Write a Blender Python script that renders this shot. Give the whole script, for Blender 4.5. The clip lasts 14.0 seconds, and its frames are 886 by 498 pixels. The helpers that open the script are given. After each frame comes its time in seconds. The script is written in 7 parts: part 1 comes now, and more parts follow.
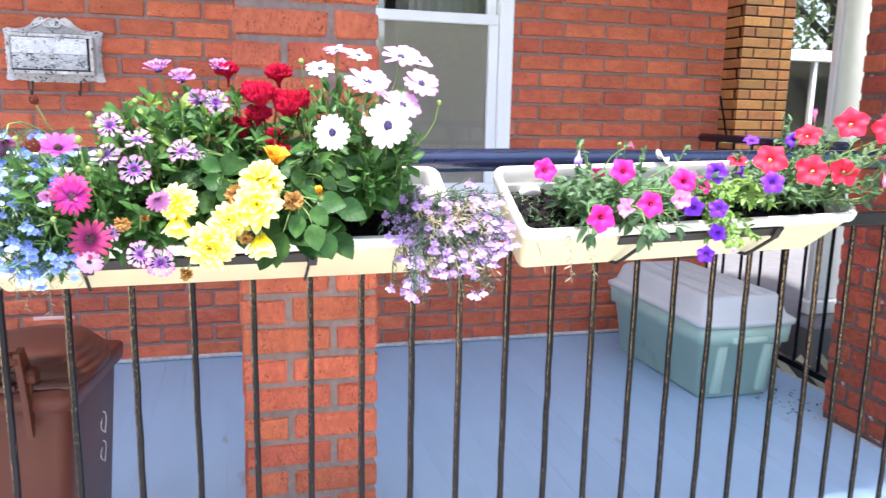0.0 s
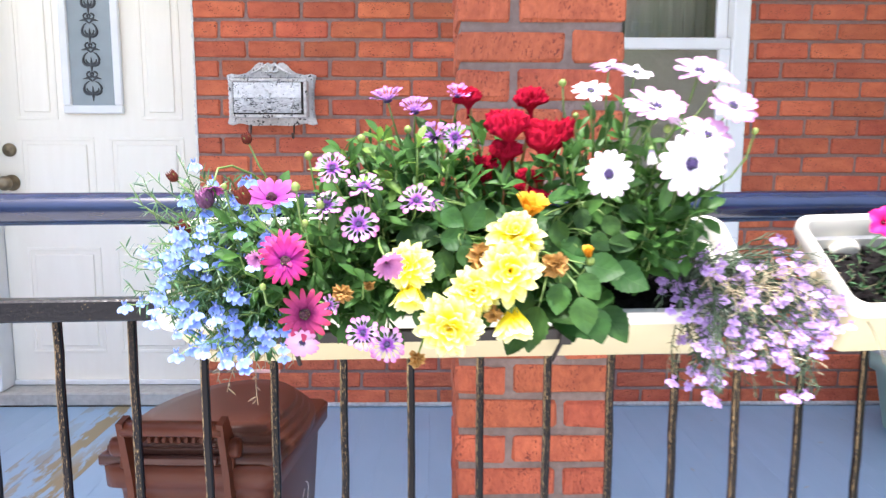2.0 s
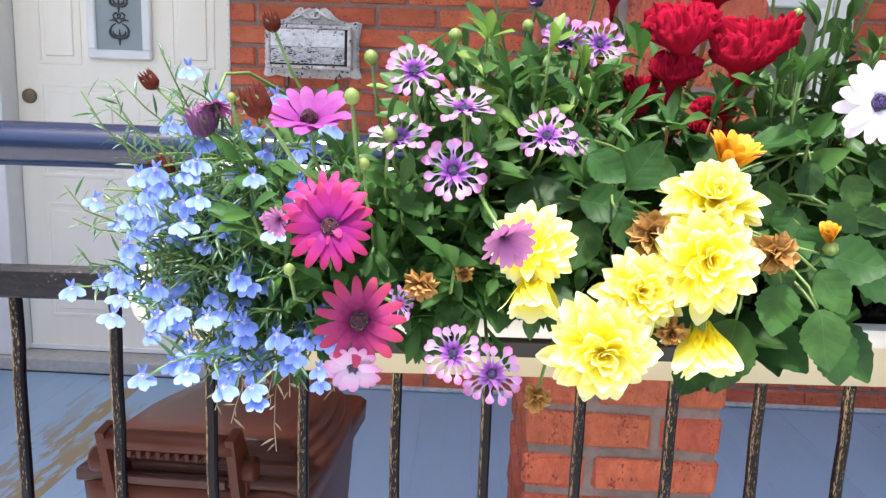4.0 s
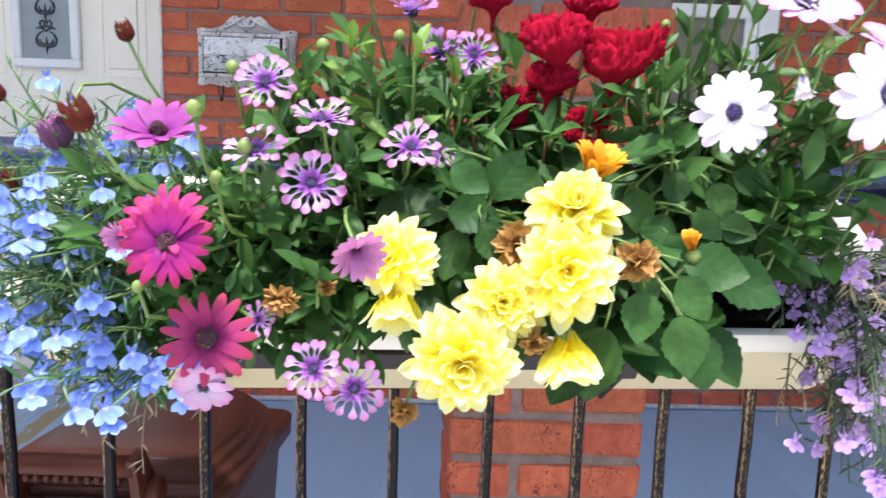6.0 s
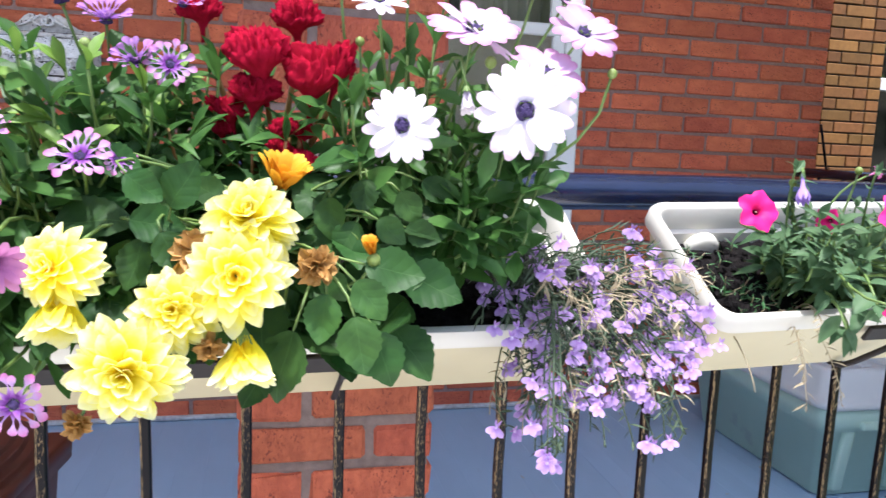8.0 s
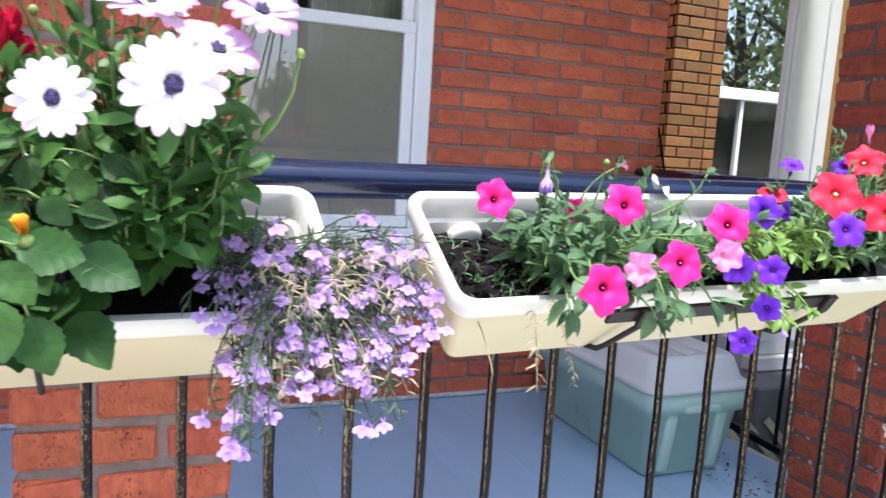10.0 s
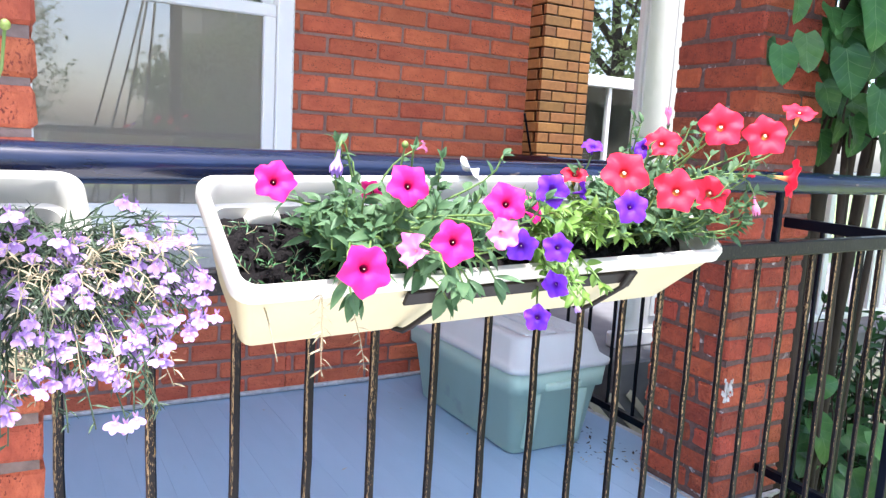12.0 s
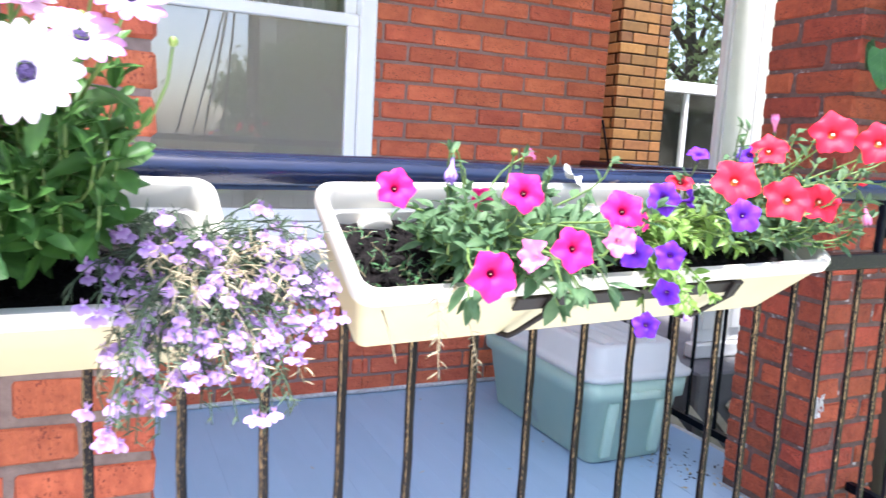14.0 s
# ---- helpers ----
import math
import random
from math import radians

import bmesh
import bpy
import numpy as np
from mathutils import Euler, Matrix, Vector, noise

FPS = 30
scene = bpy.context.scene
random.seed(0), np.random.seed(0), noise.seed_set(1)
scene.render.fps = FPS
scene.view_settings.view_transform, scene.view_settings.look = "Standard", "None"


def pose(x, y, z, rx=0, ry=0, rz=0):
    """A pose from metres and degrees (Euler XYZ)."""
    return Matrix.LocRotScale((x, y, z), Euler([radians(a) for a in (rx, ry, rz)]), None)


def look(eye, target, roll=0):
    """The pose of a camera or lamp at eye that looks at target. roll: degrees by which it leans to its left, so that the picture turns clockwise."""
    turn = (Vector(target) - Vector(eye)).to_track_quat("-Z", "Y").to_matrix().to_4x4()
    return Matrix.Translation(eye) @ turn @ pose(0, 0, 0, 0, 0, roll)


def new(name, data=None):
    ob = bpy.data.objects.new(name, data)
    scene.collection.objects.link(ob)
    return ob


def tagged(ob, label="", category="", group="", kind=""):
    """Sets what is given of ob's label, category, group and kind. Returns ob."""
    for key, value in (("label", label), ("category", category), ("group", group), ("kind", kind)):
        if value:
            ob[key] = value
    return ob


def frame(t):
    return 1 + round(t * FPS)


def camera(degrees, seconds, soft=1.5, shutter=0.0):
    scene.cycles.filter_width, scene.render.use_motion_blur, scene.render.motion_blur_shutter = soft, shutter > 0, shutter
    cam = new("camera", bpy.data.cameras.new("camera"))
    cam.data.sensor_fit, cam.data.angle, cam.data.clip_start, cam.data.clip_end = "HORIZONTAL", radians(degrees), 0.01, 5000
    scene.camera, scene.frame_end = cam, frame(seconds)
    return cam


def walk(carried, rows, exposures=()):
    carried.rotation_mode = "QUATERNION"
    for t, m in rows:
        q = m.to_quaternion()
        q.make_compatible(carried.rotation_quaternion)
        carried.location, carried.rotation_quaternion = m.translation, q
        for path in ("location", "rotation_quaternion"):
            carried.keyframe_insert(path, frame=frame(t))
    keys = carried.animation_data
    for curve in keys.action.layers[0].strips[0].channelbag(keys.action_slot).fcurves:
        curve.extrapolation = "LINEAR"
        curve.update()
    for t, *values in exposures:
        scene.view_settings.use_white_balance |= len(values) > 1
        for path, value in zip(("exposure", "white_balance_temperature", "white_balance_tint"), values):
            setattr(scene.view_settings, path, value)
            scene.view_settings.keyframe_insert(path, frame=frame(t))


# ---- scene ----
cam = camera(61.8, 14.0, soft=1.35, shutter=0.45)
EXPOSURE = 1.95
PATH = [
    (0, (-0.01, -0.03, 1.087), (0.506, 1.867, 0.72), 1.2),
    (0.5, (-0.016, -0.01, 1.086), (0.387, 1.915, 0.724), 0.9),
    (1, (-0.026, 0.033, 1.089), (0.228, 1.986, 0.74), 1.5),
    (1.5, (-0.039, 0.118, 1.089), (0.087, 2.091, 0.783), 2.1),
    (2, (-0.067, 0.233, 1.082), (-0.039, 2.214, 0.809), 0.1),
    (2.3, (-0.092, 0.317, 1.073), (-0.101, 2.291, 0.755), 0.1),
    (2.5, (-0.101, 0.354, 1.068), (-0.241, 2.33, 0.793), 0.6),
    (3, (-0.127, 0.452, 1.047), (-0.221, 2.426, 0.74), 0.9),
    (3.2, (-0.129, 0.475, 1.043), (-0.196, 2.444, 0.697), 2.0),
    (5.3, (-0.115, 0.525, 1.036), (-0.143, 2.495, 0.694), 1.7),
    (5.5, (-0.104, 0.523, 1.038), (-0.11, 2.492, 0.688), 1.8),
    (6, (-0.076, 0.519, 1.041), (-0.013, 2.492, 0.722), 1.9),
    (6.5, (-0.053, 0.511, 1.049), (0.092, 2.486, 0.769), 1.8),
    (7, (-0.026, 0.503, 1.054), (0.243, 2.47, 0.809), 1.9),
    (7.5, (0.004, 0.498, 1.048), (0.384, 2.442, 0.772), 2.4),
    (7.7, (0.013, 0.495, 1.047), (0.423, 2.432, 0.765), 2.4),
    (9.8, (0.135, 0.453, 1.043), (0.85, 2.302, 0.778), 3.4),
    (10, (0.156, 0.454, 1.041), (0.899, 2.291, 0.77), 3.5),
    (10.2, (0.17, 0.445, 1.039), (0.937, 2.273, 0.773), 2.9),
    (10.5, (0.195, 0.435, 1.043), (1.024, 2.234, 0.771), 3.1),
    (11, (0.23, 0.424, 1.041), (1.161, 2.171, 0.75), 3.7),
    (11.5, (0.249, 0.418, 1.041), (1.237, 2.133, 0.755), 3.3),
    (12, (0.256, 0.417, 1.041), (1.251, 2.128, 0.754), 3.2),
    (12.5, (0.257, 0.418, 1.04), (1.251, 2.131, 0.761), 3.5),
    (13, (0.255, 0.415, 1.04), (1.243, 2.134, 0.772), 3.8),
    (13.5, (0.241, 0.42, 1.041), (1.183, 2.163, 0.764), 3.6),
    (14, (0.206, 0.427, 1.04), (1.047, 2.22, 0.76), 3.2),
]
walk(cam, [(t, look(eye, target, roll)) for t, eye, target, roll in PATH],
     exposures=[(t, EXPOSURE + e, k, 16) for t, e, k in ((0, 0.36, 6250), (1, 0.42, 6400), (2, 0.26, 6400), (3, -0.04, 6450), (5.5, -0.36, 6300), (7.5, -0.34, 6150), (10, -0.20, 6100), (10.5, -0.03, 6050), (11.5, 0.24, 6100), (12.5, 0.40, 6100), (14, 0.47, 6150))])

# ---- light ----
SUN_EL, SUN_AZ = radians(74), radians(194)
world = bpy.data.worlds.new("world")
scene.world = world
world.use_nodes = True
wn = world.node_tree
sky = wn.nodes.new("ShaderNodeTexSky")
sky.sky_type, sky.sun_disc, sky.sun_elevation, sky.sun_rotation = "NISHITA", False, SUN_EL, SUN_AZ
sky.air_density, sky.dust_density = 1.0, 2.5
wn.links.new(sky.outputs[0], wn.nodes["Background"].inputs[0])
wn.nodes["Background"].inputs[1].default_value = 0.15
sun = new("sun", bpy.data.lights.new("sun", "SUN"))
sun.data.energy, sun.data.angle, sun.data.color = 2.5, radians(4), (1.0, 0.98, 0.95)
sun.matrix_world = look((math.sin(SUN_AZ) * math.cos(SUN_EL) * 20, math.cos(SUN_AZ) * math.cos(SUN_EL) * 20, math.sin(SUN_EL) * 20), (0, 0, 0))

# ---- materials ----


def mat(name, c1, c2=None, scale=30.0, rough=0.6, bump=0.15, bscale=None, metal=0.0, rnd=0.0, hue=0.0, wear=None,
        wear_at=0.62, wear_scale=25.0, patch=0.0, trans=0.0, stretch=(1, 1, 1), spec=0.5, dist=0.002, high=None):
    """A procedural surface: two colours by noise at two scales, relief, wear spots and a change from object to object."""
    m = bpy.data.materials.new(name)
    m.use_nodes = True
    t = m.node_tree
    n, l = t.nodes, t.links
    b = n["Principled BSDF"]
    c2 = c2 or tuple(x * 0.75 for x in c1)
    tc, mp, oi = n.new("ShaderNodeTexCoord"), n.new("ShaderNodeMapping"), n.new("ShaderNodeObjectInfo")
    l.new(tc.outputs["Object"], mp.inputs[0])
    mp.inputs["Scale"].default_value = stretch
    ofs = n.new("ShaderNodeMath")
    ofs.operation = "MULTIPLY"
    l.new(oi.outputs["Random"], ofs.inputs[0])
    ofs.inputs[1].default_value = 37.0

    def noise_tex(sc, detail=4.0):
        x = n.new("ShaderNodeTexNoise")
        x.noise_dimensions = "4D"
        x.inputs["Scale"].default_value, x.inputs["Detail"].default_value = sc, detail
        l.new(mp.outputs[0], x.inputs["Vector"])
        l.new(ofs.outputs[0], x.inputs["W"])
        return x
    a, big = noise_tex(scale), noise_tex(scale * 0.17, 2.0)
    add = n.new("ShaderNodeMath")
    add.operation = "MULTIPLY_ADD"
    l.new(a.outputs["Fac"], add.inputs[0])
    add.inputs[1].default_value = 0.6
    half = n.new("ShaderNodeMath")
    half.operation = "MULTIPLY"
    l.new(big.outputs["Fac"], half.inputs[0])
    half.inputs[1].default_value = 0.4
    l.new(half.outputs[0], add.inputs[2])
    ramp = n.new("ShaderNodeMapRange")
    ramp.inputs["From Min"].default_value, ramp.inputs["From Max"].default_value = 0.33, 0.67
    l.new(add.outputs[0], ramp.inputs["Value"])
    mix = n.new("ShaderNodeMix")
    mix.data_type = "RGBA"
    l.new(ramp.outputs[0], mix.inputs["Factor"])
    mix.inputs["A"].default_value, mix.inputs["B"].default_value = (*c1, 1), (*c2, 1)
    col = mix.outputs["Result"]
    if rnd or hue:
        hsv = n.new("ShaderNodeHueSaturation")
        v = n.new("ShaderNodeMapRange")
        v.inputs["To Min"].default_value, v.inputs["To Max"].default_value = 1 - rnd, 1 + rnd
        l.new(oi.outputs["Random"], v.inputs["Value"])
        l.new(v.outputs[0], hsv.inputs["Value"])
        if hue:
            w = n.new("ShaderNodeTexWhiteNoise")
            w.noise_dimensions = "1D"
            l.new(ofs.outputs[0], w.inputs["W"])
            h = n.new("ShaderNodeMapRange")
            h.inputs["To Min"].default_value, h.inputs["To Max"].default_value = 0.5 - hue, 0.5 + hue
            l.new(w.outputs["Value"], h.inputs["Value"])
            l.new(h.outputs[0], hsv.inputs["Hue"])
        l.new(col, hsv.inputs["Color"])
        col = hsv.outputs[0]
    if wear:
        wx = noise_tex(wear_scale, 6.0)
        wr = n.new("ShaderNodeMapRange")
        wr.inputs["From Min"].default_value, wr.inputs["From Max"].default_value = wear_at, wear_at + 0.05
        l.new(wx.outputs["Fac"], wr.inputs["Value"])
        wf = wr.outputs[0]
        if patch:
            px, pr, pm = noise_tex(patch, 1.0), n.new("ShaderNodeMapRange"), n.new("ShaderNodeMath")
            pr.inputs["From Min"].default_value, pr.inputs["From Max"].default_value = 0.44, 0.58
            pm.operation = "MULTIPLY"
            l.new(px.outputs["Fac"], pr.inputs["Value"])
            l.new(pr.outputs[0], pm.inputs[0])
            l.new(wf, pm.inputs[1])
            wf = pm.outputs[0]
        # high: the wear colour thins out below this height range
        if high:
            sx, hr, hm = n.new("ShaderNodeSeparateXYZ"), n.new("ShaderNodeMapRange"), n.new("ShaderNodeMath")
            hr.inputs["From Min"].default_value, hr.inputs["From Max"].default_value = high
            hr.inputs["To Min"].default_value, hr.inputs["To Max"].default_value = 0.11, 0.0
            hm.operation = "SUBTRACT"
            l.new(tc.outputs["Object"], sx.inputs[0])
            l.new(sx.outputs["Z"], hr.inputs["Value"])
            l.new(wx.outputs["Fac"], hm.inputs[0])
            l.new(hr.outputs[0], hm.inputs[1])
            l.new(hm.outputs[0], wr.inputs["Value"])
        wm = n.new("ShaderNodeMix")
        wm.data_type = "RGBA"
        l.new(wf, wm.inputs["Factor"])
        l.new(col, wm.inputs["A"])
        wm.inputs["B"].default_value = (*wear, 1)
        col = wm.outputs["Result"]
    l.new(col, b.inputs["Base Color"])
    b.inputs["Roughness"].default_value, b.inputs["Metallic"].default_value = rough, metal
    b.inputs["Specular IOR Level"].default_value = spec
    if bump:
        bx = noise_tex(bscale or scale * 1.5, 5.0)
        bu = n.new("ShaderNodeBump")
        bu.inputs["Strength"].default_value, bu.inputs["Distance"].default_value = bump, dist
        l.new(bx.outputs["Fac"], bu.inputs["Height"])
        l.new(bu.outputs[0], b.inputs["Normal"])
    if trans:
        tr, ms = n.new("ShaderNodeBsdfTranslucent"), n.new("ShaderNodeMixShader")
        l.new(col, tr.inputs["Color"])
        ms.inputs[0].default_value = trans
        l.new(b.outputs[0], ms.inputs[1])
        l.new(tr.outputs[0], ms.inputs[2])
        l.new(ms.outputs[0], n["Material Output"].inputs["Surface"])
    return m


def petal_mat(name, stops, vein=0.25, trans=0.3, rough=0.55, deep=0.6, along=False):
    """Petal colour by the distance from the flower's middle (mesh radius 1), or along each petal, with fine veins."""
    m = bpy.data.materials.new(name)
    m.use_nodes = True
    t = m.node_tree
    n, l = t.nodes, t.links
    b = n["Principled BSDF"]
    tc, ln = n.new("ShaderNodeTexCoord"), n.new("ShaderNodeVectorMath")
    flat = n.new("ShaderNodeVectorMath")
    flat.operation = "MULTIPLY"
    flat.inputs[1].default_value = (1, 1, deep)
    l.new(tc.outputs["Object"], flat.inputs[0])
    ln.operation = "LENGTH"
    l.new(flat.outputs[0], ln.inputs[0])
    nz = n.new("ShaderNodeTexNoise")
    nz.noise_dimensions = "4D"
    nz.inputs["Scale"].default_value = 9.0
    oi = n.new("ShaderNodeObjectInfo")
    mu = n.new("ShaderNodeMath")
    mu.operation = "MULTIPLY"
    mu.inputs[1].default_value = 50
    l.new(oi.outputs["Random"], mu.inputs[0])
    l.new(mu.outputs[0], nz.inputs["W"])
    l.new(tc.outputs["Object"], nz.inputs["Vector"])
    ad = n.new("ShaderNodeMath")
    ad.operation = "MULTIPLY_ADD"
    l.new(nz.outputs["Fac"], ad.inputs[0])
    ad.inputs[1].default_value = vein
    if along:
        at = n.new("ShaderNodeAttribute")
        at.attribute_name = "along"
        l.new(at.outputs["Fac"], ad.inputs[2])
    else:
        l.new(ln.outputs["Value"], ad.inputs[2])
    sb = n.new("ShaderNodeMath")
    sb.operation = "SUBTRACT"
    l.new(ad.outputs[0], sb.inputs[0])
    sb.inputs[1].default_value = vein * 0.5
    r = n.new("ShaderNodeValToRGB")
    while len(r.color_ramp.elements) < len(stops):
        r.color_ramp.elements.new(0.5)
    for e, (p, c) in zip(r.color_ramp.elements, stops):
        e.position, e.color = p, (*c, 1)
    l.new(sb.outputs[0], r.inputs[0])
    hsv = n.new("ShaderNodeHueSaturation")
    v = n.new("ShaderNodeMapRange")
    v.inputs["To Min"].default_value, v.inputs["To Max"].default_value = 0.88, 1.1
    l.new(oi.outputs["Random"], v.inputs["Value"])
    l.new(v.outputs[0], hsv.inputs["Value"])
    l.new(r.outputs[0], hsv.inputs["Color"])
    l.new(hsv.outputs[0], b.inputs["Base Color"])
    b.inputs["Roughness"].default_value = rough
    b.inputs["Specular IOR Level"].default_value = 0.25
    tr, ms = n.new("ShaderNodeBsdfTranslucent"), n.new("ShaderNodeMixShader")
    l.new(hsv.outputs[0], tr.inputs["Color"])
    ms.inputs[0].default_value = trans
    l.new(b.outputs[0], ms.inputs[1])
    l.new(tr.outputs[0], ms.inputs[2])
    l.new(ms.outputs[0], n["Material Output"].inputs["Surface"])
    bu = n.new("ShaderNodeBump")
    bu.inputs["Strength"].default_value, bu.inputs["Distance"].default_value = 0.35, 0.0009
    l.new(nz.outputs["Fac"], bu.inputs["Height"])
    l.new(bu.outputs[0], b.inputs["Normal"])
    return m


def glass_mat(name, gloss=0.16, tint=(0.85, 0.88, 0.86), rough=0.045, edge=1.0):
    m = bpy.data.materials.new(name)
    m.use_nodes = True
    t = m.node_tree
    n, l = t.nodes, t.links
    g, tr, ms = n.new("ShaderNodeBsdfGlossy"), n.new("ShaderNodeBsdfTransparent"), n.new("ShaderNodeMixShader")
    g.inputs["Roughness"].default_value = rough
    tr.inputs["Color"].default_value = (*tint, 1)
    lw, mr = n.new("ShaderNodeLayerWeight"), n.new("ShaderNodeMapRange")
    lw.inputs["Blend"].default_value = 0.25
    mr.inputs["To Min"].default_value, mr.inputs["To Max"].default_value = gloss, edge
    l.new(lw.outputs["Fresnel"], mr.inputs["Value"])
    l.new(mr.outputs[0], ms.inputs[0])
    l.new(tr.outputs[0], ms.inputs[1])
    l.new(g.outputs[0], ms.inputs[2])
    l.new(ms.outputs[0], n["Material Output"].inputs["Surface"])
    return m


M_BRICK = mat("wall_brick", (0.64, 0.160, 0.072), (0.43, 0.090, 0.043), scale=26, rough=0.85, bump=1.0, bscale=90, rnd=0.18, hue=0.004, dist=0.007,
              wear=(0.17, 0.034, 0.020), wear_at=0.585, wear_scale=200, patch=30.0, stretch=(0.7, 1, 1))
M_RUG = mat("rug_brick", (0.54, 0.135, 0.062), (0.33, 0.072, 0.035), scale=60, rough=0.9, bump=1.0, bscale=120, rnd=0.15, hue=0.004, dist=0.008,
            stretch=(1.2, 1.2, 0.7), wear=(0.19, 0.038, 0.021), wear_at=0.56, wear_scale=200, patch=25.0)
M_PIER = mat("pier_brick", (0.40, 0.080, 0.034), (0.22, 0.042, 0.020), scale=40, rough=0.9, bump=1.0, bscale=100, rnd=0.22, hue=0.006, dist=0.008,
             wear=(0.13, 0.026, 0.016), wear_at=0.56, wear_scale=210, patch=25.0)
M_PIERMORTAR = mat("pier_mortar", (0.17, 0.098, 0.082), (0.080, 0.046, 0.040), scale=70, rough=0.95, bump=0.9, bscale=160, dist=0.004, wear=(0.42, 0.38, 0.37), wear_at=0.60, wear_scale=40, patch=10.0)
M_YBRICK = mat("yellow_brick", (0.27, 0.125, 0.034), (0.18, 0.080, 0.021), scale=40, rough=0.7, bump=0.3, rnd=0.32, hue=0.010)
M_WALLMORTAR = mat("wall_mortar", (0.33, 0.215, 0.185), (0.22, 0.135, 0.114), scale=70, rough=0.95, bump=0.9, bscale=180, dist=0.004)
M_MORTAR = mat("mortar", (0.25, 0.185, 0.160), (0.165, 0.118, 0.100), scale=70, rough=0.95, bump=0.8, bscale=200, dist=0.003)
M_MORTAR_DARK = mat("dark_mortar", (0.05, 0.038, 0.028), scale=70, rough=0.95, bump=0.6)
M_FLOOR = mat("floor_paint", (0.278, 0.415, 0.560), (0.248, 0.378, 0.515), scale=14, rough=0.42, bump=0.2, bscale=60, rnd=0.02,
              wear=(0.20, 0.165, 0.11), wear_at=0.66, wear_scale=9, patch=1.1, stretch=(1.0, 0.35, 1.0))
M_FLOORWORN = mat("worn_floor_paint", (0.278, 0.415, 0.560), (0.248, 0.378, 0.515), scale=14, rough=0.5, bump=0.3, bscale=60,
                  wear=(0.27, 0.22, 0.12), wear_at=0.47, wear_scale=26, patch=2.2, stretch=(1.0, 0.25, 1.0))
M_SEAL = mat("caulk", (0.55, 0.56, 0.57), (0.30, 0.29, 0.28), scale=60, rough=0.8, bump=0.6)
M_VINYLSEAL = mat("white_caulk", (0.80, 0.78, 0.74), (0.55, 0.52, 0.48), scale=60, rough=0.8, bump=0.6)
M_WHITE = mat("white_paint", (0.80, 0.80, 0.78), (0.72, 0.72, 0.70), scale=14, rough=0.45, bump=0.05)
M_CREAM = mat("weathered_cream_paint", (0.58, 0.52, 0.40), (0.42, 0.37, 0.28), scale=20, rough=0.8, bump=0.3)
M_SCROLL = mat("grey_scroll", (0.055, 0.060, 0.065), scale=30, rough=0.6)
M_DOOR = mat("door_paint", (0.89, 0.83, 0.71), (0.85, 0.79, 0.66), scale=10, rough=0.5, bump=0.08, stretch=(3, 3, 0.5))
M_VINYL = mat("white_vinyl", (0.90, 0.89, 0.87), (0.86, 0.85, 0.83), scale=8, rough=0.35, bump=0.03)
M_STONE = mat("sill_stone", (0.48, 0.47, 0.43), (0.34, 0.33, 0.30), scale=45, rough=0.9, bump=0.5)
M_IRON = mat("railing_paint", (0.004, 0.005, 0.010), (0.002, 0.003, 0.006), spec=0.10, scale=60, rough=0.3, bump=0.35, bscale=180, dist=0.001,
             wear=(0.24, 0.15, 0.06), wear_at=0.69, wear_scale=70, stretch=(1, 1, 0.4))
M_FLATBAR = mat("flat_bar_paint", (0.006, 0.006, 0.009), (0.012, 0.011, 0.012), spec=0.3, scale=70, rough=0.28, bump=0.6, bscale=180, dist=0.001,
                wear=(0.27, 0.20, 0.11), wear_at=0.645, wear_scale=420, patch=3.2)
# Gold speckle on the next two: worn paint plus sunlight put into the colour
M_IRONHALFLIT = mat("half_sunlit_railing_paint", (0.005, 0.005, 0.007), (0.010, 0.008, 0.008), spec=0.14, scale=90, rough=0.32, bump=0.5, bscale=200, dist=0.001,
                 wear=(0.22, 0.15, 0.075), wear_at=0.56, wear_scale=900, patch=5.0, stretch=(1, 1, 0.22), high=(0.35, 0.75))
M_IRONWORNLIT = mat("worn_sunlit_railing_paint", (0.008, 0.007, 0.007), (0.016, 0.012, 0.010), spec=0.14, scale=60, rough=0.4, bump=0.5, bscale=180, dist=0.001,
                 wear=(0.25, 0.17, 0.085), wear_at=0.475, wear_scale=900, stretch=(1, 1, 0.16), high=(0.38, 0.72))
# The sky's blue sheen on the black tube is put into the base colour
M_TUBE = mat("sky_sheen_tube_paint", (0.011, 0.022, 0.070), (0.004, 0.007, 0.020), spec=0.6, scale=40, rough=0.2, bump=0.35, bscale=60, dist=0.0015,
             wear=(0.17, 0.13, 0.10), wear_at=0.66, wear_scale=60, stretch=(0.3, 1, 1))
M_TUBRIM = mat("pale_planter_plastic", (0.61, 0.59, 0.51), (0.55, 0.53, 0.45), scale=12, rough=0.45, bump=0.06, wear=(0.40, 0.37, 0.31), wear_at=0.80, wear_scale=30)
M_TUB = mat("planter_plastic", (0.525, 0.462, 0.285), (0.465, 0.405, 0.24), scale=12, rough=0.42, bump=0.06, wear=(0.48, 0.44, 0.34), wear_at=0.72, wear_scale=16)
M_SOIL = mat("potting_soil", (0.015, 0.013, 0.0125), (0.005, 0.0044, 0.0044), spec=0.12, scale=120, rough=0.95, bump=1.0, bscale=160, dist=0.006)
M_BLACK = mat("black_steel", (0.014, 0.012, 0.011), (0.024, 0.018, 0.014), spec=0.25, scale=60, rough=0.55, bump=0.2)
M_TOTE = mat("tote_plastic", (0.405, 0.56, 0.465), (0.35, 0.50, 0.415), scale=7, rough=0.45, bump=0.05, wear=(0.33, 0.44, 0.40), wear_at=0.66, wear_scale=9)
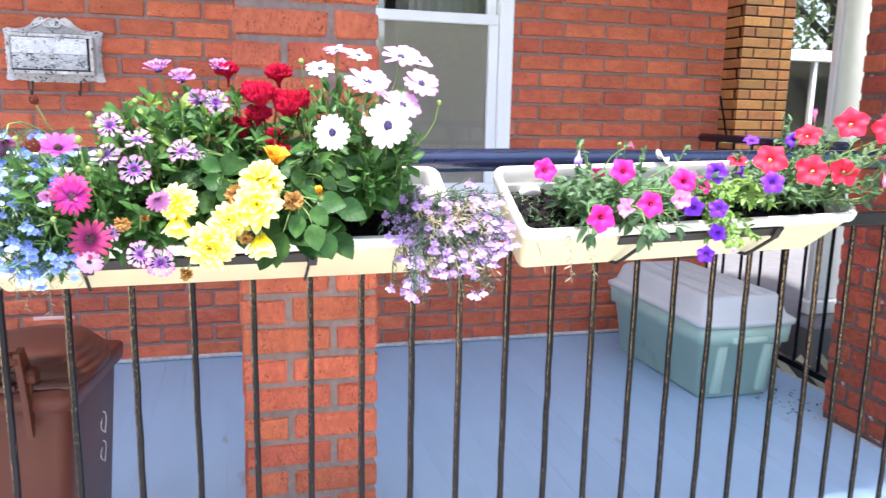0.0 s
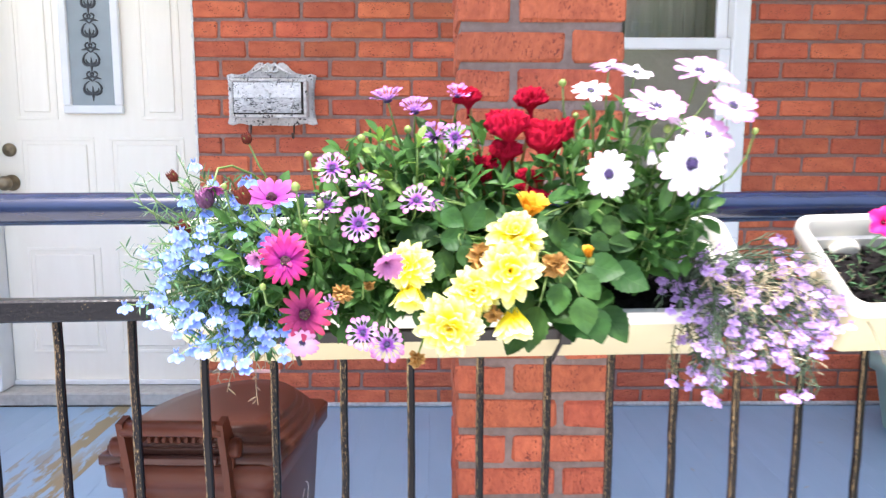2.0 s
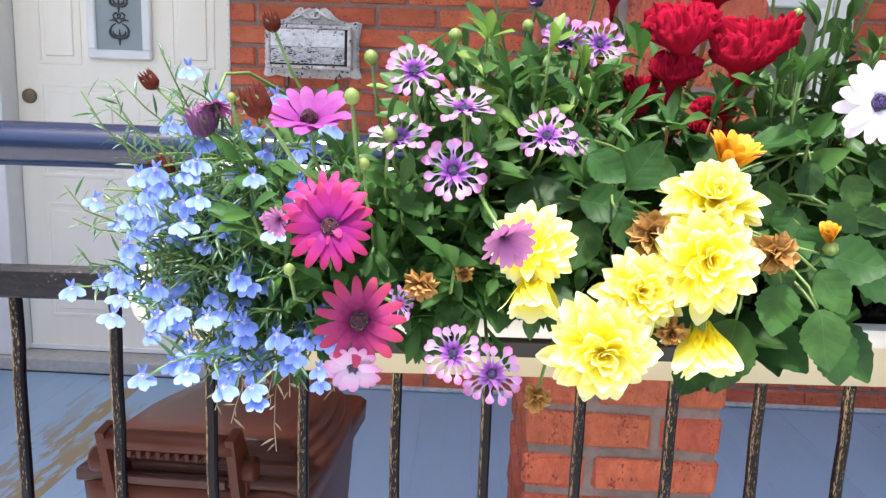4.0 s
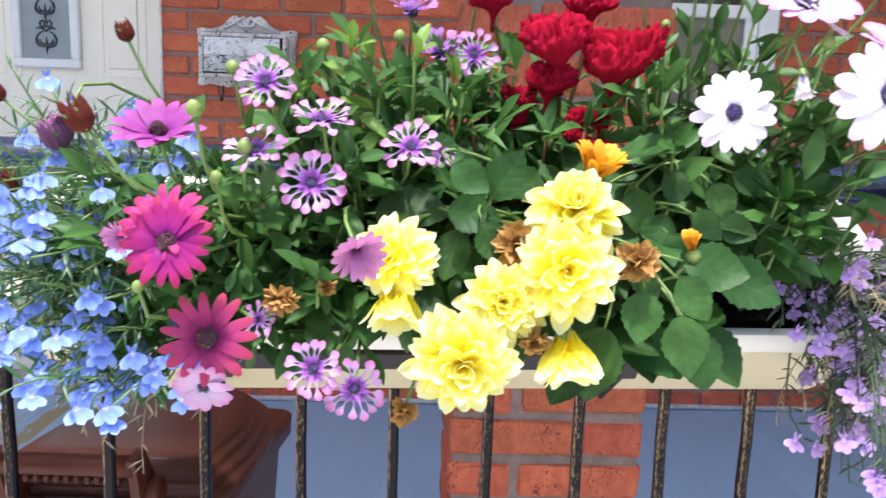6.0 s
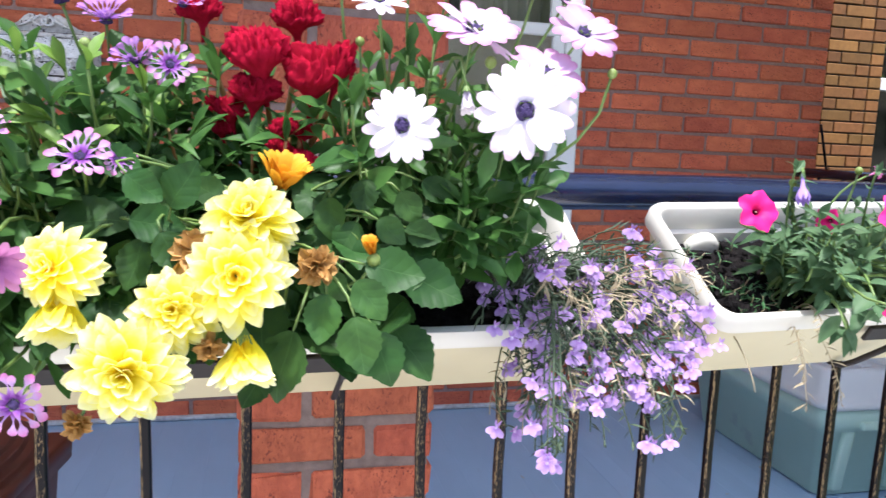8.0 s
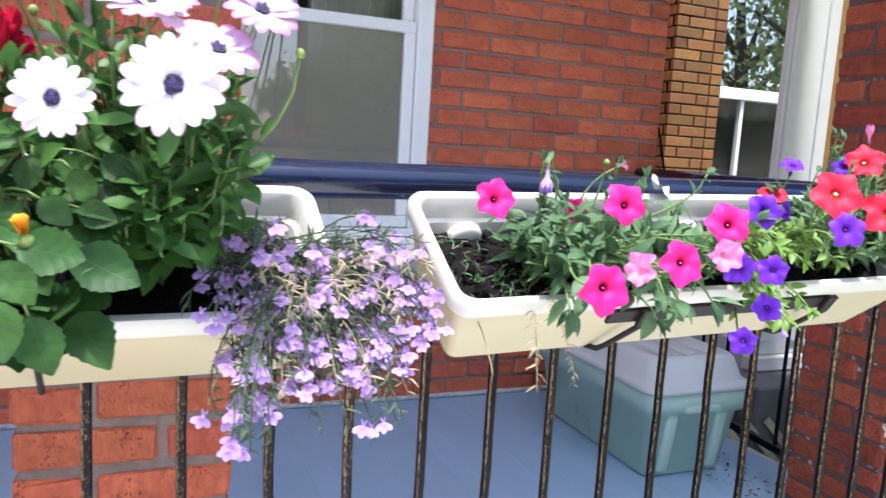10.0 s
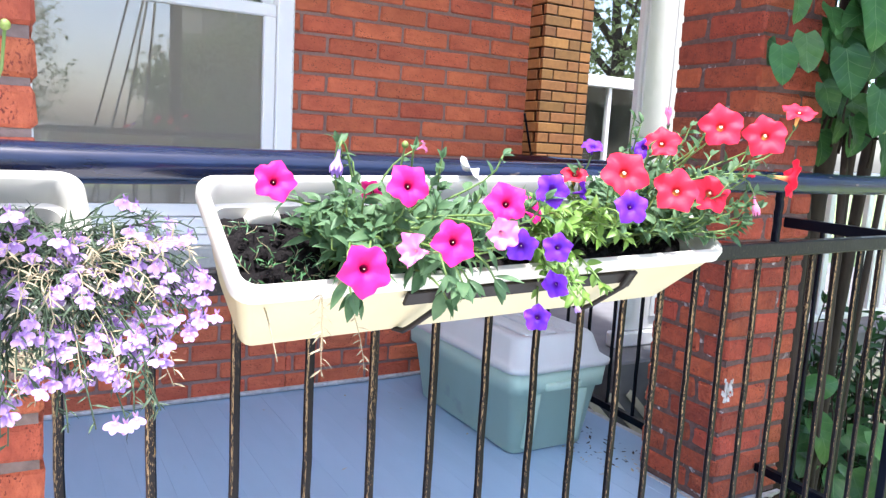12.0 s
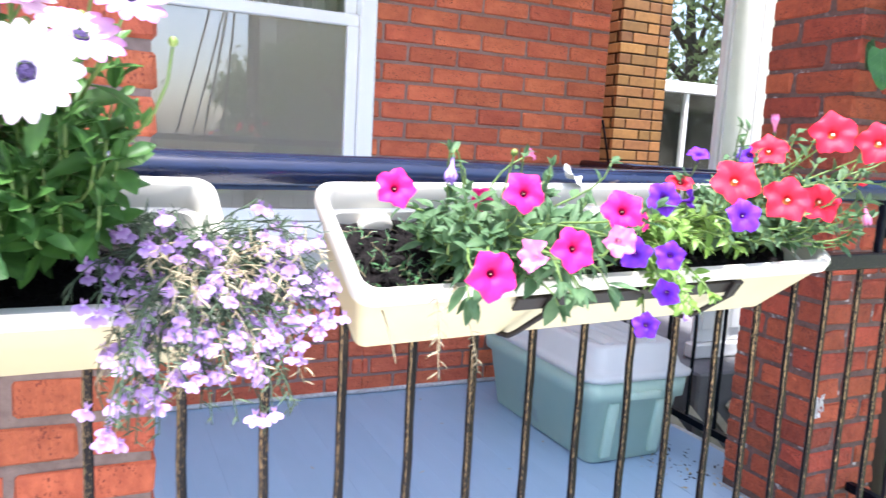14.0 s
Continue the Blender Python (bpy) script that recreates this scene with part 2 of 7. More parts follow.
M_TOTELID = mat("tote_lid_plastic", (0.545, 0.580, 0.575), (0.475, 0.505, 0.50), scale=7, rough=0.5, bump=0.06)
M_CART = mat("cart_plastic", (0.088, 0.024, 0.012), (0.064, 0.018, 0.010), spec=0.16, scale=9, rough=0.36, bump=0.15, bscale=220, dist=0.0006)
M_CARTLID = mat("cart_lid_plastic", (0.070, 0.023, 0.015), (0.052, 0.018, 0.012), spec=0.28, scale=8, rough=0.36, bump=0.15, bscale=220, dist=0.0006)
M_MARK = mat("white_print", (0.75, 0.68, 0.66), scale=30, rough=0.7)
M_PINKEDGE = mat("pink_edge", (0.85, 0.50, 0.46), scale=30, rough=0.5)
M_PEWTER = mat("pewter", (0.90, 0.885, 0.88), (0.62, 0.60, 0.59), scale=60, rough=0.5, bump=0.8, bscale=110, dist=0.003, stretch=(1, 1, 1.5), wear=(0.04, 0.037, 0.035), wear_at=0.565, wear_scale=140, patch=26.0)
M_PEWTERDARK = mat("blackened_pewter", (0.74, 0.72, 0.71), (0.36, 0.34, 0.33), scale=70, rough=0.5, bump=0.8, bscale=110, dist=0.003, stretch=(0.6, 1, 1.6), wear=(0.010, 0.009, 0.009), wear_at=0.50, wear_scale=150, patch=34.0)
M_PEWTER2 = mat("pewter_rim", (0.80, 0.755, 0.73), (0.42, 0.385, 0.365), scale=70, rough=0.45, bump=0.6, bscale=100, metal=0.1, dist=0.002, wear=(0.035, 0.031, 0.028), wear_at=0.585, wear_scale=90)
M_BRASS = mat("aged_brass", (0.30, 0.24, 0.15), (0.18, 0.14, 0.09), scale=60, rough=0.4, metal=0.8)
M_RUSTY = mat("dark_hook", (0.09, 0.045, 0.03), scale=60, rough=0.7)
M_GLASS = glass_mat("window_glass", gloss=0.075, tint=(0.97, 0.97, 0.955), rough=0.012)
M_GLASS_TOP = glass_mat("neighbour_upper_glass", gloss=0.42, rough=0.01)
M_GLASS_LOW = glass_mat("neighbour_lower_glass", gloss=0.008, rough=0.01, edge=0.10)
M_FROST = mat("frosted_glass", (0.33, 0.37, 0.38), (0.27, 0.31, 0.32), scale=12, rough=0.25, bump=0.1)


def screen_mat(name, color, cover):
    """Woven insect screen: a fine grey mesh that lets part of the light through."""
    m = bpy.data.materials.new(name)
    m.use_nodes = True
    n, l = m.node_tree.nodes, m.node_tree.links
    tr, ms = n.new("ShaderNodeBsdfTransparent"), n.new("ShaderNodeMixShader")
    n["Principled BSDF"].inputs["Base Color"].default_value = (*color, 1)
    n["Principled BSDF"].inputs["Roughness"].default_value = 0.9
    ms.inputs[0].default_value = cover
    l.new(tr.outputs[0], ms.inputs[1])
    l.new(n["Principled BSDF"].outputs[0], ms.inputs[2])
    l.new(ms.outputs[0], n["Material Output"].inputs["Surface"])
    return m


# Paler than bare mesh: the street's glare on the window is in this colour
M_SCREEN = screen_mat("insect_screen", (0.50, 0.455, 0.39), 0.93)
M_CURTAIN = mat("curtain_cloth", (0.66, 0.63, 0.56), (0.52, 0.49, 0.42), scale=10, rough=0.9, bump=0.1, stretch=(6, 1, 0.3))
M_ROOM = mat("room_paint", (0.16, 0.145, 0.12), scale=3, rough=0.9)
M_ROOMSHADE = mat("room_shade_colour", (0.045, 0.038, 0.030), scale=3, rough=0.9)
M_GREENLEAF = mat("leaf_green", (0.078, 0.185, 0.038), (0.030, 0.092, 0.022), spec=0.28, scale=60, rough=0.46, bump=0.15, rnd=0.1, trans=0.26)
M_LIMELEAF = mat("leaf_lime", (0.20, 0.33, 0.055), (0.12, 0.24, 0.045), scale=60, rough=0.45, bump=0.15, rnd=0.12, trans=0.3)
M_DARKLEAF = mat("dahlia_leaf", (0.068, 0.175, 0.058), (0.040, 0.110, 0.040), scale=50, rough=0.38, bump=0.3, rnd=0.2, hue=0.01, trans=0.18)
M_GREYLEAF = mat("petunia_leaf", (0.125, 0.220, 0.098), (0.050, 0.115, 0.050), spec=0.3, scale=60, rough=0.55, bump=0.2, trans=0.26)
M_LOBLEAF = mat("lobelia_leaf", (0.085, 0.125, 0.072), (0.045, 0.068, 0.040), spec=0.25, scale=60, rough=0.55, bump=0.2, trans=0.2)
M_STEM = mat("stem_green", (0.16, 0.26, 0.06), (0.11, 0.18, 0.05), scale=60, rough=0.5, bump=0.1)
M_REDSTEM = mat("celosia_stem", (0.34, 0.20, 0.06), (0.30, 0.10, 0.05), scale=40, rough=0.5)
M_DRY = mat("dry_stem", (0.46, 0.39, 0.25), (0.30, 0.25, 0.15), scale=60, rough=0.8, bump=0.2, trans=0.2)
M_BUDPURPLE = mat("withered_purple", (0.20, 0.06, 0.17), (0.11, 0.04, 0.08), scale=5, rough=0.8)
M_BUDBROWN = mat("brown_bud", (0.105, 0.020, 0.012), (0.05, 0.011, 0.008), spec=0.1, scale=3, rough=0.8)
M_BUDGREEN = mat("green_bud", (0.22, 0.29, 0.06), (0.14, 0.21, 0.05), scale=60, rough=0.5)
M_VINELEAF = mat("vine_leaf", (0.075, 0.185, 0.070), (0.045, 0.125, 0.050), scale=14, rough=0.36, bump=0.3, rnd=0.22, hue=0.012, trans=0.22, dist=0.004)
M_BARK = mat("vine_bark", (0.052, 0.036, 0.024), (0.016, 0.012, 0.009), scale=40, rough=0.95, bump=0.9, bscale=60, stretch=(1, 1, 0.2), dist=0.006)


def vein_leaf(name, c1, c2, vein, side=4.6, rough=0.42, rib=0.05, relief=0.14):
    """A broad leaf's blade: pale midrib and side veins, sunk in relief, along the leaf's own axes."""
    m = mat(name, c1, c2, scale=3.0, rough=rough, bump=0.0, rnd=0.25, hue=0.012, trans=0.2, spec=0.2)
    n, l = m.node_tree.nodes, m.node_tree.links
    b = n["Principled BSDF"]
    tc, sep = n.new("ShaderNodeTexCoord"), n.new("ShaderNodeSeparateXYZ")
    l.new(tc.outputs["Object"], sep.inputs[0])

    def op(kind, a, b_=None, c_=None):
        x = n.new("ShaderNodeMath")
        x.operation = kind
        for i, q in enumerate((a, b_, c_)):
            if q is None:
                continue
            if isinstance(q, float):
                x.inputs[i].default_value = q
            else:
                l.new(q, x.inputs[i])
        return x.outputs[0]
    ax = op("ABSOLUTE", sep.outputs["X"])
    lat_ = op("MULTIPLY_ADD", op("POWER", ax, 0.8), -0.62, sep.outputs["Y"])
    tri_ = op("PINGPONG", op("MULTIPLY", lat_, side), 0.5)

    def ridge(v, lo, hi):
        r = n.new("ShaderNodeMapRange")
        r.interpolation_type = "SMOOTHSTEP"
        r.inputs["From Min"].default_value, r.inputs["From Max"].default_value = lo, hi
        r.inputs["To Min"].default_value, r.inputs["To Max"].default_value = 1.0, 0.0
        l.new(v, r.inputs["Value"])
        return r.outputs[0]
    mid, sidev, puff = ridge(ax, 0.002, 0.011), ridge(tri_, 0.0, 0.07), ridge(tri_, 0.0, 0.35)
    fac = op("MAXIMUM", op("MULTIPLY", mid, 0.45), op("MULTIPLY", sidev, rib))
    old = b.inputs["Base Color"].links[0].from_socket
    mx = n.new("ShaderNodeMix")
    mx.data_type = "RGBA"
    l.new(fac, mx.inputs["Factor"])
    l.new(old, mx.inputs["A"])
    mx.inputs["B"].default_value = (*vein, 1)
    l.new(mx.outputs["Result"], b.inputs["Base Color"])
    bu = n.new("ShaderNodeBump")
    bu.inputs["Strength"].default_value, bu.inputs["Distance"].default_value = relief, 0.0012
    bu.invert = True
    l.new(op("MAXIMUM", mid, puff), bu.inputs["Height"])
    l.new(bu.outputs[0], b.inputs["Normal"])
    return m


M_HEARTLEAF = vein_leaf("heart_leaf", (0.062, 0.150, 0.040), (0.024, 0.078, 0.026), (0.17, 0.27, 0.12), rib=0.22, relief=0.4, rough=0.34)
M_BROADLEAF = vein_leaf("broad_dahlia_leaf", (0.046, 0.118, 0.026), (0.018, 0.056, 0.016), (0.080, 0.165, 0.05), 5.0, 0.5)
M_BUSHLEAF = mat("bush_leaf", (0.030, 0.085, 0.025), (0.015, 0.048, 0.014), spec=0.2, scale=8, rough=0.5, bump=0.2, trans=0.15)
M_GRASS = mat("grass", (0.20, 0.25, 0.09), (0.13, 0.19, 0.06), scale=3, rough=0.9, bump=0.5)
M_ASPHALT = mat("asphalt", (0.055, 0.055, 0.056), (0.04, 0.04, 0.042), scale=20, rough=0.9, bump=0.3)
M_CONCRETE = mat("concrete", (0.40, 0.39, 0.37), (0.32, 0.31, 0.29), scale=12, rough=0.9, bump=0.3)
# Concrete of the slab next door, its shade put into a darker colour
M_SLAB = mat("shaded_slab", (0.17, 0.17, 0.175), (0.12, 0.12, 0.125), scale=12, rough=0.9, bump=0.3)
M_PAVING = mat("pale_bounce_paving", (0.70, 0.68, 0.65), (0.62, 0.60, 0.57), scale=6, rough=0.9, bump=0.3)
M_TREELEAF = mat("tree_leaf", (0.20, 0.27, 0.10), (0.13, 0.19, 0.065), scale=2, rough=0.6, bump=0.0, trans=0.3)
M_HOUSE = mat("pale_siding", (0.66, 0.62, 0.55), (0.60, 0.56, 0.50), scale=3, rough=0.8)
M_BEIGE = mat("beige_brick", (0.50, 0.44, 0.36), (0.40, 0.35, 0.28), scale=3, rough=0.8)
M_SHINGLE = mat("roof_shingle", (0.12, 0.10, 0.09), scale=10, rough=0.9)
M_SOFFIT = mat("porch_ceiling", (0.86, 0.85, 0.82), (0.82, 0.81, 0.78), scale=6, rough=0.7)

P_MAGENTA = petal_mat("magenta_petal", [(0.0, (0.12, 0.008, 0.12)), (0.25, (0.28, 0.012, 0.19)), (0.6, (0.39, 0.020, 0.19)), (1.0, (0.42, 0.026, 0.10))])
P_CRIMSON = petal_mat("crimson_petal", [(0.0, (0.07, 0.004, 0.03)), (0.28, (0.18, 0.006, 0.08)), (0.55, (0.42, 0.04, 0.16)), (1.0, (0.47, 0.05, 0.10))])
P_ORCHID = petal_mat("orchid_petal", [(0.0, (0.20, 0.02, 0.25)), (0.3, (0.30, 0.04, 0.27)), (1.0, (0.43, 0.105, 0.34))])
P_SPOON = petal_mat("spoon_petal", [(0.0, (0.10, 0.03, 0.22)), (0.30, (0.34, 0.10, 0.46)), (0.52, (0.52, 0.33, 0.63)), (0.70, (0.58, 0.37, 0.63)), (0.86, (0.62, 0.28, 0.54)), (1.0, (0.56, 0.16, 0.38))], vein=0.10)
P_LILAC = petal_mat("lilac_petal", [(0.0, (0.14, 0.05, 0.30)), (0.30, (0.34, 0.14, 0.48)), (0.60, (0.50, 0.25, 0.58)), (1.0, (0.54, 0.22, 0.55))], vein=0.15)
P_ROSE = petal_mat("dusty_rose_petal", [(0.0, (0.25, 0.06, 0.20)), (0.4, (0.52, 0.19, 0.42)), (1.0, (0.60, 0.25, 0.45))])
P_WHITE = petal_mat("white_petal", [(0.0, (0.36, 0.26, 0.52)), (0.22, (0.72, 0.66, 0.76)), (0.5, (0.88, 0.84, 0.87)), (0.85, (0.86, 0.76, 0.83)), (1.0, (0.78, 0.60, 0.72))], vein=0.2)
P_LILACWHITE = petal_mat("pink_white_petal", [(0.0, (0.35, 0.22, 0.55)), (0.25, (0.62, 0.48, 0.66)), (0.75, (0.64, 0.38, 0.58)), (1.0, (0.56, 0.22, 0.46))], vein=0.15)
# Yellow bases and pale tips; the gradient also paints shading between the petals
P_YELLOW = petal_mat("yellow_petal", [(0.0, (0.95, 0.70, 0.02)), (0.35, (0.97, 0.86, 0.03)), (0.66, (0.98, 0.92, 0.16)), (0.97, (0.98, 0.97, 0.62))], vein=0.35, trans=0.5, along=True)
P_ORANGE = petal_mat("orange_petal", [(0.0, (0.50, 0.16, 0.01)), (0.5, (0.75, 0.36, 0.02)), (1.0, (0.72, 0.42, 0.05))])
P_TAN = petal_mat("withered_petal", [(0.0, (0.16, 0.07, 0.015)), (0.5, (0.36, 0.19, 0.05)), (1.0, (0.52, 0.30, 0.10))], vein=0.7)
P_DISC = mat("daisy_disc", (0.055, 0.030, 0.13), (0.020, 0.010, 0.05), scale=8, rough=0.8, bump=1.0, bscale=20, dist=0.0015)
P_DISCRED = mat("dark_disc", (0.075, 0.012, 0.03), (0.025, 0.006, 0.012), scale=8, rough=0.8, bump=1.0, bscale=20, dist=0.0015, wear=(0.45, 0.22, 0.03), wear_at=0.64, wear_scale=22)
P_GOLD = mat("yellow_anther", (0.75, 0.42, 0.03), scale=10, rough=0.7)
P_CELOSIA = mat("celosia_plush", (0.60, 0.011, 0.052), (0.34, 0.005, 0.018), spec=0.1, scale=3, rough=0.9, bump=1.0, bscale=30, dist=0.0012, trans=0.22)
P_BLUELOB = petal_mat("blue_lobelia_petal", [(0.0, (0.70, 0.74, 0.92)), (0.20, (0.17, 0.24, 0.70)), (0.55, (0.24, 0.37, 0.86)), (1.0, (0.37, 0.50, 0.91))], vein=0.4)
P_LILACLOB = petal_mat("lilac_lobelia_petal", [(0.0, (0.78, 0.70, 0.86)), (0.20, (0.36, 0.19, 0.52)), (0.50, (0.50, 0.32, 0.64)), (1.0, (0.57, 0.40, 0.69))], vein=0.4)
P_PINKPET = petal_mat("hot_pink_petal", [(0.0, (0.06, 0.004, 0.02)), (0.12, (0.14, 0.004, 0.04)), (0.17, (0.62, 0.008, 0.13)), (0.3, (0.86, 0.014, 0.20)), (1.0, (0.90, 0.030, 0.27))], vein=0.06, deep=0.0)
P_PALEPET = petal_mat("pale_pink_petal", [(0.0, (0.65, 0.25, 0.05)), (0.15, (0.85, 0.35, 0.55)), (1.0, (0.86, 0.16, 0.52))], vein=0.3)
P_REDPET = petal_mat("coral_red_petal", [(0.0, (0.80, 0.62, 0.20)), (0.09, (0.75, 0.40, 0.12)), (0.15, (0.45, 0.02, 0.03)), (0.25, (0.84, 0.022, 0.055)), (1.0, (0.88, 0.026, 0.065))], vein=0.06, deep=0.0)
P_PURPET = petal_mat("violet_petal", [(0.0, (0.60, 0.55, 0.70)), (0.06, (0.10, 0.01, 0.22)), (0.3, (0.11, 0.018, 0.46)), (1.0, (0.19, 0.035, 0.60))], vein=0.1, deep=0.0)
P_FADED = petal_mat("faded_lilac_petal", [(0.0, (0.4, 0.25, 0.55)), (1.0, (0.40, 0.30, 0.68))])

# ---- mesh helpers ----


def part(name, bm, material, parent=None, label="", smooth=True, sharp=None):
    if sharp:
        for e in bm.edges:
            e.smooth = len(e.link_faces) < 2 or e.calc_face_angle() < radians(sharp)
    me = bpy.data.meshes.new(name)
    bm.to_mesh(me)
    bm.free()
    return link(name, me, material, parent, label, smooth)


def link(name, me, material, parent=None, label="", smooth=True):
    if material is not None and not me.materials:
        me.materials.append(material)
    if smooth and me.polygons:
        me.polygons.foreach_set("use_smooth", [True] * len(me.polygons))
    ob = new(name, me)
    ob.parent = parent
    if label:
        tagged(ob, label)
    return ob


def thing(name, m, label, category, group="", kind=""):
    ob = new(name)
    ob.empty_display_size = 0.05
    ob.matrix_world = m
    return tagged(ob, label, category, group, kind)


def box(x0, x1, y0, y1, z0, z1, bevel=0.0, seg=1, bm=None):
    bm = bm or bmesh.new()
    g = bmesh.ops.create_cube(bm, size=1.0, matrix=Matrix.LocRotScale(((x0 + x1) / 2, (y0 + y1) / 2, (z0 + z1) / 2), None, (x1 - x0, y1 - y0, z1 - z0)))
    if bevel:
        es = {e for v in g["verts"] for e in v.link_edges}
        bmesh.ops.bevel(bm, geom=list(es), offset=bevel, segments=seg, affect="EDGES", profile=0.6)
    return bm


def solid(name, x0, x1, y0, y1, z0, z1, material, parent=None, bevel=0.0, label="", seg=1, smooth=False):
    return part(name, box(x0, x1, y0, y1, z0, z1, bevel, seg), material, parent, label, smooth)


class Pile:
    """Collects copies of small meshes and tubes into one mesh."""

    def __init__(self):
        self.v, self.f, self.n = [], [], 0

    def add(self, verts, faces, m=None):
        a = np.asarray(verts, dtype=float)
        if m is not None:
            q = np.array(m)
            a = a @ q[:3, :3].T + q[:3, 3]
        self.v.append(a)
        self.f.extend(tuple(i + self.n for i in f) for f in faces)
        self.n += len(a)

    def tube(self, pts, radii, sides=6):
        pts = [Vector(p) for p in pts]
        vs, fs = [], []
        up = Vector((0.31, 0.17, 0.93)).normalized()
        for k, p in enumerate(pts):
            d = (pts[min(k + 1, len(pts) - 1)] - pts[max(k - 1, 0)]).normalized()
            a = d.cross(up)
            a = a.normalized() if a.length > 1e-4 else d.orthogonal().normalized()
            b = d.cross(a)
            r = radii[k] if hasattr(radii, "__len__") else radii
            vs += [p + r * (math.cos(2 * math.pi * j / sides) * a + math.sin(2 * math.pi * j / sides) * b) for j in range(sides)]
        for k in range(len(pts) - 1):
            for j in range(sides):
                q = (j + 1) % sides
                fs.append((k * sides + j, k * sides + q, (k + 1) * sides + q, (k + 1) * sides + j))
        fs.append(tuple(range(sides - 1, -1, -1)))
        fs.append(tuple((len(pts) - 1) * sides + j for j in range(sides)))
        self.add([tuple(v) for v in vs], fs)

    def mesh(self, name):
        me = bpy.data.meshes.new(name)
        me.from_pydata(np.concatenate(self.v).tolist() if self.v else [], [], self.f)
        me.update()
        return me


def tube_obj(name, pts, r, material, parent, label="", sides=10):
    p = Pile()
    p.tube(pts, r, sides)
    return link(name, p.mesh(name), material, parent, label)


def bez(p0, p1, p2, p3, n=8):
    p0, p1, p2, p3 = Vector(p0), Vector(p1), Vector(p2), Vector(p3)
    return [((1 - t) ** 3) * p0 + 3 * t * (1 - t) ** 2 * p1 + 3 * t * t * (1 - t) * p2 + t ** 3 * p3 for t in (i / n for i in range(n + 1))]


def aim(p, d, roll=0.0, s=1.0):
    """A pose at p whose z axis points along d."""
    q = Vector(d).normalized().to_track_quat("Z", "Y")
    return Matrix.Translation(p) @ q.to_matrix().to_4x4() @ Matrix.Rotation(roll, 4, "Z") @ Matrix.Scale(s, 4)


def leaf_data(length=1.0, width=0.4, fold=0.25, droop=0.3, n=6, shape="oval", teeth=0.0):
    """A leaf along +y with a folded midrib and a bowed blade."""
    vs, fs = [], []
    for i in range(n + 1):
        t = i / n
        if shape == "oval":
            w = math.sin(math.pi * min(1, t * 0.96 + 0.02) ** 0.8) ** 0.9
        elif shape == "lance":
            w = (math.sin(math.pi * t ** 0.9) ** 1.2) * 0.9
        elif shape == "spoon":
            w = 0.25 + 0.75 * math.sin(math.pi * t ** 1.7) if t < 1 else 0.1
        elif shape == "petal":
            w = (0.40 + 0.60 * math.sin(math.pi * min(1, 0.12 + t * 0.62))) * (1.0 if t < 0.84 else 0.86 if t < 0.95 else 0.5)
        elif shape == "dahlia":
            w = (0.34 + 0.66 * math.sin(math.pi * min(1, 0.08 + t * 0.62))) * (1.0 if t < 0.66 else max(0.13, 1 - ((t - 0.66) / 0.34) ** 2.9))
        elif shape == "point":
            w = (0.42 + 0.58 * math.sin(math.pi * min(1, 0.12 + t * 0.60))) * (1.0 if t < 0.7 else max(0.10, 1 - ((t - 0.7) / 0.3) ** 2.4))
        else:
            w = (1 - t) ** 0.66 * (t + 0.06) ** 0.40 * 1.58
        w = max(w, 0.015) * width / 2
        if teeth and 0 < i < n:
            w *= 1 + teeth * (1 if i % 2 else -1)
        z = -droop * t * t * length
        vs += [(-w, t * length, z + fold * w), (-w * 0.5, t * length, z + fold * w * 0.3), (0, t * length, z), (w * 0.5, t * length, z + fold * w * 0.3), (w, t * length, z + fold * w)]
    for i in range(n):
        a = i * 5
        fs += [(a + k, a + k + 1, a + k + 6, a + k + 5) for k in range(4)]
    return vs, fs


def rnd(a, b):
    return random.uniform(a, b)


def rvec(s=1.0):
    return Vector((rnd(-s, s), rnd(-s, s), rnd(-s, s)))

# ---- the large structure: porch, house wall, neighbours ----
WALL, GROUND, ROOF = 3.235, -0.45, 3.10
COURSE, PITCH = 0.0750, 0.216
DOOR_L, DOOR_R, WIN_L, WIN_R, WIN_B, WALL_R = -1.955, -1.005, 0.20, 1.185, 0.60, 2.29
RAIL_A = 0.0687                       # the railing's turn against the house wall
RAIL_X, RAIL_Y, GAP = -0.288, 1.2407, 0.0965


def rail(x, off=0.0):
    """y of the railing's line at x, off metres towards the house."""
    return RAIL_Y + (x - RAIL_X) * math.tan(RAIL_A) + off


tagged(solid("ground", -60, 60, -60, 60, GROUND - 0.2, GROUND, M_GRASS), "mown green lawn round the house", "lawn", kind="structure")
tagged(solid("pavement", -60, 60, -4.2, -2.9, GROUND, GROUND + 0.03, M_CONCRETE, bevel=0.01), "pale concrete pavement along the street", "pavement", kind="structure")
tagged(solid("road", -60, 60, -12.5, -4.7, GROUND, GROUND + 0.02, M_ASPHALT), "grey asphalt street", "road", kind="structure")
# Added out of view as a reflector that lights the porch from below
tagged(solid("front_paving", -9.0, 2.1, -2.9, 1.12, GROUND, GROUND + 0.02, M_PAVING), "unseen pale paving added to bounce sunlight into the porch", "paving", kind="structure")
tagged(solid("kerb", -60, 60, -4.7, -4.5, GROUND, GROUND + 0.13, M_CONCRETE, bevel=0.02), "concrete kerb", "kerb", kind="structure")

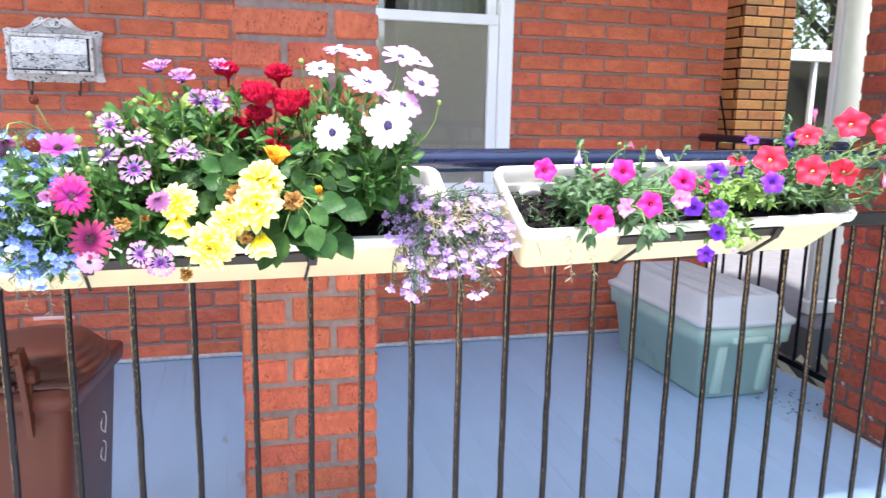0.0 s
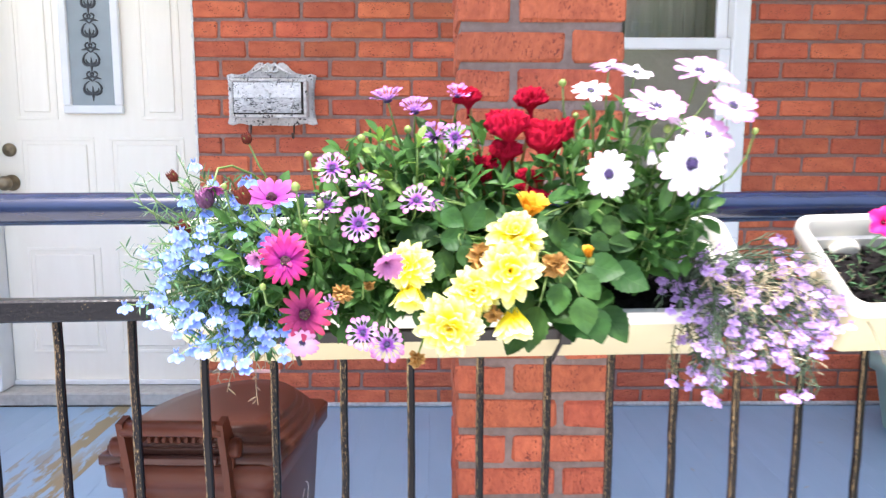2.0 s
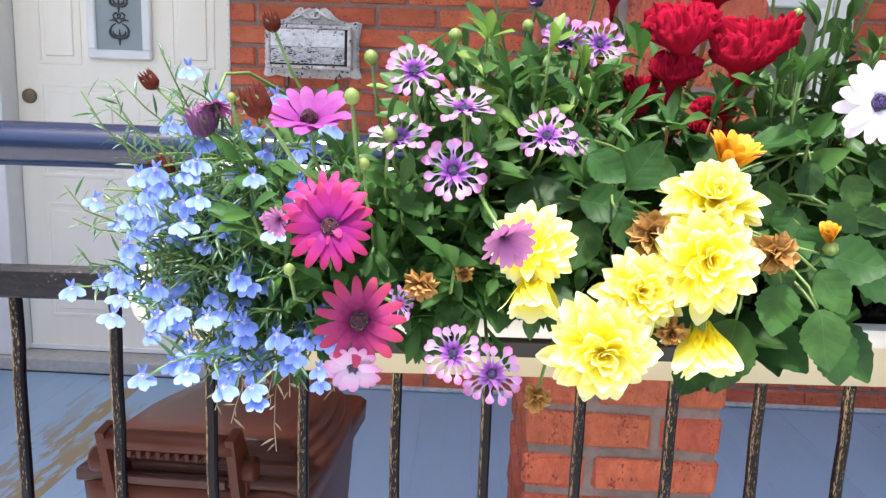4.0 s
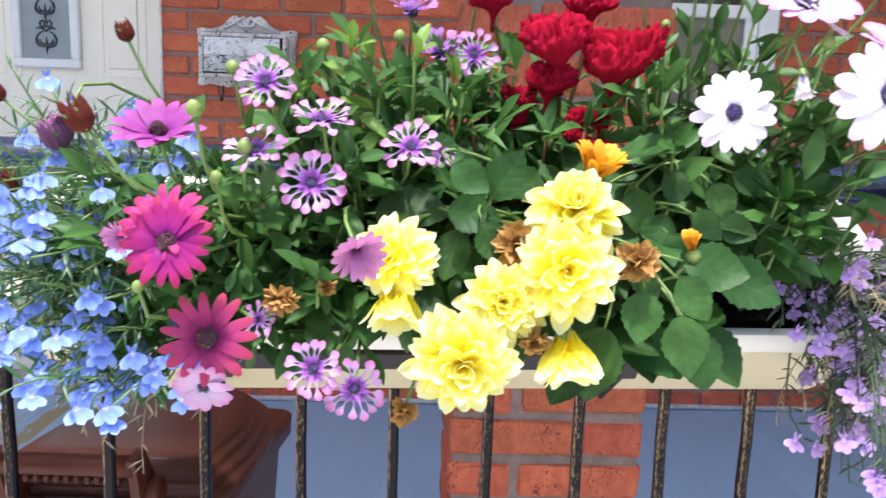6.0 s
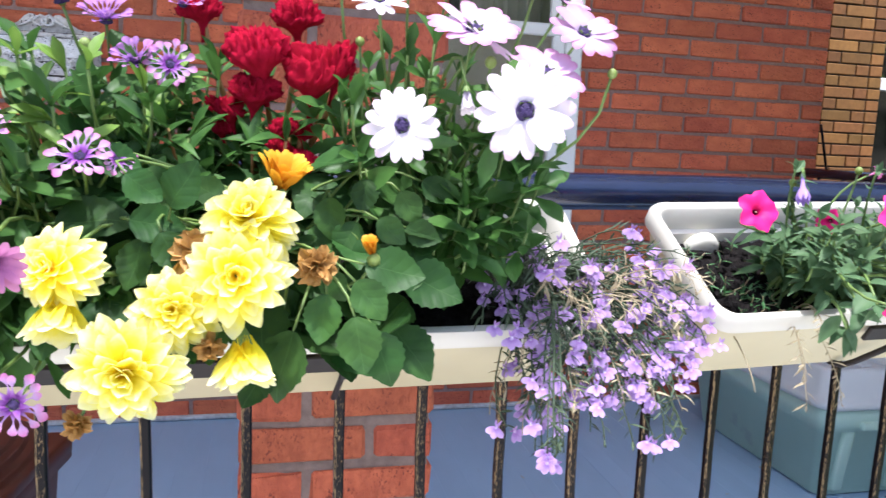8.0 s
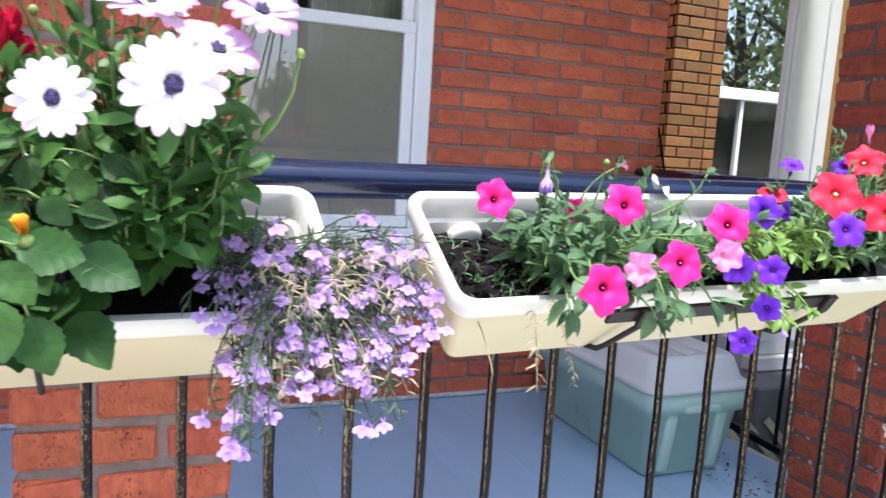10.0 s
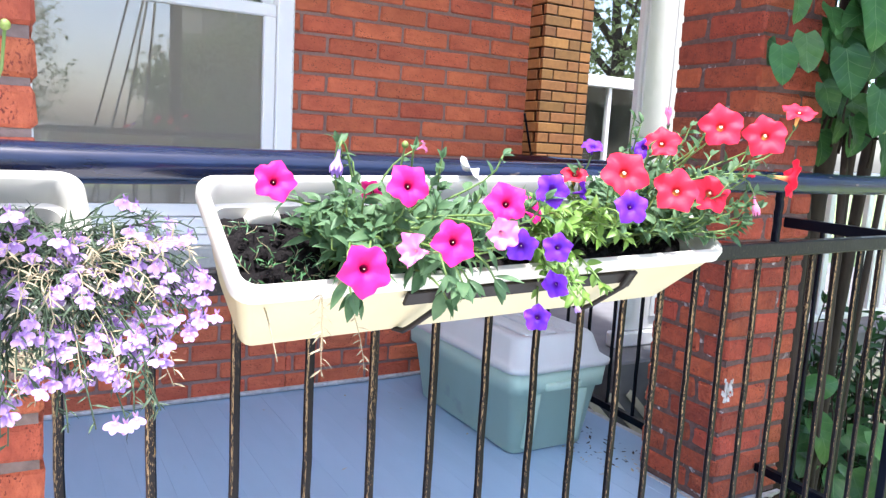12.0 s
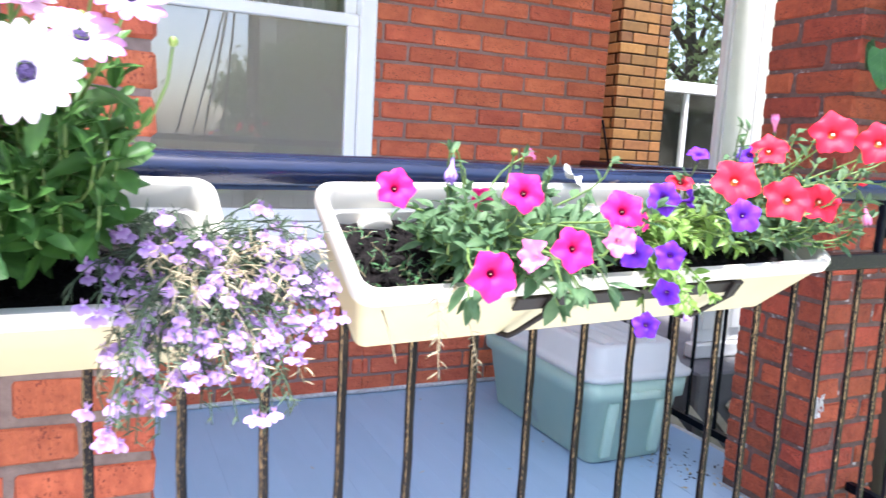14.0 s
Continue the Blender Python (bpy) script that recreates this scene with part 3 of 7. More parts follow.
# porch deck
deck = tagged(solid("floor", -2.75, 2.30, 1.12, WALL + 0.02, -0.14, -0.022, M_STONE), "porch floor of boards painted blue-grey", "floor", kind="structure")
tagged(solid("porch_skirt", -2.75, 2.30, 1.16, 1.19, GROUND, -0.142, M_MORTAR), "plain grey skirting below the porch deck", "skirt", kind="structure")
# Unseen; edge and height set to shade the floor but leave the flowers sunlit
tagged(solid("ceiling", -2.9, 2.55, 0.70, WALL + 0.3, ROOF, ROOF + 0.12, M_SOFFIT), "plain pale porch ceiling", "ceiling", kind="structure")
tagged(solid("floor_seal", -1.0, 2.29, WALL - 0.016, WALL + 0.004, 0.002, 0.018, M_SEAL, bevel=0.004), "ragged pale caulk line along the wall's foot", "caulk", kind="structure")


def ragged_strip(name, p0, p1, out, height, depth, label, seed, material=M_SEAL):
    """A hand-laid bead from p0 to p1 with a torn upper edge; out: the way it stands proud."""
    rg, p0, p1 = random.Random(seed), Vector(p0), Vector(p1)
    along, out = p1 - p0, Vector(out).normalized()
    rise = out.cross(along.normalized())
    n = int(along.length / 0.006)
    bm, rows_ = bmesh.new(), []
    for i in range(n + 1):
        q = p0 + along * i / n
        h = height * (0.55 + 0.45 * noise.noise(Vector((i * 0.13, seed, 0))) + rg.uniform(-0.22, 0.22))
        d = depth * rg.uniform(0.7, 1.2)
        rows_.append([bm.verts.new(v) for v in (q, q + out * d, q + out * d * 0.8 + rise * h * 0.6, q + rise * h)])
    for a, b in zip(rows_, rows_[1:]):
        for k in range(3):
            bm.faces.new((a[k], a[k + 1], b[k + 1], b[k]))
        bm.faces.new((a[3], a[0], b[0], b[3]))
    bm.faces.new(rows_[0][::-1])
    bm.faces.new(rows_[-1])
    bmesh.ops.recalc_face_normals(bm, faces=bm.faces)
    return tagged(part(name, bm, material, smooth=False), label, "caulk", kind="structure")


ragged_strip("pier_seal", (2.345, 1.799, 0.002), (2.022, 1.799, 0.002), (0, -1, 0), 0.034, 0.014, "ragged pale caulk at the brick column's foot", 3)
ragged_strip("pier_seal_side", (2.034, 1.79, 0.002), (2.034, 2.10, 0.002), (-1, 0, 0), 0.026, 0.012, "ragged pale caulk at the brick column's foot", 5)
ragged_strip("window_seal", (1.186, WALL - 0.001, 0.66), (1.186, WALL - 0.001, 2.04), (0, -1, 0), 0.016, 0.006, "ragged white caulk beside the window frame", 7, M_VINYLSEAL)
ragged_strip("door_seal", (DOOR_R + 0.002, WALL - 0.001, 0.06), (DOOR_R + 0.002, WALL - 0.001, 2.1), (0, -1, 0), 0.013, 0.005, "ragged cream caulk beside the door opening", 9, M_VINYLSEAL)


def brick_mesh(name, w, h, d, material, bevel=0.004, rough=0.0, seed=0):
    """A brick with rounded edges, its front at y = 0."""
    bm = box(-w / 2, w / 2, 0, d, -h / 2, h / 2, bevel)
    rg = random.Random(seed)
    if rough > 0.002:
        front = [e for e in bm.edges if all(v.co.y < 1e-6 for v in e.verts) and abs(e.verts[0].co.x - e.verts[1].co.x) > 0.05]
        bmesh.ops.subdivide_edges(bm, edges=front, cuts=2)
    for v in bm.verts:
        v.co += Vector((rg.uniform(-1, 1), rg.uniform(-1, 0.2), rg.uniform(-1, 1))) * rough
    me = bpy.data.meshes.new(name)
    bm.to_mesh(me)
    bm.free()
    me.materials.append(material)
    return me


def brick_field(parent, x0, x1, z0, z1, y, course, pitch, joint, material, shift=0.0, tag=0, limit=300, top_parts=1.9, rough=0.0021, depth=0.05):
    """Courses of bricks in a running bond between x0 and x1; the low ones are parts, those above head height one mesh."""
    cache, made, rest = {}, 0, Pile()
    row = 0
    z = z0
    while z + course * 0.6 < z1:
        x = x0 - (pitch / 2 if row % 2 else 0) - shift
        while x < x1:
            a, b = max(x, x0), min(x + pitch - joint, x1)
            x += pitch
            if b - a < 0.02:
                continue
            key = (round(b - a, 3), random.randrange(3) if b - a > pitch * 0.8 else 0)
            if key not in cache:
                cache[key] = brick_mesh("brick", key[0], course - joint, depth, material, 0.0055, rough=rough, seed=len(cache) + tag)
            m = Matrix.Translation(((a + b) / 2, y + rnd(-0.0015, 0.002), z + course / 2)) @ Matrix.Rotation(rnd(-0.004, 0.004), 4, "Y")
            if made < limit and z < top_parts:
                ob = new("brick", cache[key])
                ob.parent = parent
                ob.matrix_local = m
                made += 1
            else:
                me = cache[key]
                rest.add([tuple(v.co) for v in me.vertices], [tuple(p.vertices) for p in me.polygons], m)
        z += course
        row += 1
    if rest.n:
        tagged(link("brickwork", rest.mesh("brickwork"), material, parent, smooth=False), kind="stuff")




def wall_piece(name, x0, x1, z0, z1, label, seed):
    w = tagged(solid(name, x0, x1, WALL + 0.008, WALL + 0.26, z0, z1, M_WALLMORTAR), label, "brick wall", kind="structure")
    return w


w1 = wall_piece("wall_west", -3.2, DOOR_L, 0.0, 6.0, "red brick house wall beside the door", 1)
w2 = wall_piece("wall_middle", DOOR_R, WIN_L, 0.0, 6.0, "orange-red brick house wall with grey joints", 2)
w3 = wall_piece("wall_below_window", WIN_L, WIN_R, 0.0, 0.52, "red brick wall below the window sill", 3)
w4 = wall_piece("wall_east", WIN_R, WALL_R, 0.0, 6.0, "orange-red brick house wall with grey joints", 4)
w5 = wall_piece("wall_above_door", DOOR_L, DOOR_R, 2.14, 6.0, "red brick wall over the door", 5)
w6 = wall_piece("wall_above_window", WIN_L, WIN_R, 2.05, 6.0, "red brick wall over the window", 6)
tagged(solid("wall_side", WALL_R - 0.12, WALL_R - 0.002, WALL + 0.262, 9.0, GROUND, 6.0, M_BRICK), "plain red side wall of the house", "wall", kind="structure")
tagged(solid("wall_back_west", -3.2, -3.0, WALL + 0.262, 9.0, GROUND, 6.0, M_BRICK), "plain red side wall of the house", "wall", kind="structure")
# Added out of view to keep side light off the floor by the door
tagged(solid("wall_porch_west", -2.50, -2.30, 1.75, WALL + 0.005, -0.002, 0.92, M_BRICK), "unseen brick parapet added to shade the porch floor's west end", "wall", kind="structure")
tagged(solid("foundation", -3.2, WALL_R, WALL + 0.05, WALL + 0.26, GROUND, -0.002, M_MORTAR), "grey foundation below the brick wall", "foundation", kind="structure")

# door
door = thing("door_1", pose(0, WALL + 0.12, 0), "cream white panelled front door with a narrow glazed light", "door", kind="structure")
dx0, dx1 = DOOR_L + 0.085, DOOR_R - 0.004
solid("door_leaf", dx0, dx1, 0.0, 0.045, 0.075, 2.08, M_DOOR, door, 0.003)
for nm, a, b in (("jamb", DOOR_L + 0.002, dx0 - 0.002), ("jamb", DOOR_R - 0.003, DOOR_R)):
    solid(nm, a, b, -0.10 if b < -1.5 else -0.02, 0.08, 0.06, 2.10, M_WHITE, door, 0.003)
solid("head", DOOR_L + 0.002, DOOR_R, -0.10, 0.08, 2.10, 2.138, M_WHITE, door, 0.003)
solid("threshold", DOOR_L + 0.002, DOOR_R - 0.002, -0.115, 0.08, 0.002, 0.058, M_STONE, door, 0.006, "worn grey threshold")
solid("sweep", dx0, dx1, -0.012, -0.001, 0.062, 0.082, M_WHITE, door, 0.002)


def frame_ring(name, x0, x1, z0, z1, w, y0, y1, material, parent, bevel=0.003, label=""):
    bm = bmesh.new()
    for a, b, c, d in ((x0, x1, z0, z0 + w), (x0, x1, z1 - w, z1), (x0, x0 + w, z0 + w, z1 - w), (x1 - w, x1, z0 + w, z1 - w)):
        box(a, b, y0, y1, c, d, bevel, bm=bm)
    return part(name, bm, material, parent, label, False)


def panel(parent, x0, x1, z0, z1, material):
    """A raised panel with a moulded edge."""
    frame_ring("moulding", x0, x1, z0, z1, 0.014, -0.003, 0.002, material, parent, 0.0015)
    solid("panel", x0 + 0.03, x1 - 0.03, -0.005, 0.002, z0 + 0.03, z1 - 0.03, material, parent, 0.004)


for x0, x1 in ((dx0 + 0.09, dx0 + 0.26), (dx1 - 0.26, dx1 - 0.09)):
    panel(door, x0, x1, 1.19, 1.95, M_DOOR)
for x0, x1 in ((dx0 + 0.09, dx0 + 0.40), (dx1 - 0.40, dx1 - 0.09)):
    panel(door, x0, x1, 0.76, 1.12, M_DOOR)
    panel(door, x0, x1, 0.20, 0.66, M_DOOR)
LX0, LX1 = -1.578, -1.335
frame_ring("light_frame", LX0, LX1, 1.215, 1.96, 0.034, -0.022, -0.001, M_WHITE, door, 0.005)
pane = solid("light_pane", LX0 + 0.034, LX1 - 0.034, -0.011, -0.006, 1.249, 1.926, M_FROST, door, label="frosted pane with black scrollwork")
scr = Pile()
lx = (LX0 + LX1) / 2
for k in range(6):
    zc = 1.315 + k * 0.115
    for s in (-1, 1):
        scr.tube([(lx + s * (0.006 + 0.030 * math.sin(a) * (1 - 0.1 * k % 2)), -0.013, zc + 0.032 * math.cos(a) * (1 - a / 9)) for a in np.linspace(0.2, 5.0, 12)], [0.0015 + 0.0048 * math.sin(math.pi * i / 11) for i in range(12)], 5)
        scr.tube([(lx + s * (0.008 + 0.014 * math.sin(a)), -0.013, zc + 0.058 + 0.011 * math.cos(a)) for a in np.linspace(0, 5.5, 9)], 0.0035, 5)
        scr.tube([(lx, -0.013, zc + 0.03), (lx + s * 0.016, -0.013, zc + 0.045), (lx + s * 0.038, -0.013, zc + 0.04)], [0.002, 0.006, 0.001], 5)
    scr.tube([(lx, -0.013, zc - 0.05), (lx, -0.013, zc - 0.02), (lx, -0.013, zc + 0.012)], [0.001, 0.007, 0.001], 6)
link("scrollwork", scr.mesh("scrollwork"), M_SCROLL, pane, "dark grey wrought scrollwork")


def lathe(profile, sides=20):
    """A turned shape about z from (radius, z) pairs."""
    bm = bmesh.new()
    rings = [[bm.verts.new((r * math.cos(2 * math.pi * i / sides), r * math.sin(2 * math.pi * i / sides), z)) for i in range(sides)] for r, z in profile]
    for a, b in zip(rings, rings[1:]):
        for i in range(sides):
            bm.faces.new((a[i], a[(i + 1) % sides], b[(i + 1) % sides], b[i]))
    bm.faces.new(rings[0][::-1])
    bm.faces.new(rings[-1])
    return bm


for nm, z, pr, lb in (("deadbolt", 1.067, ((0.028, 0), (0.028, 0.008), (0.022, 0.014), (0.010, 0.016), (0.009, 0.02)), "round aged brass deadbolt"),
                      ("knob", 0.931, ((0.034, 0), (0.034, 0.006), (0.014, 0.012), (0.013, 0.035), (0.026, 0.045), (0.031, 0.06), (0.024, 0.074), (0.006, 0.079)), "round aged brass door knob")):
    k = part(nm, lathe(pr), M_BRASS, door, lb)
    k.matrix_local = pose(-1.82, 0.0, z, 90, 0, 0)

# main window
win = thing("window_1", pose(0, WALL, 0), "white vinyl sash window with a dark insect screen", "window", kind="structure")
WT = 2.05
frame_ring("window_frame", WIN_L, WIN_R, WIN_B + 0.05, WT, 0.062, -0.006, 0.09, M_VINYL, win, 0.004)
frame_ring("lower_sash", WIN_L + 0.064, WIN_R - 0.064, 0.715, 1.515, 0.045, 0.012, 0.05, M_VINYL, win, 0.004)
frame_ring("upper_sash", WIN_L + 0.064, WIN_R - 0.064, 1.455, WT - 0.064, 0.045, 0.052, 0.085, M_VINYL, win, 0.004)
for nm, z0, z1, y in (("lower_pane", 0.76, 1.47, 0.030), ("upper_pane", 1.5, WT - 0.11, 0.068)):
    p = solid(nm, WIN_L + 0.105, WIN_R - 0.105, y, y + 0.004, z0, z1, M_GLASS, win)
    p.visible_shadow = False
solid("screen", WIN_L + 0.10, WIN_R - 0.10, 0.040, 0.0405, 0.755, 1.475, M_SCREEN, win, label="grey insect screen")
solid("sill", WIN_L - 0.01, WIN_R + 0.01, -0.04, 0.09, WIN_B + 0.012, WIN_B + 0.048, M_VINYL, win, 0.005, "white vinyl sill")
solid("stone_sill", WIN_L - 0.03, WIN_R + 0.03, -0.05, 0.20, 0.522, WIN_B + 0.010, M_STONE, win, 0.008, "pale grey stone sill")
# room behind it, its dimness put into one dark base colour
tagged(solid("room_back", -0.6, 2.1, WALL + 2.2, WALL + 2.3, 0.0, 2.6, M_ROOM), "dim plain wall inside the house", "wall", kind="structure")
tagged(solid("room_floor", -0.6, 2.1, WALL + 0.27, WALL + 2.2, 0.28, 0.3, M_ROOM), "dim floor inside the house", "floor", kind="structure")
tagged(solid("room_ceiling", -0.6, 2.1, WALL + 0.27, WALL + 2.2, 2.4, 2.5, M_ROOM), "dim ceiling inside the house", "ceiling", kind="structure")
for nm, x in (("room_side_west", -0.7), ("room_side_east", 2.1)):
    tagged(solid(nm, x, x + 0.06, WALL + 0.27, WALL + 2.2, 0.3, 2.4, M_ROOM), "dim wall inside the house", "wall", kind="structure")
for cx0, cx1 in ((WIN_L + 0.02, WIN_L + 0.42), (WIN_R - 0.42, WIN_R - 0.02)):
    bm = bmesh.new()
    rows_ = []
    for z in (0.62, 2.2):
        rows_.append([bm.verts.new((cx0 + (cx1 - cx0) * i / 60, 0.20 + 0.022 * math.sin(i * 0.85) + 0.008 * math.sin(i * 2.1), z)) for i in range(61)])
    for i in range(60):
        bm.faces.new((rows_[0][i], rows_[0][i + 1], rows_[1][i + 1], rows_[1][i]))
    c = part("curtain", bm, M_CURTAIN)
    c.location.y = WALL + 0.08
    sol = c.modifiers.new("thick", "SOLIDIFY")
    sol.thickness = 0.003
    tagged(c, "beige curtain hanging in folds behind the window", "curtain", "window curtains")

# neighbour: yellow brick pier, window, white post
tagged(solid("neighbour_wall", 3.30, 6.5, 4.62, 4.9, GROUND, 5.0, M_YBRICK), "ochre brick wall of the house next door", "brick wall", kind="structure")
yp = tagged(solid("brick_pilaster", 3.182, 3.562, 4.312, 4.615, GROUND, 5.0, M_MORTAR_DARK), "ochre yellow brick pilaster of the house next door", "pilaster", kind="structure")
cache_y = [brick_mesh("brick", w, 0.057, 0.03, M_YBRICK, 0.003, 0.0008, i) for i, w in enumerate((0.195, 0.085))]
for i in range(36):
    z = 0.30 + 0.0668 * i
    for k, (w, xx) in enumerate(((0.195, 3.17 + 0.0975), (0.085, 3.17 + 0.205 + 0.0425), (0.085, 3.17 + 0.300 + 0.0425)) if i % 2 else ((0.085, 3.17 + 0.0425), (0.195, 3.17 + 0.095 + 0.0975), (0.085, 3.17 + 0.300 + 0.0425))):
        ob = new("brick", cache_y[0 if w > 0.1 else 1])
        ob.parent = yp
        ob.location = (xx, 4.30 + rnd(-0.001, 0.002), z)
    for k in range(2):
        ob = new("brick", cache_y[0 if (i + k) % 2 else 1])
        ob.parent = yp
        ob.matrix_local = pose(3.17, 4.40 + 0.145 * k + (0.03 if i % 2 else 0), z, 0, 0, -90)
w_n = thing("window_2", pose(0, 4.50, 0), "white framed sash window of the house next door", "window", kind="structure")
frame_ring("window_frame", 3.57, 4.55, 0.55, 2.6, 0.06, 0.0, 0.09, M_VINYL, w_n, 0.004)
solid("meeting_rail", 3.632, 4.488, -0.01, 0.05, 1.485, 1.56, M_VINYL, w_n, 0.004)
solid("mullion", 3.93, 3.96, 0.01, 0.05, 0.612, 1.483, M_VINYL, w_n, 0.003)
for z0, z1, y in ((0.612, 1.483, 0.03), (1.562, 2.538, 0.05)):
    p = solid("pane", 3.632, 4.488, y, y + 0.004, z0, z1, M_GLASS_LOW if z0 < 1 else M_GLASS_TOP, w_n)
    p.visible_shadow = False
# flat panel close behind the panes; the room's darkness is its colour
tagged(solid("neighbour_room", 3.58, 4.54, 4.60, 4.615, 0.56, 2.59, M_ROOMSHADE), "dark panel standing for the unlit room behind the neighbour's window", "room", kind="structure")

post = thing("porch_post", pose(2.70, 2.94, 0), "white painted flat porch post with moulded face", "post")
solid("shaft", -0.13, 0.13, -0.13, -0.09, 0.24, 3.0, M_WHITE, post, 0.006)
for sx, sy in ((0, -1),):
    for o in (-0.085, 0.085):
        if sy:
            solid("moulding", o - 0.03, o + 0.03, -0.142, -0.131, 0.30, 2.95, M_WHITE, post, 0.004)
        else:
            solid("moulding", -0.142, -0.131, o - 0.03, o + 0.03, 0.30, 2.95, M_WHITE, post, 0.004)
solid("base", -0.15, 0.15, -0.15, -0.08, 0.170, 0.238, M_WHITE, post, 0.008)
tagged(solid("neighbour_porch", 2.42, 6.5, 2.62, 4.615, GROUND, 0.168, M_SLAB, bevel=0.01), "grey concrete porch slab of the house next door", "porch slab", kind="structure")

# porch columns
def brick_column(name, x0, y0, w, course, long_, material, label, z0, flip, group, mortar, worn=0.0055, joint=0.014):
    c = tagged(solid(name, x0 + 0.006, x0 + w - 0.006, y0 + 0.006, y0 + w - 0.006, 0.001, ROOF - 0.002, mortar), label, "brick column", group)
    short = w - long_ - joint
    ms = [brick_mesh("brick", long_, course - joint, short, material, worn, worn * 0.48, k) for k in range(6)]
    for i in range(int((ROOF - z0) / course)):
        hand = 1 if (i + flip) % 2 else -1
        for side in range(4):
            ob = new("brick", ms[random.randrange(6)])
            ob.parent = c
            ob.matrix_local = pose(x0 + w / 2, y0 + w / 2, 0, 0, 0, 90 * side) @ pose(hand * (w - long_) / 2, -w / 2 + rnd(-0.001, 0.002), z0 + course * (i + 0.5), 0, rnd(-0.3, 0.3), 0)
    return c


brick_column("brick_column", -0.022, 1.607, 0.304, 0.0695, 0.194, M_RUG, "square porch column of rough orange-red brick", -0.0225, 0, "porch columns", M_MORTAR)

pier = brick_column("brick_column", 2.035, 1.80, 0.304, 0.0720, 0.196, M_PIER, "square porch column of weathered red brick with pale smears", 0.012, 0, "porch columns", M_PIERMORTAR, 0.0085, 0.0095)
smear = Pile()
for k in range(46):
    bx_ = box(-0.0012, 0.0012, -0.0012, 0.004, -rnd(0.003, 0.010), rnd(0.003, 0.010))
    smear.add([tuple(v.co) for v in bx_.verts], [tuple(v.index for v in f.verts) for f in bx_.faces], pose(2.053 + random.gauss(0, 0.013), 1.7975, 0.365 + random.gauss(0, 0.013), 0, rnd(-8, 8), 0))
    bx_.free()
tagged(link("paint_smear", smear.mesh("paint_smear"), M_VINYLSEAL, pier, "scratched splash of white paint", smooth=False), kind="stuff")

# ---- railing ----
XL, XR = -1.16, 2.215
ca, sa = math.cos(RAIL_A), math.sin(RAIL_A)
railing = thing("railing", pose(RAIL_X, RAIL_Y, 0, 0, 0, math.degrees(RAIL_A)), "black painted iron porch railing, its paint worn to rust", "railing")
L0, L1 = (XL - RAIL_X) / ca, (XR - RAIL_X) / ca
top = Pile()
top.tube([(L0 + (L1 - L0) * i / 40, 0.004 * math.sin(i * 0.7), 1.0 - 0.004 * (i / 40) + 0.0008 * math.sin(i)) for i in range(41)], 0.0215, 18)
link("top_rail", top.mesh("top_rail"), M_TUBE, railing, "thick round black top rail")


def bar(name, x0, x1, y0, y1, z0, z1, parent, material=None):
    return solid(name, x0, x1, y0, y1, z0, z1, material or M_IRON, parent, 0.0025, smooth=False)


bar("flat_bar", L0, L1, -0.013, 0.013, 0.848, 0.878, railing, M_FLATBAR)
bar("bottom_bar", L0, L1, -0.010, 0.010, 0.085, 0.110, railing)


def bar_bm(w, z0, z1, seed):
    """An upright square iron bar with slightly uneven faces."""
    bm = bmesh.new()
    n, rg, rings = 16, random.Random(seed), []
    for i in range(n + 1):
        z = z0 + (z1 - z0) * i / n
        ox, oy = rg.uniform(-0.0007, 0.0007), rg.uniform(-0.0007, 0.0007)
        c = 0.0022
        h = w / 2
        rings.append([bm.verts.new((x + ox, y + oy, z)) for x, y in ((-h + c, -h), (h - c, -h), (h, -h + c), (h, h - c), (h - c, h), (-h + c, h), (-h, h - c), (-h, -h + c))])
    for a, b in zip(rings, rings[1:]):
        for i in range(8):
            # front, left and their chamfer get the gold that stands for sun and wear
            bm.faces.new((a[i], a[(i + 1) % 8], b[(i + 1) % 8], b[i])).material_index = 2 if i == 7 else 1 if i in (0, 6) else 0
    return bm


bar_meshes = []
for k in range(8):
    me = bpy.data.meshes.new("baluster")
    bm = bar_bm(0.0108, 0.11, 0.85, k)
    bm.to_mesh(me)
    bm.free()
    me.materials.append(M_IRON)
    me.materials.append(M_IRONHALFLIT)
    me.materials.append(M_IRONWORNLIT)
    bar_meshes.append(me)
for k in range(-9, 26):
    b = new("baluster", bar_meshes[k % 8])
    b.parent = railing
    b.location = (k * GAP + rnd(-0.0015, 0.0015), 0.0, 0)
    b.rotation_euler = (0, radians(rnd(-0.2, 0.2)), 0)
for x in (-0.40, 0.485, 1.878):
    part("post", bar_bm(0.014, 0.876, 0.985, 5), M_IRON, railing, smooth=False).location.x = x
part("corner_post", bar_bm(0.022, GROUND + 0.005, 1.0, 6), M_IRON, railing, smooth=False).location = (L1 - 0.01, 0, 0)
part("corner_post", bar_bm(0.022, GROUND + 0.005, 1.0, 6), M_IRON, railing, smooth=False).location = (L0 + 0.01, 0, 0)

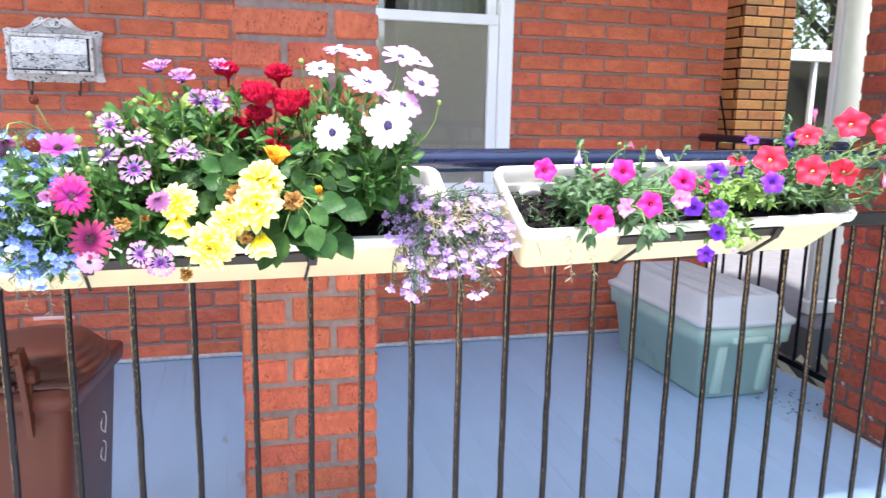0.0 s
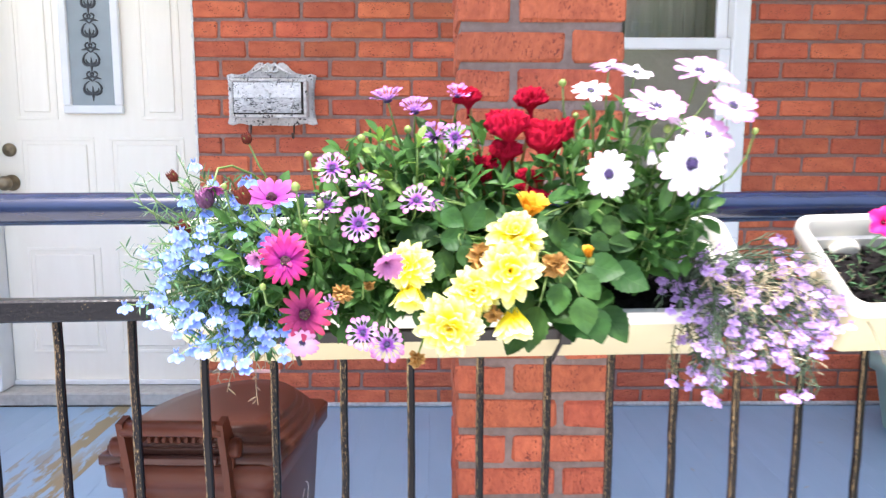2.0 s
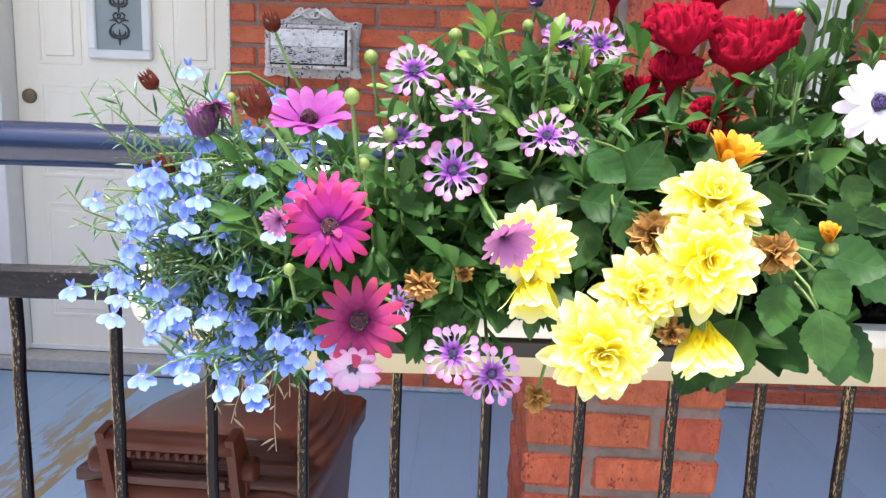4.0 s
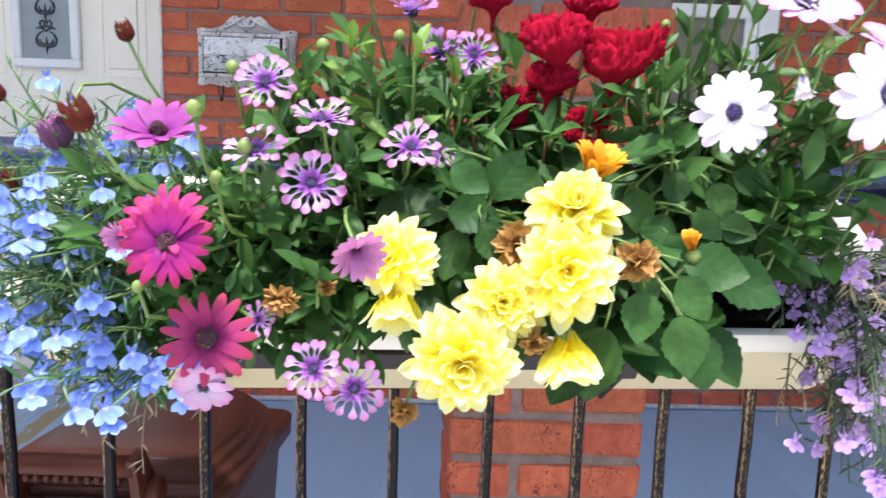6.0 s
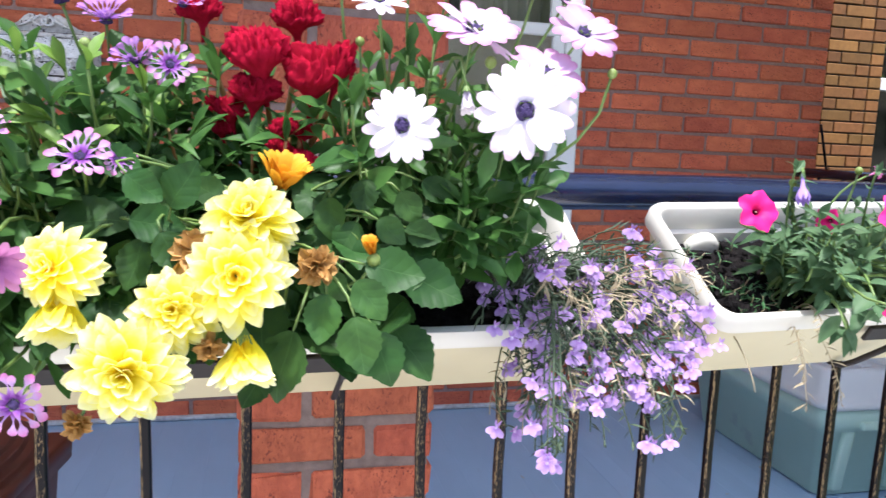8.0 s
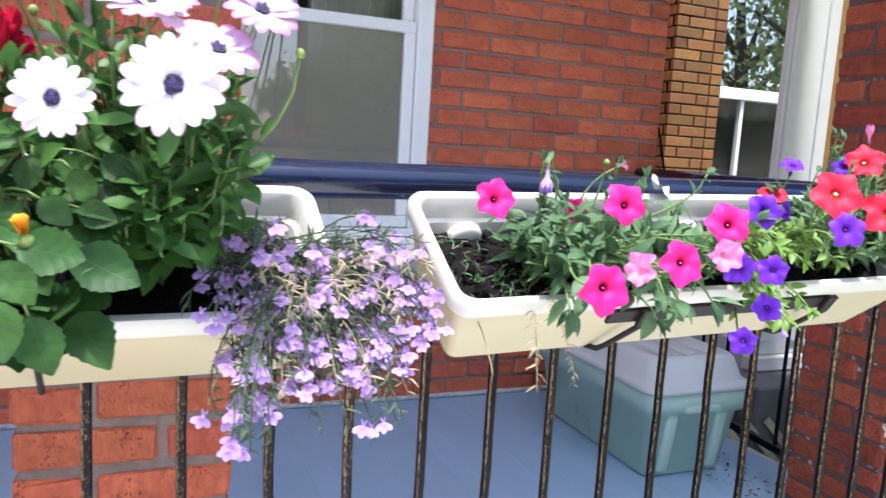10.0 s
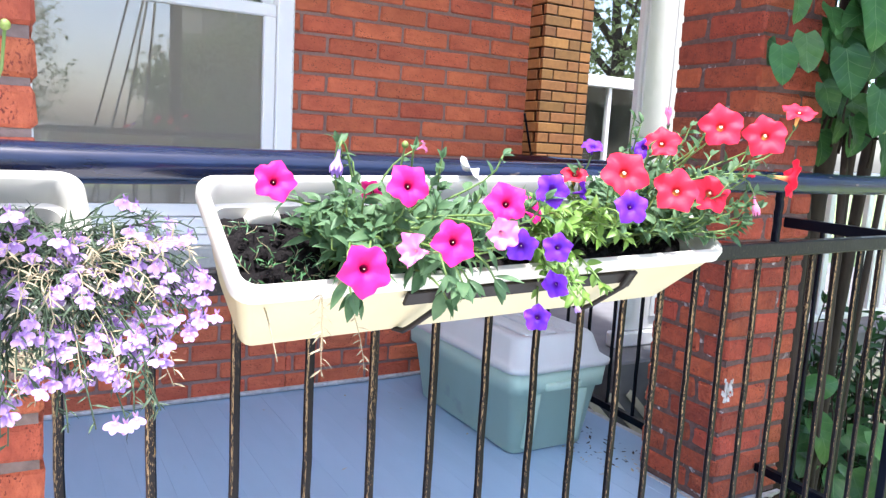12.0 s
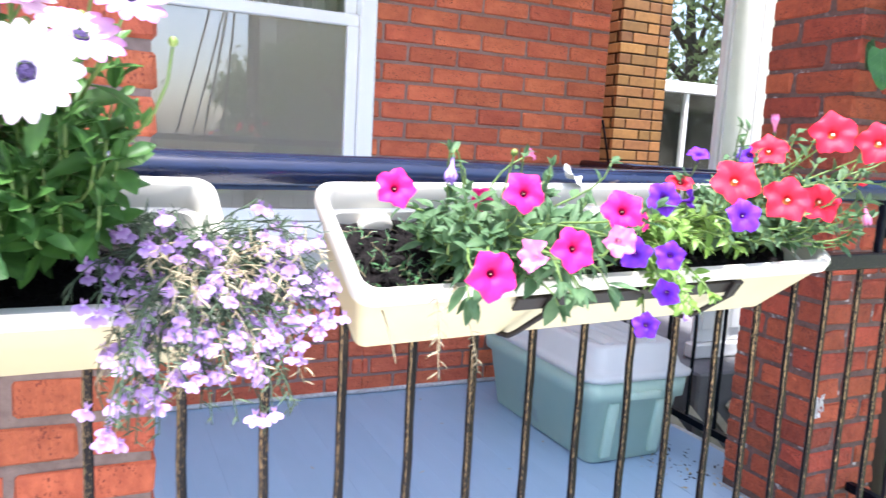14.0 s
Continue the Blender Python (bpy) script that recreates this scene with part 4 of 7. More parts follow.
# return of the railing to the pier, and the side railing behind
def small_railing(name, p0, p1, z_top, z_bot, gap, label, round_top):
    d = Vector(p1) - Vector(p0)
    r = thing(name, pose(p0[0], p0[1], 0, 0, 0, math.degrees(math.atan2(d.y, d.x))), label, "railing", "side railings")
    n = int(d.length / gap)
    if round_top:
        tube_obj("top_rail", [(0, 0, z_top), (d.length, 0, z_top)], 0.02, M_TUBE, r)
    else:
        bar("top_bar", 0, d.length, -0.013, 0.013, z_top - 0.015, z_top + 0.015, r)
    bar("bottom_bar", 0, d.length, -0.013, 0.013, z_bot - 0.013, z_bot + 0.013, r)
    for i in range(1, n):
        part("baluster", bar_bm(0.0112, z_bot + 0.012, z_top - 0.014, i), M_IRON, r, smooth=False).location.x = i * d.length / n
    return r


small_railing("return_railing", (2.20, 1.43), (2.225, 1.797), 0.862, 0.10, 0.095, "short black iron railing running back to the brick column", False)
small_railing("side_railing", (2.13, 2.11), (2.20, 3.232), 0.985, 0.10, 0.13, "black iron railing at the porch's open end", True)

strut = thing("rail_strut", pose(0, 0, 0), "thin dark green iron strut leaning on the wall's end", "strut")
tube_obj("rod", [(2.255, 3.19, 1.187), (2.292, 3.20, 1.082), (2.329, 3.21, 0.977)], 0.006, M_IRON, strut, sides=6)

# ---- flower boxes ----


def rounded_loop(hx, hy, r, z, n=5):
    pts = []
    for cx, cy, a0 in ((hx - r, hy - r, 0), (-hx + r, hy - r, 90), (-hx + r, -hy + r, 180), (hx - r, -hy + r, 270)):
        for i in range(n + 1):
            a = radians(a0 + 90 * i / n)
            pts.append((cx + r * math.cos(a), cy + r * math.sin(a), z))
    return pts


def loft(loops, cap0=True, cap1=True):
    bm = bmesh.new()
    rings = [[bm.verts.new(p) for p in lp] for lp in loops]
    n = len(rings[0])
    for a, b in zip(rings, rings[1:]):
        for i in range(n):
            bm.faces.new((a[i], a[(i + 1) % n], b[(i + 1) % n], b[i]))
    if cap0:
        bm.faces.new(rings[0][::-1])
    if cap1:
        bm.faces.new(rings[-1])
    return bm


LEN, WID, DEEP = 0.690, 0.176, 0.112


def flower_box(m, label, deep=DEEP, length=LEN, fill=-0.048):
    """A tapered plastic window box: z = 0 at the rim's top, the front at -y."""
    t = thing("flower_box", m, label, "planter", "window boxes on the railing")
    hx, hy = length / 2, WID / 2
    loops = [rounded_loop(hx - 0.041, hy - 0.040, 0.009, -deep), rounded_loop(hx - 0.034, hy - 0.033, 0.012, -deep + 0.003),
             rounded_loop(hx - 0.008, hy - 0.008, 0.015, -0.024), rounded_loop(hx - 0.007, hy - 0.007, 0.018, -0.020), rounded_loop(hx - 0.001, hy - 0.001, 0.021, -0.0185),
             rounded_loop(hx, hy, 0.022, -0.016), rounded_loop(hx, hy, 0.022, -0.004), rounded_loop(hx - 0.0022, hy - 0.0022, 0.021, 0.0),
             rounded_loop(hx - 0.0085, hy - 0.0085, 0.018, 0.0), rounded_loop(hx - 0.0115, hy - 0.0115, 0.016, -0.003),
             rounded_loop(hx - 0.015, hy - 0.015, 0.016, -0.028), rounded_loop(hx - 0.020, hy - 0.020, 0.015, -0.030), rounded_loop(hx - 0.032, hy - 0.032, 0.014, -0.09)]
    bm = loft(loops, True, True)
    bmesh.ops.recalc_face_normals(bm, faces=bm.faces)
    # paler plastic on the rim and inside, yellower plastic outside
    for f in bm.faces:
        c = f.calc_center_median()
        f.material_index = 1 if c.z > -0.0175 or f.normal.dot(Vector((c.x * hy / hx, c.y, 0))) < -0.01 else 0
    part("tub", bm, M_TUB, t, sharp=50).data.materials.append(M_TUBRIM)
    for x in (-hx + 0.075, hx - 0.30):
        b = part("moulded_boss", lathe(((0.022, 0), (0.022, 0.008), (0.018, 0.012), (0.004, 0.013)), 18), M_TUBRIM, t)
        b.matrix_local = pose(x, hy - 0.024, -0.047, 90, 0, 0)
    # lumpy soil
    bm = bmesh.new()
    nx, ny = 70, 18
    g = [[bm.verts.new(((hx - 0.024) * (2 * i / nx - 1), (hy - 0.024) * (2 * j / ny - 1), fill + 0.012 * noise.noise(Vector((i * 0.35, j * 0.5, 3.0))) + 0.010 * noise.noise(Vector((i * 1.3, j * 1.7, 9.0)))))
          for j in range(ny + 1)] for i in range(nx + 1)]
    for i in range(nx):
        for j in range(ny):
            bm.faces.new((g[i][j], g[i + 1][j], g[i + 1][j + 1], g[i][j + 1]))
    part("soil", bm, M_SOIL, t, "crumbly dark potting soil")
    crumbs = Pile()
    for k in range(420):
        bx = bmesh.new()
        bmesh.ops.create_icosphere(bx, subdivisions=1, radius=1.0)
        crumbs.add([tuple(v.co * rnd(0.6, 1.2)) for v in bx.verts], [tuple(v.index for v in f.verts) for f in bx.faces], Matrix.Translation((rnd(-hx + 0.03, hx - 0.03), rnd(-hy + 0.03, hy - 0.03), fill + rnd(-0.004, 0.009))) @ Matrix.Scale(rnd(0.0012, 0.0060), 4))
        bx.free()
    tagged(link("loose_soil", crumbs.mesh("loose_soil"), M_SOIL, t, smooth=False), kind="stuff")
    return t


BOX1 = pose(-0.030, 1.104, 0.946, 0, 0, 3.2) @ pose(0, 0, 0, 34, 0, 0)
BOX2 = pose(0.767, 1.160, 0.952, 0, -1.2, 2.75) @ pose(0, 0, 0, 33.5, 0, 0)
flower_box(BOX1, "cream plastic window box full of mixed summer flowers, tilted forward")
flower_box(BOX2, "cream plastic window box of petunias, tilted forward on the railing", 0.119, 0.696, -0.040)


def box_bracket(m, x0, x1, lean=1.0, thick=0.0034):
    t = thing("box_bracket", m, "black steel strap bracket holding the flower box", "bracket", "box brackets")
    fy = -WID / 2 + 0.008
    solid("strap", x0, x1, fy - 0.006, fy - 0.001, -0.044, -0.025, M_BLACK, t, 0.001)
    for x in (x0 + 0.040, x1 - 0.012):
        p = Pile()
        arm = [(x + 0.010 * lean, fy - 0.010, -0.020), (x + 0.005 * lean, fy - 0.010, -0.045), (x - 0.006 * lean, fy + 0.008, -DEEP + 0.016), (x - 0.010 * lean, fy + 0.014, -DEEP + 0.003), (x - 0.014 * lean, fy + 0.026, -DEEP - 0.005), (x - 0.014 * lean, fy + 0.045, -DEEP - 0.004)]
        p.tube(arm if lean else arm[:3], thick, 8)
        link("hook_arm", p.mesh("hook_arm"), M_BLACK, t)
        solid("hook_plate", x - 0.002, x + 0.012, fy - 0.0125, fy - 0.0065, -0.046, -0.020, M_BLACK, t, 0.001)
    return t


box_bracket(BOX2, -0.160, 0.175)
box_bracket(BOX1, -0.235, 0.120, 0.0, 0.0026)

# ---- brown waste cart ----
cart = thing("waste_cart", pose(-0.433, 1.297, 0.0, 0, 0, -2), "brown plastic wheeled waste cart with its lid shut", "waste cart")
bm = loft([rounded_loop(0.105, 0.165, 0.03, 0.02), rounded_loop(0.136, 0.212, 0.03, 0.545), rounded_loop(0.138, 0.214, 0.03, 0.560), rounded_loop(0.154, 0.228, 0.03, 0.563), rounded_loop(0.156, 0.230, 0.03, 0.597), rounded_loop(0.152, 0.226, 0.03, 0.602)])
for v in bm.verts:
    v.co.y += 0.245
part("body", bm, M_CART, cart, sharp=40)


def lid_loop(s, z, front=0.0):
    """The lid's outline: straight at the hinge, a round bow at the far end."""
    pts = [(-0.154 * s, front, z), (-0.05 * s, front, z), (0.05 * s, front, z), (0.154 * s, front, z)]
    for i in range(25):
        a = math.pi * i / 24
        pts.append((0.166 * math.cos(a) * s, 0.17 + 0.345 * max(0.0, math.sin(a)) ** 0.9 * s, z))
    return pts


bm = loft([lid_loop(0.995, 0.5980, 0.022), lid_loop(1.01, 0.6002, 0.020), lid_loop(1.01, 0.6131, 0.020), lid_loop(1.0, 0.6160, 0.026), lid_loop(0.955, 0.6167, 0.030), lid_loop(0.945, 0.6196, 0.031), lid_loop(0.943, 0.6268, 0.032),
           lid_loop(0.930, 0.6297, 0.036), lid_loop(0.885, 0.6304, 0.040), lid_loop(0.875, 0.6333, 0.042), lid_loop(0.873, 0.6398, 0.043), lid_loop(0.860, 0.6426, 0.046), lid_loop(0.815, 0.6434, 0.05), lid_loop(0.805, 0.6462, 0.054),
           lid_loop(0.80, 0.6513, 0.056), lid_loop(0.785, 0.6542, 0.058), lid_loop(0.60, 0.6563, 0.09), lid_loop(0.30, 0.6578, 0.17)])
part("lid", bm, M_CARTLID, cart, "brown lid with stepped round edge", sharp=25)
for i in range(4):
    solid("hinge_rib", -0.082, 0.040, 0.006 + 0.017 * i, 0.014 + 0.017 * i, 0.604 + 0.011 * i, 0.616 + 0.011 * i, M_CARTLID, cart, 0.002)
tube_obj("handle", [(-0.092, -0.012, 0.668), (-0.06, -0.014, 0.670), (-0.02, -0.014, 0.670), (0.02, -0.014, 0.670), (0.056, -0.012, 0.668)], 0.0125, M_CART, cart, "moulded push handle", 12)
for i in range(11):
    solid("handle_tooth", -0.080 + 0.0112 * i, -0.0745 + 0.0112 * i, -0.012, 0.006, 0.646, 0.655, M_CART, cart, 0.001)
for x, sd in ((-0.092, -1), (0.056, 1)):
    bm = bmesh.new()
    f = bm.faces.new([bm.verts.new((x - 0.005, y, z)) for y, z in ((-0.026, 0.680), (0.002, 0.684), (0.030, 0.640), (0.034, 0.600), (0.020, 0.520), (0.008, 0.518), (-0.004, 0.590))])
    r = bmesh.ops.extrude_face_region(bm, geom=[f])
    for v in r["geom"]:
        if isinstance(v, bmesh.types.BMVert):
            v.co.x += 0.010
    bmesh.ops.recalc_face_normals(bm, faces=bm.faces)
    part("handle_cheek", bm, M_CART, cart, smooth=False)
    k = part("hinge_knuckle", lathe(((0.006, -0.013), (0.015, -0.012), (0.016, -0.008), (0.016, 0.008), (0.015, 0.012), (0.006, 0.013)), 16), M_CART, cart)
    for v in k.data.vertices:
        v.co = Vector((x + sd * 0.022 + v.co.z, 0.012 + v.co.x, 0.632 + v.co.y))
    bm = box(x + sd * 0.020 - 0.004, x + sd * 0.020 + 0.004, 0.008, 0.060, 0.598, 0.636, 0.001)
    for v in bm.verts:
        if v.co.z > 0.62:
            v.co.y = 0.010 + (v.co.y - 0.008) * 0.3
    part("hinge_gusset", bm, M_CART, cart, smooth=False)
solid("lid_strip", -0.072, 0.026, 0.512, 0.516, 0.654, 0.663, M_PINKEDGE, cart, 0.001, "pale pink strip at the lid's far edge")
emb = Pile()
for zz in (0.44, 0.37):
    emb.tube([(0.1325 + (zz - 0.44) * 0.06 + 0.002, 0.30 + 0.020 * math.sin(a) + 0.008 * math.sin(2.3 * a), zz + 0.030 * math.cos(a * 0.93 + 0.4) * (1 - 0.06 * a)) for a in np.linspace(0, 5.6, 20)], 0.0014, 4)
link("printed_mark", emb.mesh("printed_mark"), M_MARK, cart, "pale outline print on the cart's flank")
for ob in cart.children:
    kind_ = ob.name.split(".")[0]
    for v in ob.data.vertices:
        if kind_ in ("body", "lid", "lid_strip", "printed_mark"):
            v.co.x = v.co.x * 0.89 - 0.0095
        elif kind_ in ("hinge_knuckle", "hinge_gusset"):
            v.co.x += -0.016 if v.co.x > 0 else 0.006
# the cart leans back a little
for ob in cart.children:
    for v in ob.data.vertices:
        v.co.z -= 0.115 * max(0.0, v.co.y) * v.co.z / 0.6
for x in (-0.10, 0.10):
    wv = part("wheel", lathe(((0.03, -0.016), (0.066, -0.016), (0.07, -0.012), (0.07, 0.012), (0.066, 0.016), (0.03, 0.016)), 24), M_BLACK, cart, "black plastic wheel")
    wv.matrix_local = pose(x, 0.06, 0.071, 0, 90, 0)

# ---- green storage tote ----
tote = thing("storage_tote", pose(1.842, 2.668, 0.002), "pale sea-green plastic storage tote with a grey lid", "storage box")
bm = loft([rounded_loop(0.150, 0.318, 0.03, 0.0), rounded_loop(0.158, 0.326, 0.035, 0.006), rounded_loop(0.186, 0.362, 0.04, 0.225), rounded_loop(0.200, 0.378, 0.04, 0.229), rounded_loop(0.206, 0.384, 0.04, 0.305), rounded_loop(0.20, 0.378, 0.04, 0.307)])
part("body", bm, M_TOTE, tote, sharp=35)
bm = loft([rounded_loop(0.205, 0.383, 0.045, 0.300), rounded_loop(0.216, 0.394, 0.05, 0.303), rounded_loop(0.218, 0.396, 0.05, 0.318), rounded_loop(0.205, 0.382, 0.05, 0.326), rounded_loop(0.192, 0.368, 0.05, 0.336), rounded_loop(0.172, 0.346, 0.05, 0.400),
           rounded_loop(0.160, 0.334, 0.045, 0.410), rounded_loop(0.145, 0.318, 0.04, 0.411), rounded_loop(0.135, 0.308, 0.04, 0.404)])
part("lid", bm, M_TOTELID, tote, "grey domed lid", sharp=28)
for x in (-0.09, 0.0, 0.09):
    part("lid_rib", box(x - 0.02, x + 0.02, -0.300, 0.300, 0.402, 0.412, 0.005, 2), M_TOTELID, tote)
for x in (-0.10, 0.10):
    bm = box(x - 0.022, x + 0.022, -0.374, -0.345, 0.02, 0.228, 0.01, 2)
    for v in bm.verts:
        v.co.y += (0.226 - v.co.z) * 0.15
    part("end_rib", bm, M_TOTE, tote)
part("grip", box(-0.075, 0.075, -0.392, -0.36, 0.232, 0.262, 0.01, 2), M_TOTE, tote)

# ---- mailbox ----
mbx = thing("mailbox", pose(-0.702, WALL - 0.001, 1.17), "ornate cast pewter wall mailbox with scrolled crest", "mailbox")


def outline(pts, y0, y1, name, material, parent, bevel=0.003, label=""):
    bm = bmesh.new()
    f = bm.faces.new([bm.verts.new((x, y0, z)) for x, z in pts])
    r = bmesh.ops.extrude_face_region(bm, geom=[f])
    for v in r["geom"]:
        if isinstance(v, bmesh.types.BMVert):
            v.co.y = y1
    bmesh.ops.recalc_face_normals(bm, faces=bm.faces)
    fr = [e for e in bm.edges if all(abs(v.co.y - y0) < 1e-6 for v in e.verts)]
    bmesh.ops.bevel(bm, geom=fr, offset=bevel, segments=2, affect="EDGES")
    return part(name, bm, material, parent, label, False)


half_ = [(0.0, 0.234), (0.014, 0.240), (0.024, 0.232), (0.032, 0.238), (0.046, 0.240), (0.062, 0.230), (0.078, 0.212), (0.10, 0.198), (0.13, 0.192), (0.158, 0.196), (0.176, 0.190), (0.172, 0.170), (0.166, 0.13), (0.166, 0.06), (0.172, 0.022), (0.178, 0.002), (0.160, -0.004), (0.13, 0.004), (0.08, -0.006), (0.0, -0.004)]
ring = half_ + [(-x, z) for x, z in half_[-2:0:-1]]
outline(ring, -0.016, 0.0, "backplate", M_PEWTER2, mbx, 0.004)
solid("box", -0.148, 0.148, -0.072, -0.012, 0.026, 0.168, M_PEWTER2, mbx, 0.006, seg=2)
frame_ring("front_border", -0.150, 0.150, 0.022, 0.174, 0.014, -0.084, -0.070, M_PEWTER2, mbx, 0.004)
# black pieces that paint the shade round the relief and under the crest
solid("recess", -0.1365, 0.1365, -0.0755, -0.0715, 0.0355, 0.1605, M_BLACK, mbx, label="black plate standing for the shadow gap round the front")
solid("top_shadow_slot", -0.13, 0.13, -0.0735, -0.0125, 0.1685, 0.176, M_BLACK, mbx)
solid("front_relief", -0.134, 0.126, -0.0785, -0.0760, 0.042, 0.098, M_PEWTERDARK, mbx, 0.001, "relief-cast front with a worn country scene, blackened")
solid("upper_relief", -0.134, 0.126, -0.0787, -0.0760, 0.099, 0.158, M_PEWTER, mbx, 0.001, "bright worn upper part of the relief")
rl = Pile()
for s in (-1, 1):
    rl.tube([(s * (0.012 + 0.018 * math.sin(a)), -0.022, 0.216 + 0.014 * math.cos(a)) for a in np.linspace(0, 5.4, 12)], 0.0045, 6)
    rl.tube([(s * (0.03 + 0.05 * t), -0.020, 0.226 - 0.03 * t ** 0.6) for t in np.linspace(0, 1, 8)], [0.006, 0.006, 0.005, 0.005, 0.004, 0.004, 0.003, 0.002], 6)
    for k in range(9):
        rl.tube([(s * 0.168, -0.018, 0.03 + k * 0.018), (s * 0.163, -0.022, 0.038 + k * 0.018), (s * 0.168, -0.018, 0.046 + k * 0.018)], 0.003, 5)
for k in range(26):
    x = rnd(-0.12, 0.12)
    z = rnd(0.045, 0.10) if k < 18 else rnd(0.10, 0.15)
    rl.tube([(x, -0.0795, z), (x + rnd(-0.012, 0.012), -0.084, z + rnd(0.004, 0.012)), (x + rnd(-0.02, 0.02), -0.0795, z + rnd(0.0, 0.018))], [0.003, 0.005, 0.002], 6)
tagged(link("scroll_relief", rl.mesh("scroll_relief"), M_PEWTER, mbx, "raised scrolls and leaves"), kind="stuff")
for x in (-0.085, 0.085):
    tube_obj("paper_hook", [(x, -0.012, 0.0), (x, -0.02, -0.03), (x, -0.035, -0.055), (x, -0.052, -0.052), (x, -0.058, -0.035)], 0.0035, M_RUSTY, mbx, "dark wire newspaper hook", 6)

# ---- flowers: shared meshes ----
EYE_SIDE = Vector((0.05, 0.40, 1.10))


def mesh_of(verts, faces, name, material, smooth=True):
    me = bpy.data.meshes.new(name)
    me.from_pydata([tuple(v) for v in verts], [], faces)
    me.update()
    me.materials.append(material)
    if smooth:
        me.polygons.foreach_set("use_smooth", [True] * len(me.polygons))
    return me


def petal_data(width, inner, kind, cup, n=10):
    """One ray petal along +y from radius inner to 1."""
    vs, fs = [], []
    for i in range(n + 1):
        t = i / n
        if kind == "spoon":
            w = 0.42 + 0.25 * (1 - t) - 0.42 * math.exp(-((t - 0.52) / 0.2) ** 2) + (0.55 * math.exp(-((t - 0.86) / 0.14) ** 2))
            w *= 1.0 if t < 0.93 else 0.72
        else:
            w = 0.45 + 0.55 * math.sin(math.pi * min(1, t * 0.78 + 0.10))
            w *= 1.0 if t < 0.84 else max(0.25, 1 - ((t - 0.84) / 0.16) ** 2) ** 0.5
        w *= width / 2
        r = inner + (1 - inner) * t
        z = cup * (t * 0.9 - t * t) + 0.02 * math.sin(9 * t)
        fold = -0.07 * w if kind != "spoon" else 0.30 * w
        vs += [(-w, r, z + fold), (-w * 0.45, r * 1.01, z), (w * 0.45, r * 1.01, z), (w, r, z + fold)]
    for i in range(n):
        a = i * 4
        fs += [(a + k, a + k + 1, a + k + 5, a + k + 4) for k in range(3)]
    return vs, fs


def daisy_mesh(name, material, petals, width, kind="ray", cup=0.25, lift=0.12, seed=0, miss=0.0, inner=0.13):
    rg, p, along = random.Random(seed), Pile(), []
    for k in range(petals):
        if rg.random() < miss:
            continue
        v, f = petal_data(width * rg.uniform(0.88, 1.1), inner, kind, cup * rg.uniform(0.6, 1.4))
        a = 2 * math.pi * k / petals + rg.uniform(-0.5, 0.5) / petals * (3.0 if kind == "spoon" else 1.8)
        m = Matrix.Rotation(a, 4, "Z") @ Matrix.Rotation(lift + rg.uniform(-0.12, 0.14) * (2.0 if kind == "spoon" else 1.0), 4, "X") @ Matrix.Rotation(rg.uniform(-0.25, 0.25), 4, "Y") @ Matrix.Translation((0, 0, 0.012 * (k % 2))) @ Matrix.Scale(rg.uniform(0.92, 1.04), 4)
        p.add(v, f, m)
        along += [i // 4 / 10 for i in range(44)]
    me = p.mesh(name)
    me.attributes.new("along", "FLOAT", "POINT").data.foreach_set("value", along)
    me.materials.append(material)
    me.polygons.foreach_set("use_smooth", [True] * len(me.polygons))
    return me


def disc_mesh(name, material, r, h, seed=0):
    rg = random.Random(seed)
    bm = lathe([(r * math.cos(a), h * math.sin(a)) for a in (0.0, 0.35, 0.7, 1.05, 1.35)], 18)
    for v in bm.verts:
        v.co += Vector((rg.uniform(-1, 1), rg.uniform(-1, 1), rg.uniform(-0.5, 1))) * 0.018
    me = bpy.data.meshes.new(name)
    bm.to_mesh(me)
    bm.free()
    me.materials.append(material)
    return me


def dahlia_mesh(name, material, seed):
    """Broad overlapping petals in eight tiers, the inner ones upright and curled."""
    rg, p, along = random.Random(seed), Pile(), []
    tiers = ((14, 1.0, -0.42, 0.36), (14, 1.02, -0.18, 0.36), (13, 0.96, 0.04, 0.36), (12, 0.84, 0.22, 0.35), (10, 0.70, 0.38, 0.33), (8, 0.56, 0.54, 0.34), (7, 0.42, 0.82, 0.27), (5, 0.28, 1.1, 0.22))
    for tier, (count, length, tilt, wid) in enumerate(tiers):
        for k in range(count):
            a = 2 * math.pi * (k + 0.5 * (tier % 2)) / count + rg.uniform(-0.14, 0.14)
            v, f = leaf_data(length * rg.uniform(0.93, 1.06), wid * rg.uniform(0.92, 1.12), 0.55, 0.10 - 0.26 * (tier > 3), 9, "dahlia")
            m = Matrix.Rotation(a, 4, "Z") @ Matrix.Translation((0, 0.04, 0.055 * tier)) @ Matrix.Rotation(tilt + rg.uniform(-0.22, 0.22), 4, "X") @ Matrix.Rotation(rg.uniform(-0.45, 0.45), 4, "Y") @ Matrix.Scale(rg.uniform(0.88, 1.06), 4)
            p.add(v, f, m)
            along += [i // 5 / 9 for i in range(50)]
    me = p.mesh(name)
    me.attributes.new("along", "FLOAT", "POINT").data.foreach_set("value", along)
    me.materials.append(material)
    me.polygons.foreach_set("use_smooth", [True] * len(me.polygons))
    return me


